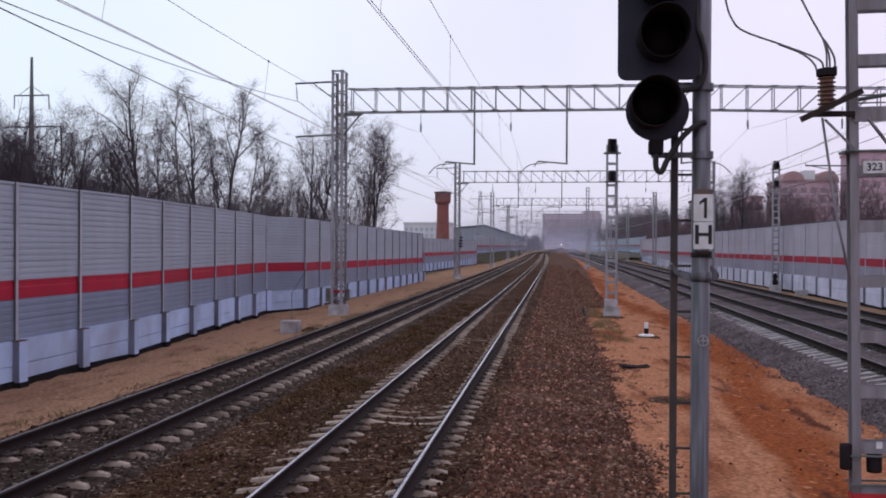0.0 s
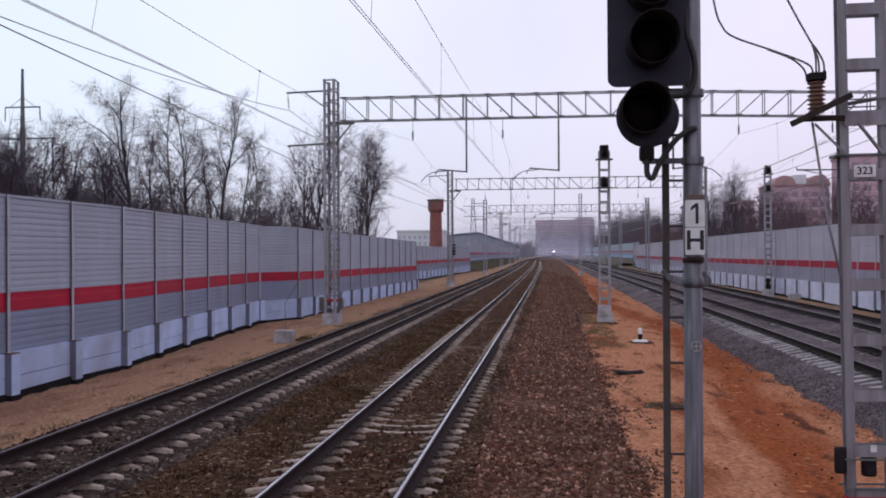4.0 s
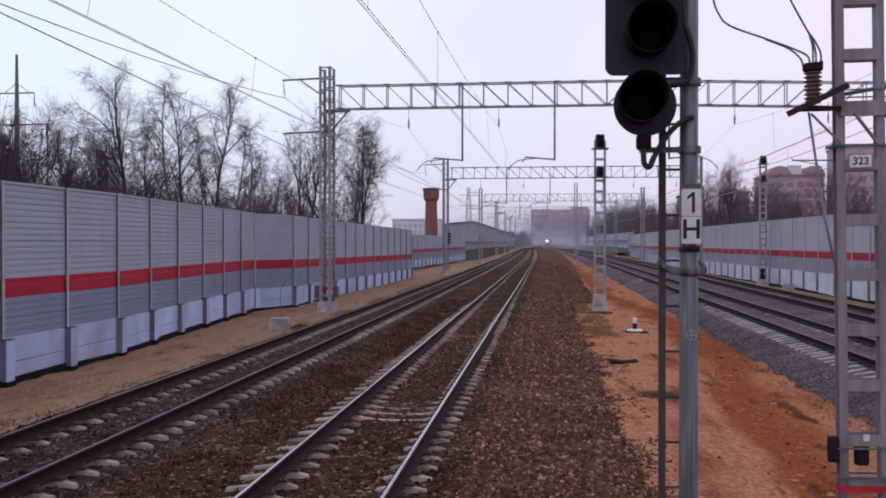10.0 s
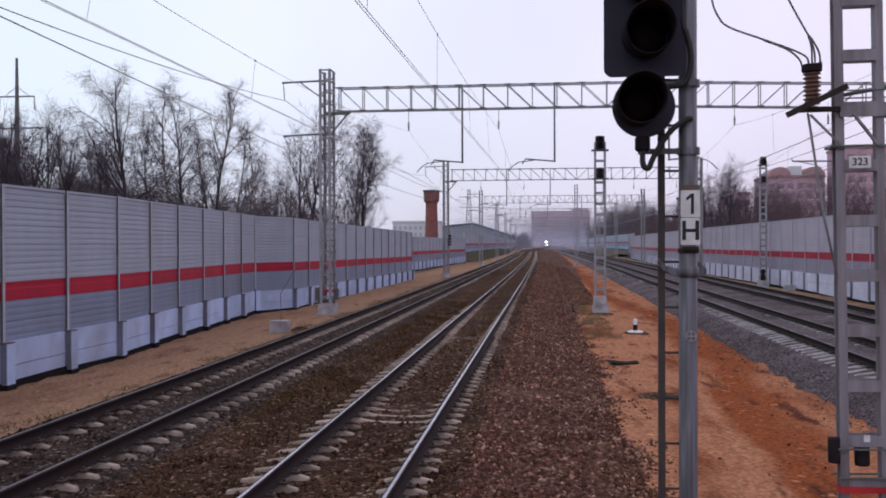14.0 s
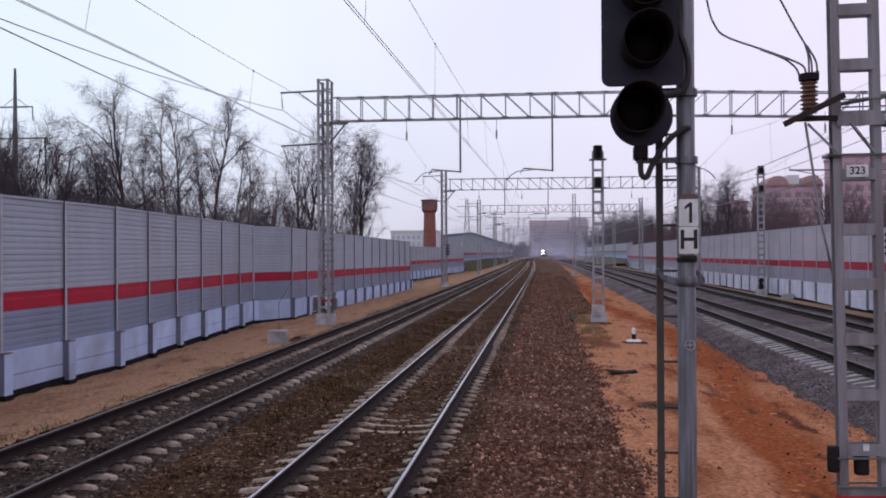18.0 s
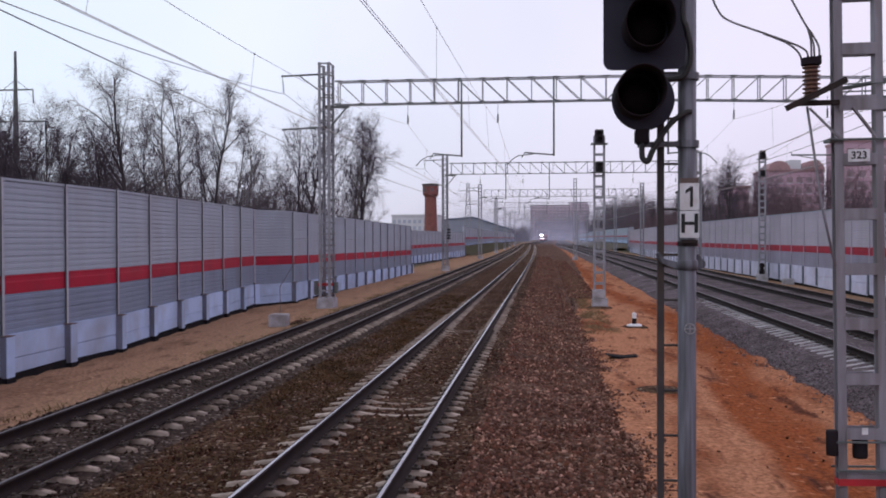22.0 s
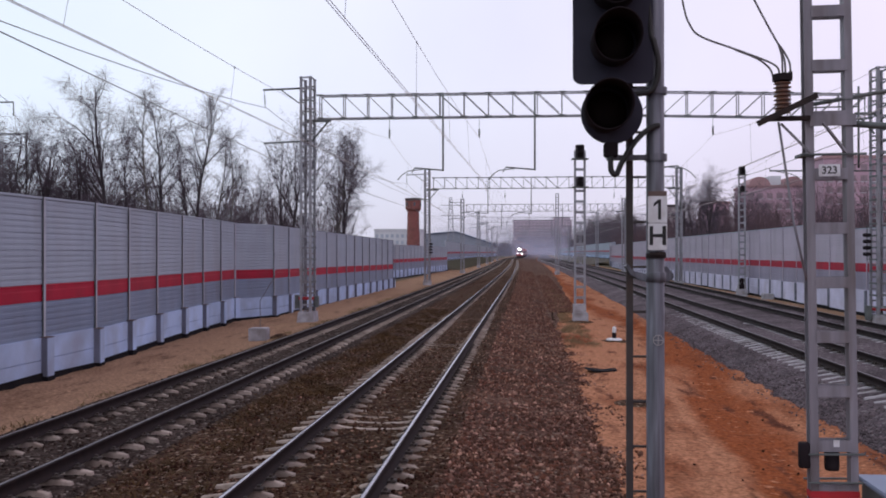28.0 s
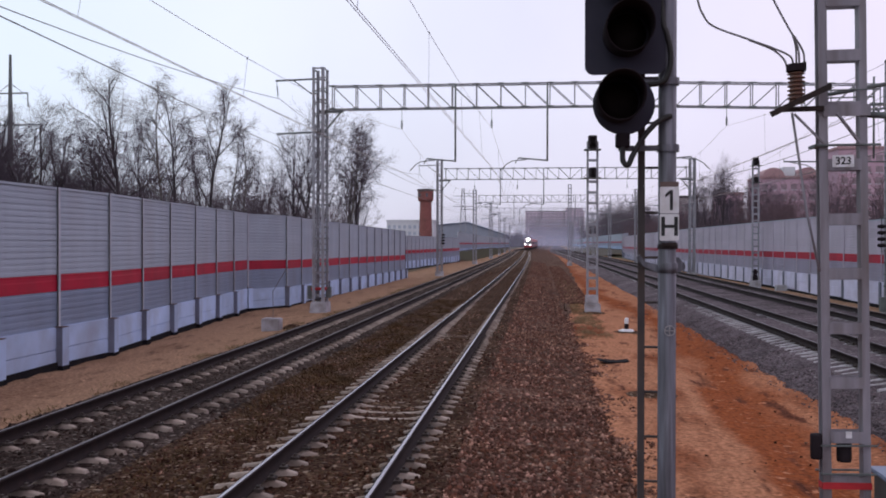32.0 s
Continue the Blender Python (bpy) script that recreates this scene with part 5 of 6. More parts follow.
# ---- the near lattice mast with its cable head ----
def near_mast():
    m = thing("overhead_line_mast", (3.175, 10.1, -0.66), "grey steel channel mast with battens and a red painted band", "overhead line mast")
    m.matrix_basis = m.matrix_basis @ pose(0, 0, 0, 0, -0.8, 0)
    up = 0.66
    left = Geo().column([(-0.24, -0.065), (-0.152, -0.065), (-0.152, 0.065), (-0.24, 0.065), (-0.24, 0.053), (-0.162, 0.053), (-0.162, -0.053), (-0.24, -0.053)], -0.1, 9.6)
    right = Geo().column([(0.242, -0.065), (0.242, -0.053), (0.177, -0.053), (0.177, 0.053), (0.242, 0.053), (0.242, 0.065), (0.167, 0.065), (0.167, -0.065)], -0.1, 9.6)
    part("leg", left, NEAR_STEEL, m, "grey painted steel channel")
    part("leg", right, NEAR_STEEL, m, "grey painted steel channel")
    bat = Geo().box(-0.165, 0.18, -0.076, -0.067, -0.06, 0.06).mesh("batten", NEAR_STEEL, bevel=0.003)
    for k in range(15):
        z = 0.625 + up + 0.5655 * k
        if k == 6:
            z += 0.03
        part("batten", bat, None, m, at=pose(0, 0, z))
        part("batten", bat, None, m, at=pose(0, 0.143, z))
    part("base_frame", Geo().box(-0.27, 0.30, -0.11, -0.085, 0.535 + up, 0.555 + up).box(-0.27, 0.30, 0.085, 0.11, 0.535 + up, 0.555 + up).box(-0.27, 0.28, -0.11, -0.085, 0.24 + up, 0.26 + up).box(-0.27, 0.28, 0.085, 0.11, 0.24 + up, 0.26 + up), STEEL_D, m, "steel clamp plates round the mast foot", bevel=0.004)
    part("red_band", Geo().box(-0.245, 0.247, -0.084, -0.08, 0.09 + up, 0.16 + up).box(-0.243, 0.245, 0.066, 0.069, 0.085 + up, 0.155 + up).box(-0.246, -0.243, -0.069, 0.069, 0.085 + up, 0.155 + up), RED_PAINT, m, "red painted band")
    part("foot_plate", Geo().box(-0.165, 0.18, -0.078, -0.067, 0.10 + up, 0.22 + up).box(-0.165, 0.18, 0.067, 0.078, 0.10 + up, 0.22 + up), NEAR_STEEL, m, "grey foot batten")
    part("footing", Geo().frustum(0, 0, -0.3, 0.12, 0.8, 0.7, 0.66, 0.5), CONCRETE, m, bevel=0.02)
    part("weight", Geo().lathe([(0.0, 0.40 + up), (0.055, 0.40 + up), (0.06, 0.42 + up), (0.06, 0.64 + up), (0.055, 0.66 + up), (0, 0.66 + up)], 16, at=(-0.3, -0.05, 0)), BLACK, m, "black cylinder box", smooth=True)
    part("weight", Geo().lathe([(0.0, 0.36 + up), (0.07, 0.36 + up), (0.075, 0.39 + up), (0.075, 0.58 + up), (0, 0.58 + up)], 16, at=(0.0, 0.02, 0)), BLACK, m, "black cylinder box", smooth=True)
    part("small_label", Geo().box(-0.01, 0.05, -0.082, -0.077, 0.62 + up, 0.69 + up), WHITE, m, "small white label")
    part("number_plate", Geo().prism(rounded(-0.118, 0.097, 3.425 + up, 3.55 + up, 0.01), -0.092, -0.087), WHITE, m, "white plate with dark digits")
    part("lettering", text_mesh("323", 0.108, INK, 0.002), None, m, "dark digits", at=pose(-0.01, -0.094, 3.487 + up, 90))
    part("band", Geo().tube([(-0.3, -0.1, 3.655 + up), (0.36, -0.1, 3.65 + up)], 0.014).box(-0.3, -0.16, -0.1, 0.12, 3.635 + up, 3.665 + up), STEEL_D, m, "dark clamp rod")
    part("crosswise_beam", Geo().box(-0.20, 0.27, -0.09, -0.078, 3.95 + up, 4.07 + up), NEAR_STEEL, m, "stout cross plate", bevel=0.003)
    part("brace", Geo().bar((-0.07, -0.1, 3.98 + up), (0.16, -0.1, 3.66 + up), 0.05, 0.02), NEAR_STEEL, m)
    part("brace", Geo().bar((-0.5, -0.12, 3.98 + up), (-0.22, -0.17, 3.66 + up), 0.045, 0.02), NEAR_STEEL, m, "steel bracket strut")
    # bracket that carries the cable head
    part("bracket_arm", Geo().bar((-0.76, -0.24, 3.97 + up), (-0.16, -0.2, 4.25 + up), 0.06, 0.06), RUSTY, m, "dark rusty bracket bar")
    g = Geo()
    prof = [(0.0, 0.0), (0.075, 0.0), (0.075, 0.03)]
    for k in range(7):
        z = 0.03 + 0.043 * k
        prof += [(0.062, z + 0.008), (0.088, z + 0.018), (0.088, z + 0.026), (0.062, z + 0.036)]
    g.lathe(prof, 24, at=(-0.475, -0.1, 4.09 + up))
    part("insulator", g, CERAMIC, m, "ribbed brown ceramic insulator", smooth=False)
    part("insulator_cap", Geo().lathe([(0.07, 0.33), (0.098, 0.335), (0.10, 0.40), (0.085, 0.41), (0, 0.41)], 20, at=(-0.475, -0.1, 4.09 + up)).box(-0.41, -0.375, -0.12, -0.08, 4.44 + up, 4.52 + up), BLACK, m, "dark metal cap")
    for pts in ([(-0.50, -0.1, 4.5 + up), (-0.53, -0.1, 4.58 + up), (-0.66, -0.1, 4.655 + up), (-0.95, -0.1, 4.775 + up), (-1.28, -0.1, 4.91 + up), (-1.40, -0.1, 5.03 + up), (-1.48, -0.1, 5.3 + up), (-1.6, -0.1, 6.2 + up), (-1.9, -0.1, 7.4 + up)],
                [(-0.56, -0.1, 4.45 + up), (-0.6, -0.1, 4.56 + up), (-0.72, -0.1, 4.665 + up), (-0.95, -0.1, 4.768 + up)],
                [(-0.39, -0.1, 4.5 + up), (-0.40, -0.1, 4.62 + up), (-0.47, -0.1, 4.76 + up), (-0.53, -0.1, 4.85 + up), (-0.72, -0.1, 5.23 + up), (-0.95, -0.1, 5.75 + up), (-1.3, -0.1, 7.0 + up)],
                [(-0.47, -0.1, 4.5 + up), (-0.475, -0.1, 4.68 + up), (-0.51, -0.1, 4.82 + up)],
                [(-0.44, -0.1, 4.5 + up), (-0.45, -0.1, 4.65 + up), (-0.50, -0.1, 4.80 + up)]):
        part("lead", Geo().tube(smooth_path(pts), 0.010, 8), CABLE_G, m, "bent grey lead cable", smooth=True)
    part("down_pipe", Geo().tube([(-0.52, -0.1, 4.0 + up), (-0.38, -0.1, 2.95 + up), (-0.26, -0.1, 2.35 + up)], 0.013, 8), NEAR_STEEL, m, "slanting grey pipe", smooth=True)
    part("stay_rod", Geo().tube([(-0.22, -0.1, 4.22 + up), (0.36, -0.1, 4.22 + up)], 0.008).tube([(-0.22, 0.1, 4.17 + up), (0.36, 0.1, 4.17 + up)], 0.008), STEEL_D, m, "thin clamp rods", smooth=True)
    part("bracket_beam", Geo().box(-0.62, -0.2, -0.12, -0.07, 4.01 + up, 4.06 + up), RUSTY, m, "dark horizontal bracket beam", bevel=0.003)
    part("side_arm", Geo().tube([(-0.2, 0.2, 4.2 + up), (0.75, -0.1, 4.32 + up)], 0.022).tube([(0.2, 0, 3.98 + up), (0.9, -0.1, 3.9 + up)], 0.035), STEEL_D, m, smooth=True)
    return m


near_mast()
cb = thing("equipment_cabinet", (3.9, 9.74, -0.63), "blue-grey metal cabinet with a sloped lid beside the mast", "cabinet")
part("body", Geo().box(-0.4, 0.6, -0.5, 0.5, 0, 0.86), STEEL_D, cb, bevel=0.015)
part("lid", Geo().box(-0.45, 0.65, -0.56, 0.56, 0.862, 0.91), PANEL_LOW, cb, "slate blue-grey lid", bevel=0.012)


# ---- far signals on lattice posts ----
UNIT = mat("dark_signal_box", (0.055, 0.048, 0.054), (0.04, 0.035, 0.04), 5, 0.7, spec=0.2)


def ladder_signal(x, y, z0, h, label):
    s = thing("lattice_signal", (x, y, z0), label, "railway signal", "signals on lattice posts")
    for sx in (-1, 1):
        part("leg", Geo().box(sx * 0.22 - 0.045, sx * 0.22 + 0.045, -0.13, 0.13, 0.7, h - 0.3), STEEL, s)
    b = Geo().box(-0.22, 0.22, -0.135, -0.11, -0.06, 0.06).mesh("batten", STEEL)
    for k in range(int((h - 1.4) / 0.49)):
        part("batten", b, None, s, at=pose(0, 0, 1.15 + 0.49 * k))
    part("soil_collar", Geo().lathe([(0.75, -0.08), (0.62, 0.02), (0.4, 0.1), (0.0, 0.14)], 13), BALLAST, s, "dark soil heaped round the foot", smooth=True)
    part("footing", Geo().box(-0.34, 0.37, -0.3, 0.28, -0.1, 0.46), CONCRETE, s, "pale concrete footing", bevel=0.03)
    part("foot_box", Geo().box(-0.31, 0.27, -0.24, 0.2, 0.47, 0.86), CONCRETE, s, "pale box on the footing", bevel=0.015)
    for z, hh, hw in ((h - 0.45, 0.62, 0.2), (h - 1.75, 0.44, 0.17)):
        hd = part("lamp_unit", Geo().box(-hw, hw, -0.2, 0.2, z - 0.2, z - 0.2 + hh), UNIT, s, "dark grey lamp unit", bevel=0.03)
        for lz in (0.25, 0.72):
            part("lamp_hood", hood(0.0, z - 0.2 + hh * lz, hh * 0.2, 0.3, 0.4), BLACK, hd, "black lamp hood", at=pose(0, -0.2, 0))
        part("platform_plate", Geo().box(-0.38, 0.38, -0.3, 0.3, z - 0.25, z - 0.21), STEEL_D, hd)
    return s


ladder_signal(2.38, 43.4, -0.6, 8.2, "grey lattice signal post with two black lamp units")
ladder_signal(16.25, 73.0, -0.7, 9.9, "grey lattice signal post with a black lamp unit by the wall")
pb = thing("point_machine", (15.9, 71.5, -0.66), "pale equipment boxes and dark device at the signal foot", "equipment box")
part("body", Geo().box(-0.36, 0.36, -0.36, 0.36, 0, 0.55), CONCRETE, pb, bevel=0.03)
part("device", Geo().lathe([(0, 0.55), (0.18, 0.55), (0.2, 0.8), (0.12, 1.0), (0.2, 1.2), (0.08, 1.4), (0, 1.4)], 14), BLACK, pb, "dark device", smooth=True)
bx = thing("relay_box", (16.6, 66.8, -0.66), "pale concrete relay box by the barrier", "equipment box")
part("body", Geo().box(-0.36, 0.36, -0.3, 0.3, 0, 0.42), CONCRETE, bx, bevel=0.03)

# ---- small things on the sand ----
blk = thing("concrete_block", (-9.95, 34.1, -0.68), "pale grey concrete block with a thin rod on sand", "concrete block")
part("block", Geo().box(-0.36, 0.3, -0.3, 0.3, 0, 0.5), CONCRETE, blk, "weathered pale concrete", bevel=0.03)
part("rod", Geo().tube([(0.0, 0, 0.44), (0.02, 0, 0.75), (0.0, 0, 1.5), (0.35, 0.8, 2.4)], 0.012, 6), CABLE_G, blk, "bent thin rod")
lump = thing("cut_stump", (-9.3, 34.6, -0.68), "dark low pile of ballast beside the block", "pile")
part("heap", Geo().lathe([(0.45, 0), (0.38, 0.12), (0.2, 0.22), (0.0, 0.25)], 11), BALLAST, lump)
mk = thing("marker_post", (3.12, 34.4, -0.56), "short white marker post with black band on a pale disc", "marker post")
part("plate", Geo().lathe([(0.29, 0.0), (0.26, 0.05), (0.18, 0.075), (0.0, 0.08)], 24), WHITE, mk, "round pale base plate", smooth=True)
part("mound", Geo().lathe([(0.62, -0.1), (0.5, -0.03), (0.33, 0.01), (0, 0.02)], 15), BALLAST, mk, "dark dirt heaped under the disc", smooth=True)
part("stem", Geo().lathe([(0.08, 0.08), (0.08, 0.28)], 16), BLACK, mk, "black band", smooth=True)
part("cap", Geo().lathe([(0.075, 0.28), (0.075, 0.42), (0.055, 0.48), (0, 0.5)], 16), WHITE, mk, "white rounded top", smooth=True)
sc = thing("scrap_sheet", (1.95, 25.6, -0.6), "bent black rubber scrap lying on sand", "scrap")
part("sheet", Geo().prism([(-0.42, 0.10), (-0.2, 0.02), (0.1, -0.02), (0.4, 0.0), (0.42, 0.08), (0.1, 0.05), (-0.2, 0.07)], -0.25, 0.25), TAR, sc)
mh = thing("cable_cover", (2.35, 20.3, -0.63), "dark low dirt mound on sand", "mound")
part("mound", Geo().lathe([(0.62, 0), (0.5, 0.045), (0.25, 0.08), (0, 0.09)], 15), BALLAST, mh, smooth=True)


# ---- bare trees ----
def grow(seed, height, crown, base, limbs, thick, lean=0.0, stems=1, droop=0.05):
    """A leafless tree: crooked trunk, rising limbs that bend outwards, branches and drooping twigs, as (p, q, r0, r1, level)."""
    rng = np.random.default_rng(seed)
    segs = []
    owner = [(0, 0)]

    def shoot(p, d, length, r, n, wobble, pull, level):
        """One crooked tapered shoot; returns its joints."""
        pts = [(p, d)]
        for k in range(n):
            d = d + rng.normal(0, wobble, 3) + np.array([0, 0, pull])
            d = d / np.linalg.norm(d)
            q = p + d * length / n
            segs.append((p, q, max(r * (1 - 0.85 * k / n), 0.0065), max(r * (1 - 0.85 * (k + 1) / n), 0.004), level, owner[0]))
            p = q
            pts.append((p, d))
        return pts

    def aside(d, open_):
        a = rng.normal(0, 1, 3)
        a = a - d * a.dot(d)
        a /= np.linalg.norm(a) + 1e-9
        return d * math.cos(open_) + a * math.sin(open_)

    for st in range(stems):
        d0 = np.array([lean + (rng.normal(0, 0.22) if stems > 1 else 0), rng.normal(0, 0.2) if stems > 1 else 0.0, 1.0])
        tall = height * (rng.uniform(0.7, 1.0) if st else 0.97)
        owner[0] = (st, -1)
        trunk = shoot(np.array([0.0, 0, 0]) + (rng.normal(0, 0.5, 3) * (1, 1, 0) if st else 0), d0 / np.linalg.norm(d0), tall, thick, 12, 0.06, 0.02, 0)
        for k in range(limbs):
            owner[0] = (st, k)
            f = base + (0.97 - base) * (k + rng.uniform(0, 1)) / limbs
            i = min(11, int(f * 12))
            (p, d), (q, _) = trunk[i], trunk[i + 1]
            p = p + (q - p) * (f * 12 - i)
            u = (f - base) / (1 - base)
            long_ = height * crown * (0.35 + 0.65 * math.sin(math.pi * min(1, 0.25 + 0.75 * u))) * rng.uniform(0.7, 1.15)
            limb = shoot(p, aside(d, rng.uniform(0.5, 0.85) * (1.1 - 0.4 * u)), long_, thick * (0.5 - 0.32 * u), 6, 0.13, 0.07, 1)
            for a, ad in limb[1:]:
                for _ in range(2 if long_ > 0.17 * height else 1):
                    twig = shoot(a, aside(ad, rng.uniform(0.5, 1.1)), long_ * rng.uniform(0.2, 0.45), 0.022, 3, 0.2, 0.02, 2)
                    for b, bd in twig[1:]:
                        for _ in range(6 if u < 0.85 else 4):
                            shoot(b, aside(bd, rng.uniform(0.3, 1.0)), rng.uniform(0.45, 1.15) * height / 17, 0.0072, 2, 0.2, -droop, 3)
    return segs


def prisms(name, segs, sides, material):
    m = len(segs)
    P = np.array([s[0] for s in segs])
    Q = np.array([s[1] for s in segs])
    R0, R1 = np.array([s[2] for s in segs]), np.array([s[3] for s in segs])
    D = Q - P
    D /= np.linalg.norm(D, axis=1, keepdims=True) + 1e-9
    A = np.cross(D, np.array([0.3, 0.9, 0.1]))
    A /= np.linalg.norm(A, axis=1, keepdims=True) + 1e-9
    B = np.cross(D, A)
    ang = np.arange(sides) * 2 * math.pi / sides
    ring = A[:, None] * np.cos(ang)[None, :, None] + B[:, None] * np.sin(ang)[None, :, None]
    V = np.concatenate([P[:, None] + ring * R0[:, None, None], Q[:, None] + ring * R1[:, None, None]], 1).reshape(-1, 3)
    j = np.arange(sides)
    quad = np.stack([j, (j + 1) % sides, (j + 1) % sides + sides, j + sides], -1)
    F = (np.arange(m)[:, None, None] * 2 * sides + quad[None]).reshape(-1, 4)
    return poly_mesh(name, V, F, material)


def tree_kind(seed, label, bark, *form, **more):
    segs = grow(seed, *form, **more)
    t = thing("bare_tree", (0, 0, GROUND_Z), label, "tree", "trees behind the barrier")
    for st, k in sorted({s[5] for s in segs}):
        kind_name = "trunk" if k < 0 else "limb"
        part(kind_name, prisms(kind_name, [s for s in segs if s[4] < 2 and s[5] == (st, k)], 6, bark), bark, t)
    part("crown", prisms("crown", [s for s in segs if s[4] >= 2], 3, TWIG), TWIG, t, "fine leafless twigs")
    return t


KINDS = [tree_kind(21, "tall leafless birch with a wide airy crown", BARK, 17.0, 0.30, 0.22, 15, 0.22, droop=0.25),
         tree_kind(22, "leafless tree with a straight dark trunk", BARK, 17.0, 0.24, 0.28, 15, 0.19, lean=-0.03, droop=0.1),
         tree_kind(23, "slender leafless birch with drooping twigs", BIRCH, 17.0, 0.20, 0.3, 14, 0.16, droop=0.35),
         tree_kind(24, "low spreading leafless tree with crooked limbs", BARK, 17.0, 0.42, 0.12, 13, 0.2, lean=0.1),
         tree_kind(25, "clump of upright leafless stems", BARK, 17.0, 0.18, 0.1, 5, 0.1, stems=4)]


def plant(kind, x, y, tall, turn):
    t = copy_thing(KINDS[kind], pose(x, y, GROUND_Z - 0.05, 0, 0, turn))
    t.scale = (tall / 17, tall / 17, tall / 17)
    return t


TREES_LEFT = [(3, -43.4, 76, 14.0), (1, -44.0, 84, 14.0), (0, -36.3, 78, 18.6), (2, -33.0, 80, 18.0), (0, -33.9, 86, 17.5), (1, -29.5, 79, 17.4), (2, -29.8, 86, 15.0), (2, -26.2, 80, 14.0), (1, -32.9, 90, 14.5),
              (3, -28.5, 92, 11.0), (3, -21.0, 82, 15.0), (3, -22.5, 86, 13.5), (2, -18.9, 90, 15.6), (1, -18.6, 91, 15.0), (2, -17.5, 84, 14.8), (3, -17.6, 85, 11.4), (3, -20.6, 80, 13.4), (0, -43.7, 90, 14.5), (1, -40.4, 92, 15.5), (4, -47.5, 80, 14.5), (3, -50.5, 84, 13.5), (0, -54.0, 88, 14.5), (1, -47.0, 92, 13.5)]
EDGE_LEFT = [(0, -48.5, 78, 15.0), (3, -46.0, 77, 14.0), (1, -51.0, 80, 15.5), (2, -53.0, 82, 15.0), (0, -41.0, 84, 14.0), (3, -56.0, 84, 15.0), (4, -50.0, 77, 16.5), (1, -48.0, 75, 16.0), (4, -45.5, 82, 15.0), (0, -52.5, 76, 16.5)]
for i, (k, x, y, tall) in enumerate(TREES_LEFT + EDGE_LEFT):
    plant(k, x, y, tall, 47 * i)
TREES_RIGHT = [(1, 30, 150, 14), (4, 34, 165, 13), (3, 37, 155, 13), (0, 29.5, 178, 16), (4, 40, 190, 14), (1, 45, 180, 13), (3, 52, 170, 12), (4, 58, 175, 13),
               (1, 33, 210, 15), (4, 38, 230, 14), (3, 45, 240, 14), (0, 36, 260, 15), (1, 42, 280, 16), (4, 38, 310, 16), (3, 46, 330, 16), (0, 40, 360, 17), (1, 44, 400, 18)]
BRUSH_RIGHT = [(3, 22.5, 122, 13), (4, 21.8, 128, 13), (1, 25.0, 130, 13.5), (4, 30, 100, 10.5), (3, 33, 108, 10), (4, 36, 96, 11), (1, 27.5, 120, 11.5), (4, 41, 105, 12), (3, 25, 140, 12), (4, 48, 110, 11.5), (1, 53, 118, 12)]
for i, (k, x, y, tall) in enumerate(TREES_RIGHT + BRUSH_RIGHT):
    plant(k, x, y, tall, 61 * i)
for t in KINDS:
    t.matrix_basis = pose(-60 - 6 * KINDS.index(t), 110, GROUND_Z - 0.05)


def thicket(name, label, spots, seed, height, material=SHRUB, twigs=22, fat=1.0):
    """Dense brushwood: many crooked stems with twigs, one mesh."""
    rng = np.random.default_rng(seed)
    segs = []
    for x, y, h, w in spots:
        for _ in range(w):
            p = np.array([x + rng.normal(0, 1.6), y + rng.normal(0, 1.6), GROUND_Z])
            d = np.array([rng.normal(0, 0.22), rng.normal(0, 0.22), 1.0])
            d /= np.linalg.norm(d)
            top = h * height * rng.uniform(0.6, 1.1)
            q = p + d * top
            segs.append((p, q, 0.05 * fat, 0.012 * fat, 1))
            for _ in range(twigs):
                a = p + d * top * rng.uniform(0.2, 1.0)
                e = d * 0.7 + rng.normal(0, 0.6, 3)
                e /= np.linalg.norm(e)
                b = a + e * top * rng.uniform(0.1, 0.28)
                segs.append((a, b, 0.02 * fat, 0.012 * fat, 2))
                for _ in range(2):
                    c = a + (b - a) * rng.uniform(0.3, 1)
                    g = e + rng.normal(0, 0.6, 3)
                    g /= np.linalg.norm(g)
                    segs.append((c, c + g * top * rng.uniform(0.05, 0.13), 0.015 * fat, 0.009 * fat, 3))
    whole(name, prisms(name, segs, 3, material), None, label, "thicket", "stuff")


rs = np.random.default_rng(77)
thicket("thicket_left", "brown leafless brushwood behind the barrier", [(x, 88 + rs.uniform(-6, 12), rs.uniform(0.6, 1.0) * (1.75 if x < -45 else 1.0 if x < -36 else 0.85), 32 if x < -45 else 24 if x < -34 else 21) for x in np.arange(-70, -20.2, 1.3)], 31, 9.0)
thicket("thicket_left", "purple-brown low brushwood along the barrier", [(x, 80 + rs.uniform(-3, 5), rs.uniform(0.6, 1.0), 26) for x in np.arange(-33, -20.6, 1.1)], 38, 7.2)
thicket("thicket_left", "dark leafless woodland edge", [(x, 112 + rs.uniform(-6, 10), rs.uniform(0.6, 1.0), 20 if x < -48 else 9) for x in np.arange(-85, -25, 1.6)], 33, 12.0)
thicket("thicket_right", "brown leafless woodland behind the barrier", [(34 + rs.uniform(-2, 12) + (y - 150) * 0.015, y, rs.uniform(0.7, 1.1), 14) for y in np.arange(95, 420, 4.0)], 32, 12.0, SHRUB_R, 14, 1.4)
thicket("thicket_right", "brown leafless brushwood before the houses", [(x, 118 + rs.uniform(-8, 14), rs.uniform(0.7, 1.0), 16) for x in np.arange(26, 80, 1.6)], 34, 9.0, SHRUB_R)
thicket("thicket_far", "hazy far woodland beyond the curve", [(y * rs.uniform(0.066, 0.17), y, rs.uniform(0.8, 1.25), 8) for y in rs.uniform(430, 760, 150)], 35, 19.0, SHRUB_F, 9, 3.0)
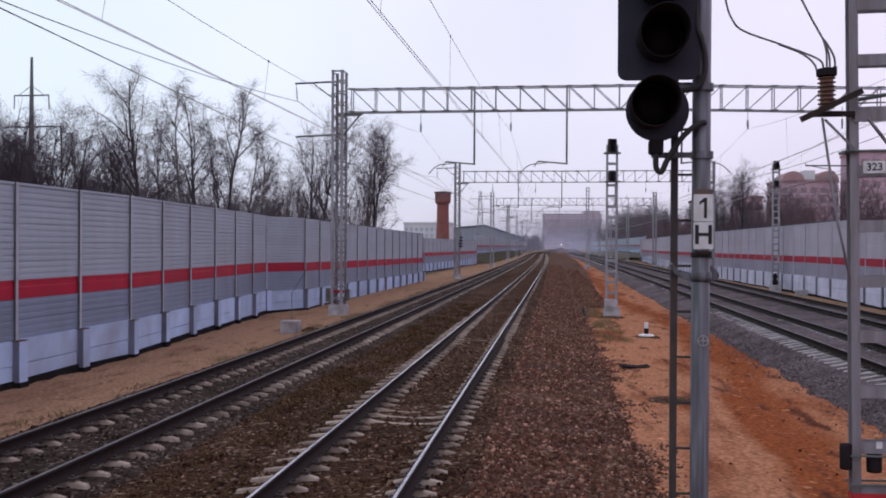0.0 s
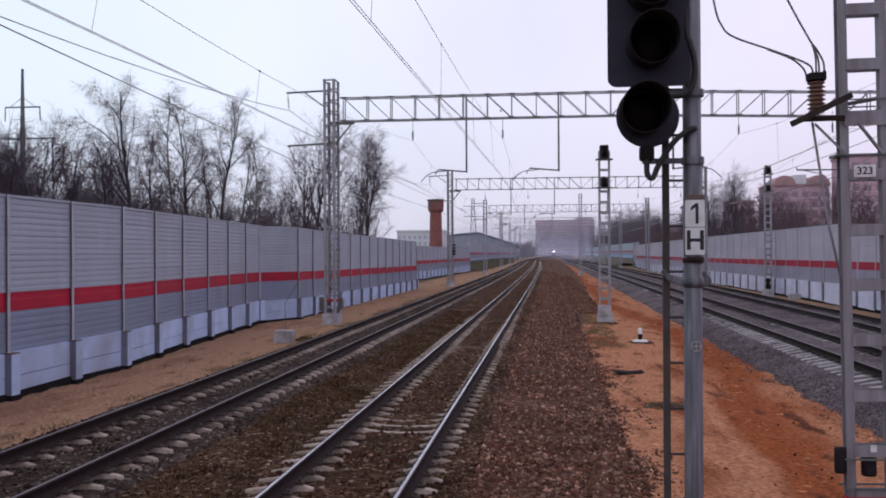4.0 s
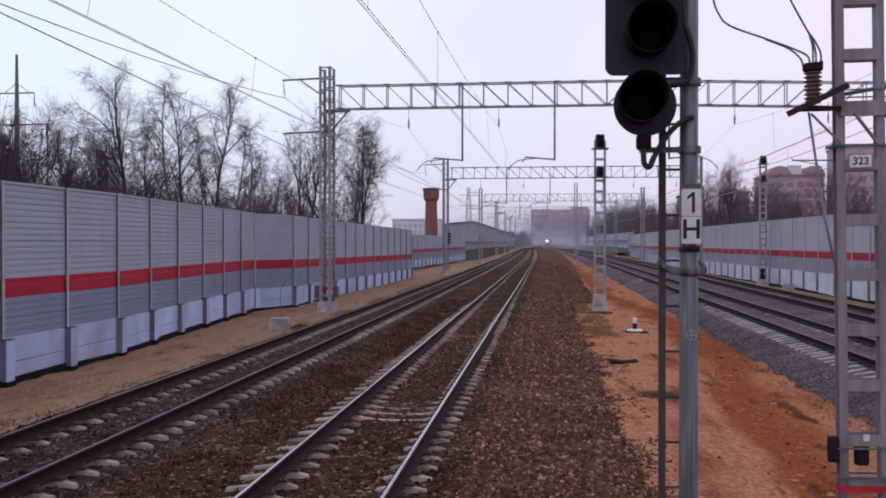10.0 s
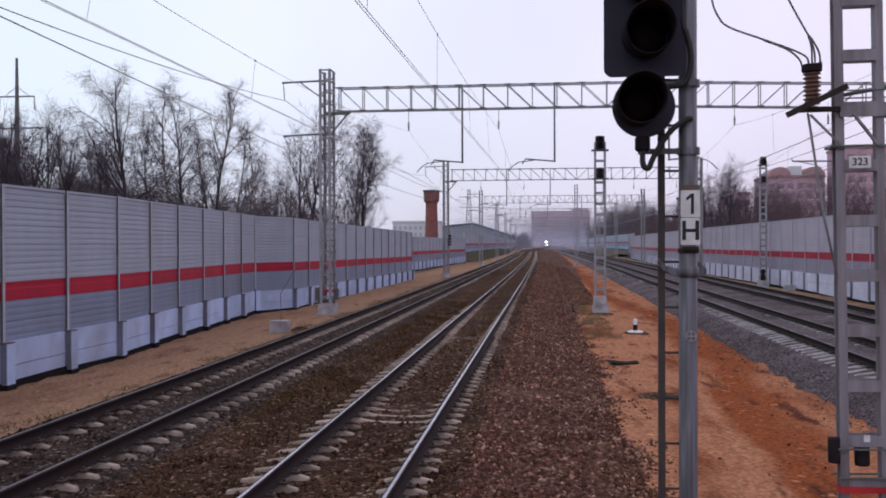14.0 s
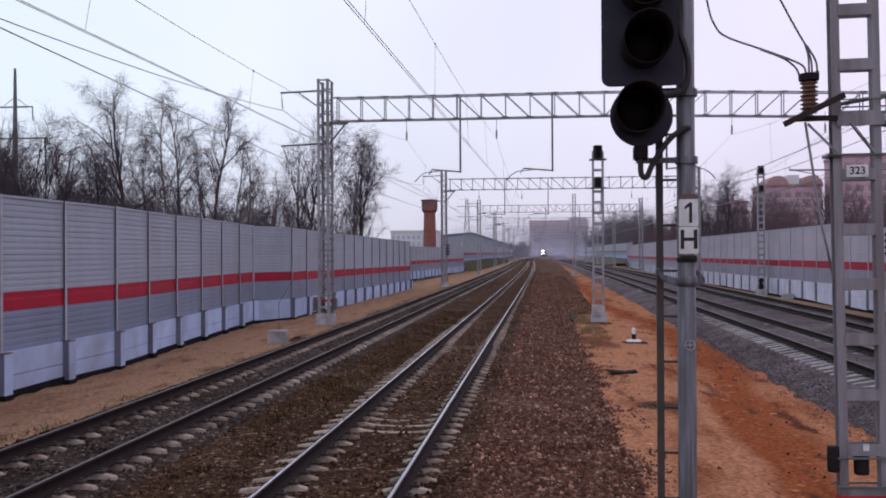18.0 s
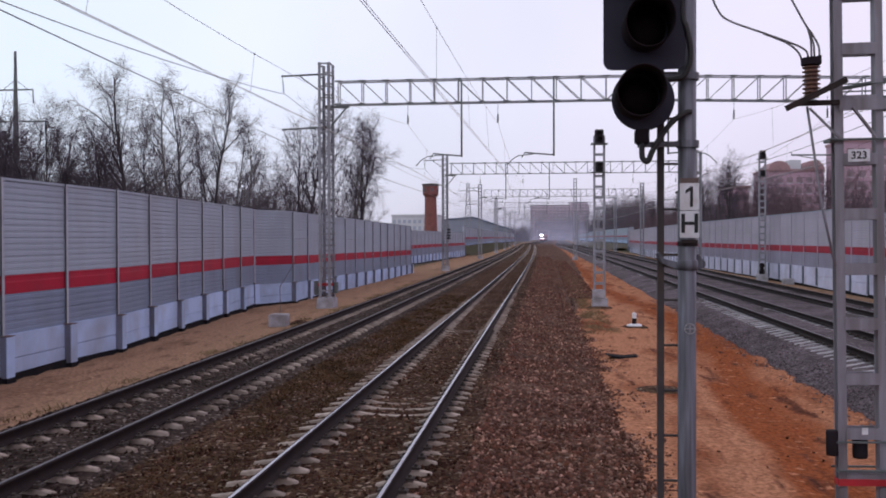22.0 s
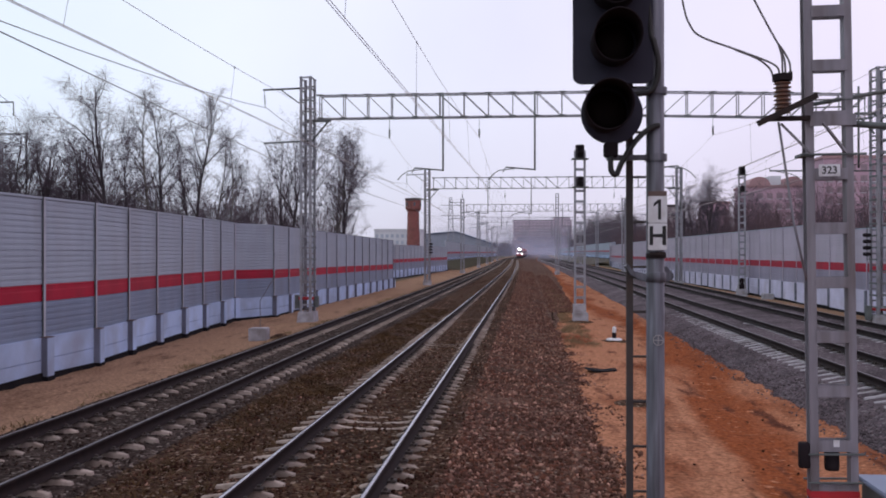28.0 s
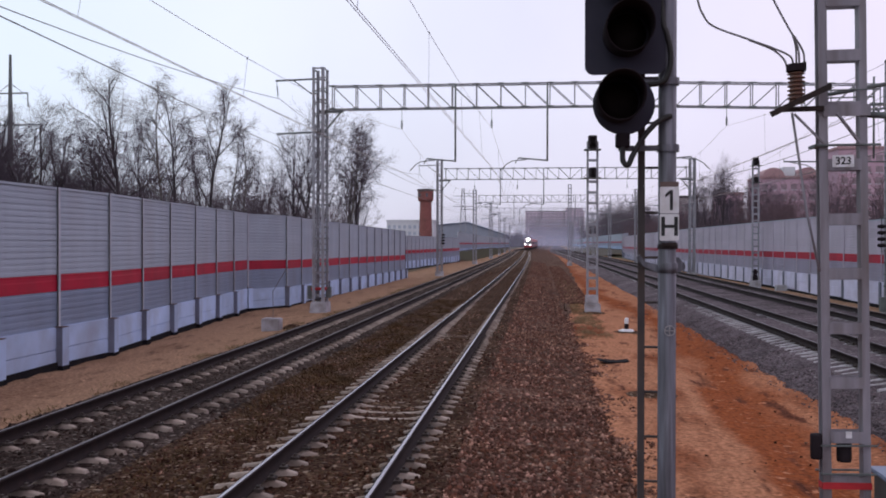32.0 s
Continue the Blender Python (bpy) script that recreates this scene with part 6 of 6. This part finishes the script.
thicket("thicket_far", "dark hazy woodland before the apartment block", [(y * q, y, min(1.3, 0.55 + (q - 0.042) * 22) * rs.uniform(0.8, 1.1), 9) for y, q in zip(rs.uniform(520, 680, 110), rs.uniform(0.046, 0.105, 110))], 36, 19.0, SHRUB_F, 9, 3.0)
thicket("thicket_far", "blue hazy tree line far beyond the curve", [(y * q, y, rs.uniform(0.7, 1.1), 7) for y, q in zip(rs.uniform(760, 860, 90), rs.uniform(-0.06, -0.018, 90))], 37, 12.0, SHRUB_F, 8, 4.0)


# ---- buildings and distance ----
def facade_mats(name, wall, band):
    return mat(name, wall, band, 0.35, 0.9, stain=tuple(0.75 * c for c in wall), sscale=0.12, samt=0.4)


GLASS = mat("window_glass", (0.06, 0.07, 0.085), (0.1, 0.11, 0.13), 0.7, 0.15, spec=0.7)
# Brick paled towards mauve: haze before the houses is put into the colour.
PINK = facade_mats("pink_brick", (0.46, 0.305, 0.375), (0.40, 0.265, 0.325))
GREYB = facade_mats("grey_render", (0.36, 0.32, 0.33), (0.31, 0.27, 0.28))
# Far panes brought near the wall tone, haze painted into the glass colour.
GREYB_D = facade_mats("hazy_window_glass", (0.36, 0.30, 0.36), (0.30, 0.26, 0.31))
# Roof red greyed and lightened for the same haze.
RED_ROOF = facade_mats("red_metal_roof", (0.37, 0.23, 0.245), (0.31, 0.19, 0.2))
# Panes of the nearer houses paled for haze in the same way.
HAZY_PANE = mat("hazed_window_glass", (0.20, 0.145, 0.17), (0.27, 0.20, 0.23), 0.7, 0.3, spec=0.5)
BLUE_PANE = mat("pale_blue_glass", (0.30, 0.34, 0.42), (0.36, 0.40, 0.48), 0.7, 0.3, spec=0.5)
# Distance haze painted into the far block's brick as a paler pink.
PINK_FAR = facade_mats("hazed_pink_brick", (0.64, 0.52, 0.58), (0.57, 0.46, 0.52))
BLUE_ROOF = facade_mats("blue_grey_roof", (0.13, 0.15, 0.21), (0.1, 0.12, 0.17))
HALL = facade_mats("blue_grey_cladding", (0.25, 0.27, 0.33), (0.21, 0.23, 0.28))
PALE = facade_mats("pale_cladding", (0.58, 0.59, 0.63), (0.51, 0.52, 0.56))


def block(name, x0, x1, y0, y1, h, floors, bays, wall, label, roof=None):
    """A block of flats: walls, a window object for each opening on the side that is seen, roof with parapet."""
    b = thing(name, ((x0 + x1) / 2, y0, GROUND_Z), label, "building")
    w, d = x1 - x0, y1 - y0
    part("wall", Geo().box(-w / 2, w / 2, 0, d, 0, h), wall, b)
    part("roof", Geo().box(-w / 2 - 0.3, w / 2 + 0.3, -0.3, d + 0.3, h, h + 0.8), roof or ROOF_D, b)
    fh, bw = (h - 1.5) / floors, w / bays
    pane = Geo().box(-bw * 0.3, bw * 0.3, -0.06, 0.1, 0, fh * 0.55).mesh("window", (BLUE_PANE if wall is PALE else HAZY_PANE) if y0 < 500 else GREYB_D)
    sill = Geo().box(-bw * 0.36, bw * 0.36, -0.16, 0.0, -0.22, -0.05).mesh("window_sill", PALE)
    for f in range(floors):
        for k in range(bays):
            win = part("window", pane, None, b, at=pose(-w / 2 + bw * (k + 0.5), 0, 1.2 + fh * f))
            if y0 < 310:
                part("window_sill", sill, None, win)
    return b


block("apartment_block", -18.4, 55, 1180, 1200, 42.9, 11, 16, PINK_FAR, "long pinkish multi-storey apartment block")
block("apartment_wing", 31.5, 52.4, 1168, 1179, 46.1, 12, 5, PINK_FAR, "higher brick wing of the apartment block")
hs = block("brick_house", 68, 85.5, 300, 316, 23.5, 7, 6, PINK, "pink brick apartment house with red rounded gables", RED_ROOF)
for gx in (-4.6, 5.6):
    part("round_gable", Geo().prism([(gx + 3.3 * math.cos(radians(a)), 24.0 + 2.9 * math.sin(radians(a))) for a in range(0, 181, 15)], -0.5, 12), RED_ROOF, hs, "red barrel-shaped gable")
part("roof_box", Geo().box(-1.2, 2.2, 1, 8, 24.4, 27.2), PALE, hs, "pale roof house")
block("brick_house", 88.5, 112, 290, 308, 31.5, 9, 7, PINK, "tall pink brick apartment house", RED_ROOF)
block("brick_house", 56, 63, 300, 312, 18.5, 5, 3, PINK, "low brick house with a red roof", RED_ROOF)
block("grey_house", 63.6, 67.4, 330, 342, 15, 5, 2, GREYB, "narrow pale grey house")
block("brick_house", 47, 54, 330, 345, 19, 6, 3, GREYB, "grey brick house behind trees")
block("white_office", -66, -46, 400, 415, 12.6, 4, 9, PALE, "low white office block with window bands", PALE)


def hall(x0, x1, y0, y1, eave, ridge, label):
    h = thing("warehouse", (0, 0, GROUND_Z), label, "warehouse")
    xm = x0 + (x1 - x0) * 0.45
    part("wall", Geo().prism([(x0, 0), (x1, 0), (x1, eave * 0.6), (xm, ridge), (x0, eave)], y0, y1), HALL, h, "pale clad wall")
    part("roof", Geo().prism([(x0 - 0.5, eave), (xm, ridge), (x1 + 0.5, eave * 0.6), (x1 + 0.5, eave * 0.6 + 0.7), (xm, ridge + 0.9), (x0 - 0.5, eave + 0.9)], y0 - 0.4, y1 + 0.4), BLUE_ROOF, h, "blue-grey sheet roof")
    for k in range(5):
        x = x0 + 1 + k * 2.2
        part("window", Geo().box(x, x + 1.6, y0 - 0.08, y0 + 0.1, 4.8, 5.6), GLASS, h)
    return h


hall(-56, -20.5, 520, 600, 12.9, 14.2, "long warehouse with a blue-grey roof and pale walls")
hall(-78, -56.6, 545, 610, 13.4, 14.9, "low warehouse with a blue-grey roof")

# brick water tower
wt = thing("water_tower", (-31.9, 260, GROUND_Z), "red brick water tower with a wider dark-topped head", "water tower")
part("shaft", Geo().lathe([(1.95, 0), (1.62, 15.2)], 20), BRICK, wt, "tapering brick shaft", smooth=True)
part("head", Geo().lathe([(1.6, 14.6), (2.2, 15.4), (2.25, 18.0), (2.3, 18.2), (2.3, 18.35), (0, 18.36)], 12), BRICK, wt, "wider brick tank storey")
part("roof", Geo().lathe([(2.46, 18.0), (2.46, 18.35), (0, 18.6)], 12), ROOF_D, wt, "flat dark roof")
for a in range(0, 360, 60):
    part("window", Geo().box(-0.25, 0.25, -2.3, -1.9, 16.2, 17.2), GLASS, wt, at=pose(0, 0, 0, 0, 0, a + 15))


def power_pole(x, y, h, label, arms):
    p = thing("power_pylon", (x, y, GROUND_Z), label, "power pylon", "power pylons")
    part("shaft", Geo().frustum(0, 0, 0, h, 1.1, 1.1, 0.28, 0.28), STEEL_D, p, "dark tapering shaft")
    for z, w in arms:
        a = part("cross_arm", Geo().bar((-w, 0, z), (w, 0, z), 0.2).bar((-w * 0.75, 0, z), (0, 0, z + 1.6), 0.07).bar((w * 0.75, 0, z), (0, 0, z + 1.6), 0.07), STEEL_D, p)
        for s in (-1, 1):
            part("insulator", Geo().tube([(s * w, 0, z), (s * w * 1.02, 0, z - 2.2)], 0.09, 6), STEEL_D, a, "hanging insulator string")
    return p


power_pole(-83.3, 140, 33, "dark steel power pylon with three cross arms", ((26.9, 2.9), (21.9, 4.9), (15.6, 4.2)))


def lattice_tower(x, y, h, w):
    t = thing("lattice_pylon", (x, y, GROUND_Z), "grey lattice power pylon behind the line", "power pylon", "power pylons")
    g = Geo()
    n = 9
    for sx, sy in ((-1, -1), (1, -1), (1, 1), (-1, 1)):
        part("leg", Geo().bar((sx * w / 2, sy * w / 2, 0), (sx * 0.4, sy * 0.4, h), 0.1), STEEL, t)
    for k in range(n):
        z0, z1 = h * k / n, h * (k + 1) / n
        a, b = w / 2 + (0.4 - w / 2) * k / n, w / 2 + (0.4 - w / 2) * (k + 1) / n
        for s in (-1, 1):
            g.bar((-a, s * a, z0), (b, s * b, z1), 0.06).bar((a, s * a, z0), (-b, s * b, z1), 0.06).bar((-b, s * b, z1), (b, s * b, z1), 0.06)
    part("bracing", g, STEEL, t)
    for z in (h * 0.72, h * 0.88):
        part("cross_arm", Geo().bar((-3.2, 0, z), (3.2, 0, z), 0.18), STEEL, t)


lattice_tower(-25.5, 310, 21.5, 2.6)
lattice_tower(-22, 420, 22, 2.6)

# rough grass at the barrier's foot far along on the left
rg = np.random.default_rng(5)
gx = rg.uniform(-17, -12.5, 26000)
gy = rg.uniform(172, 340, 26000)
gh = rg.uniform(0.25, 1.1, 26000)
gv = np.stack([np.stack([gx - 0.12, gy, -0.72 - (gx + 12.8) * 0.2], -1), np.stack([gx + 0.12, gy + 0.05, -0.72 - (gx + 12.8) * 0.2], -1), np.stack([gx + rg.normal(0, 0.25, gx.size), gy, -0.72 - (gx + 12.8) * 0.2 + gh], -1)], 1).reshape(-1, 3)
whole("rough_grass", poly_mesh("rough_grass", gv, np.arange(gx.size * 3).reshape(-1, 3), GRASS), None, "rough dull green grass and weeds by the barrier", "grass", "stuff")


# ---- bluish smoke and distance haze, put in as translucent sheets ----
def haze_mat(name, strength):
    m = bpy.data.materials.new(name)
    m.use_nodes = True
    n, l = m.node_tree.nodes, m.node_tree.links
    n.clear()
    out, mix = n.new("ShaderNodeOutputMaterial"), n.new("ShaderNodeMixShader")
    tr, df = n.new("ShaderNodeBsdfTransparent"), n.new("ShaderNodeBsdfDiffuse")
    # Blue-grey veil colour; its opacity fades upwards and sideways as painted haze.
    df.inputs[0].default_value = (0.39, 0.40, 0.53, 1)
    co, sep = n.new("ShaderNodeTexCoord"), n.new("ShaderNodeSeparateXYZ")
    l.new(co.outputs["Generated"], sep.inputs[0])
    ns = n.new("ShaderNodeTexNoise")
    ns.inputs["Scale"].default_value, ns.inputs["Detail"].default_value = 3.0, 4
    l.new(co.outputs["Generated"], ns.inputs["Vector"])

    def curve(sock, pts):
        r = n.new("ShaderNodeValToRGB")
        r.color_ramp.interpolation = "EASE"
        e = r.color_ramp.elements
        e[0].position, e[0].color = pts[0][0], (pts[0][1],) * 3 + (1,)
        e[1].position, e[1].color = pts[-1][0], (pts[-1][1],) * 3 + (1,)
        for p, v in pts[1:-1]:
            e.new(p).color = (v, v, v, 1)
        l.new(sock, r.inputs[0])
        return r.outputs[0]

    def times(a, b):
        t = n.new("ShaderNodeMath")
        t.operation = "MULTIPLY"
        l.new(a, t.inputs[0])
        if isinstance(b, float):
            t.inputs[1].default_value = b
        else:
            l.new(b, t.inputs[1])
        return t.outputs[0]

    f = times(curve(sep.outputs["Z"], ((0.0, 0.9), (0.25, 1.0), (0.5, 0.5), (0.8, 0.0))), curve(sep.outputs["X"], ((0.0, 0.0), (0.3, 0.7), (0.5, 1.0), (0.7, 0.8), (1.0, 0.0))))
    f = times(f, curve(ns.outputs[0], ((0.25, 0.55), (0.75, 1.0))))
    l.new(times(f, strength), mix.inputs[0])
    l.new(tr.outputs[0], mix.inputs[1])
    l.new(df.outputs[0], mix.inputs[2])
    l.new(mix.outputs[0], out.inputs[0])
    return m


SMOKE_HAZE, FAR_HAZE = haze_mat("thin_smoke_haze", 0.2), haze_mat("far_haze", 0.55)
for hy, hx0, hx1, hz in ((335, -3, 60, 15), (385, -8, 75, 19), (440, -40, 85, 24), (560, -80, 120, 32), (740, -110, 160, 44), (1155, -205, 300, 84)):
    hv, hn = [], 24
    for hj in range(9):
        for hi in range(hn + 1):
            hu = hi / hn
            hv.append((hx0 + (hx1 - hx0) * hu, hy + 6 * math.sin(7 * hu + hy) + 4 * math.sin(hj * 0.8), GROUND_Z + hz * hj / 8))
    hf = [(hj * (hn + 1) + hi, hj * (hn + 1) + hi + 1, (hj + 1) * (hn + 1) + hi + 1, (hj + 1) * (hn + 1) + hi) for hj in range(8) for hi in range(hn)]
    whole("smoke_haze", poly_mesh("smoke_haze", np.array(hv), np.array(hf), FAR_HAZE if hy > 800 else SMOKE_HAZE, True), None, "translucent sheet of bluish smoke and distance haze over the distant tracks", "smoke", "stuff")


# ---- a bird that crosses the sky ----
FEATHER = mat("dark_feathers", (0.05, 0.048, 0.055), (0.03, 0.03, 0.035), 20, 0.9)
BIRD = thing("bird", (0, 0, 0), "small dark bird flying with spread wings", "bird")
part("body", Geo().lathe([(0.0, -0.17), (0.035, -0.12), (0.06, 0.0), (0.045, 0.1), (0.03, 0.14), (0.028, 0.17), (0.0, 0.2)], 10, "x"), FEATHER, BIRD, smooth=True)
for bs in (-1, 1):
    part("wing", Geo().column([(-0.07, bs * 0.03), (0.08, bs * 0.03), (0.09, bs * 0.2), (0.0, bs * 0.38), (-0.05, bs * 0.22)][::bs], -0.006, 0.006), FEATHER, BIRD, at=pose(0, 0, 0.02, bs * 22))
part("tail", Geo().column([(-0.13, -0.025), (-0.13, 0.025), (-0.27, 0.05), (-0.27, -0.05)], -0.005, 0.005), FEATHER, BIRD)


# ---- the train ----
TRAIN_RED = mat("train_red", (0.34, 0.03, 0.04), (0.28, 0.025, 0.035), 0.8, 0.4, stain=(0.12, 0.03, 0.035), sscale=0.7, samt=0.4)
TRAIN_DARK = mat("train_underframe", (0.035, 0.03, 0.032), None, 2, 0.8)
TRAIN_GREY = mat("train_grey", (0.42, 0.4, 0.42), (0.35, 0.33, 0.35), 1, 0.45)
HEADLIGHT = glow("headlight", (1.0, 0.96, 0.97), 150.0)
MARKER = glow("marker_light", (1.0, 0.9, 0.92), 25.0)


def vehicle(name, length, label, category, cab):
    """A rail vehicle, its front at y = 0 and its body behind; the rail top is z = 0."""
    v = thing(name, (0, 0, 0), label, category)
    sec = [(-1.5, 0.95), (1.5, 0.95), (1.55, 1.3), (1.55, 3.4), (1.35, 4.15), (0.7, 4.5), (-0.7, 4.5), (-1.35, 4.15), (-1.55, 3.4), (-1.55, 1.3)]
    body = part("body", Geo().prism(sec, 0.15 if cab else 0.4, length - 0.4), TRAIN_RED, v, "dark red car body", bevel=0.05)
    part("waist_band", Geo().box(-1.575, 1.575, 0.4, length - 0.6, 1.5, 1.8), TRAIN_GREY, body, "grey waist band")
    part("underframe", Geo().box(-1.35, 1.35, 0.5, length - 0.5, 0.55, 0.95), TRAIN_DARK, v, bevel=0.03)
    for by in (length * 0.17, length * 0.83):
        bg = part("bogie", Geo().box(-1.25, 1.25, by - 1.6, by + 1.6, 0.35, 0.75), TRAIN_DARK, v, "dark bogie frame", bevel=0.03)
        for wy in (-1.1, 1.1):
            part("wheelset", Geo().lathe([(0, -0.85), (0.5, -0.85), (0.52, -0.72), (0.1, -0.70), (0.1, 0.70), (0.52, 0.72), (0.5, 0.85), (0, 0.85)], 18, "x", (0, by + wy, 0.52)), TRAIN_DARK, bg)
    for s in (-1, 1):
        for k in range(int(length / 2.4) - 1):
            part("window", Geo().box(s * 1.56 - 0.02, s * 1.56 + 0.02, 1.8 + 2.4 * k, 3.3 + 2.4 * k, 2.2, 3.2), GLASS, body, "dark side window")
    if cab:
        face = part("cab_front", Geo().prism([(-1.45, 0.9), (1.45, 0.9), (1.5, 2.3), (1.3, 4.1), (0.7, 4.42), (-0.7, 4.42), (-1.3, 4.1), (-1.5, 2.3)], 0.0, 0.16), TRAIN_GREY, v, "pale grey cab front", bevel=0.04)
        part("windscreen", Geo().prism(rounded(-1.15, 1.15, 2.6, 3.6, 0.15), -0.03, 0.02), GLASS, face, "dark windscreen")
        part("red_apron", Geo().box(-1.46, 1.46, -0.04, 0.02, 0.95, 1.65), TRAIN_RED, face, "red lower apron", bevel=0.02)
        part("buffer_beam", Geo().box(-1.4, 1.4, -0.25, 0.1, 0.35, 0.9), TRAIN_DARK, v, bevel=0.03)
        part("headlight", Geo().lathe([(0.0, 0.12), (0.26, 0.1), (0.32, 0.0)], 20, "y", (0, -0.05, 3.98)), HEADLIGHT, face, "lit headlight", smooth=True)
        for s in (-1, 1):
            part("marker_light", Geo().lathe([(0.0, 0.1), (0.08, 0.08), (0.11, 0.0)], 16, "y", (s * 0.95, -0.05, 2.0)), MARKER, face, "lit lower lamp", smooth=True)
    return v


LOCO = vehicle("locomotive", 18.0, "red electric train front with lit headlights", "locomotive", True)
COACHES = [vehicle("railway_coach", 23.5, "dark red railway coach behind the locomotive", "railway coach", False) for _ in range(5)]


# ---- movement ----
def train_rows(offset, length):
    """The way of one vehicle along the second track: it comes on at a steady pace."""
    rows = []
    for k in range(17):
        t = 2.0 * k
        y = 1005.0 - 20.0 * t + offset
        a, b = TRACKS[1] + bend(y), TRACKS[1] + bend(y + length)
        rows.append((t, pose(a, y, 0, 0, 0, -math.degrees(math.atan2(b - a, length)))))
    return rows


def motions():
    walk(BIRD, [(t, pose(x, 120, z, 0, -10, 180)) for t, x, z in ((0.0, 54.0, 14.0), (3.0, 9.5, 19.0), (5.5, -26.9, 23.3), (6.2, -34.4, 24.3), (7.0, -44.6, 26.3), (8.0, -58.0, 29.0), (9.0, -72.4, 31.9), (12.0, -113.0, 39.0), (32.0, -386.0, 90.0))])
    walk(LOCO, train_rows(0.0, 18.0))
    for i, c in enumerate(COACHES):
        walk(c, train_rows(18.3 + 24.0 * i, 23.5))


motions()
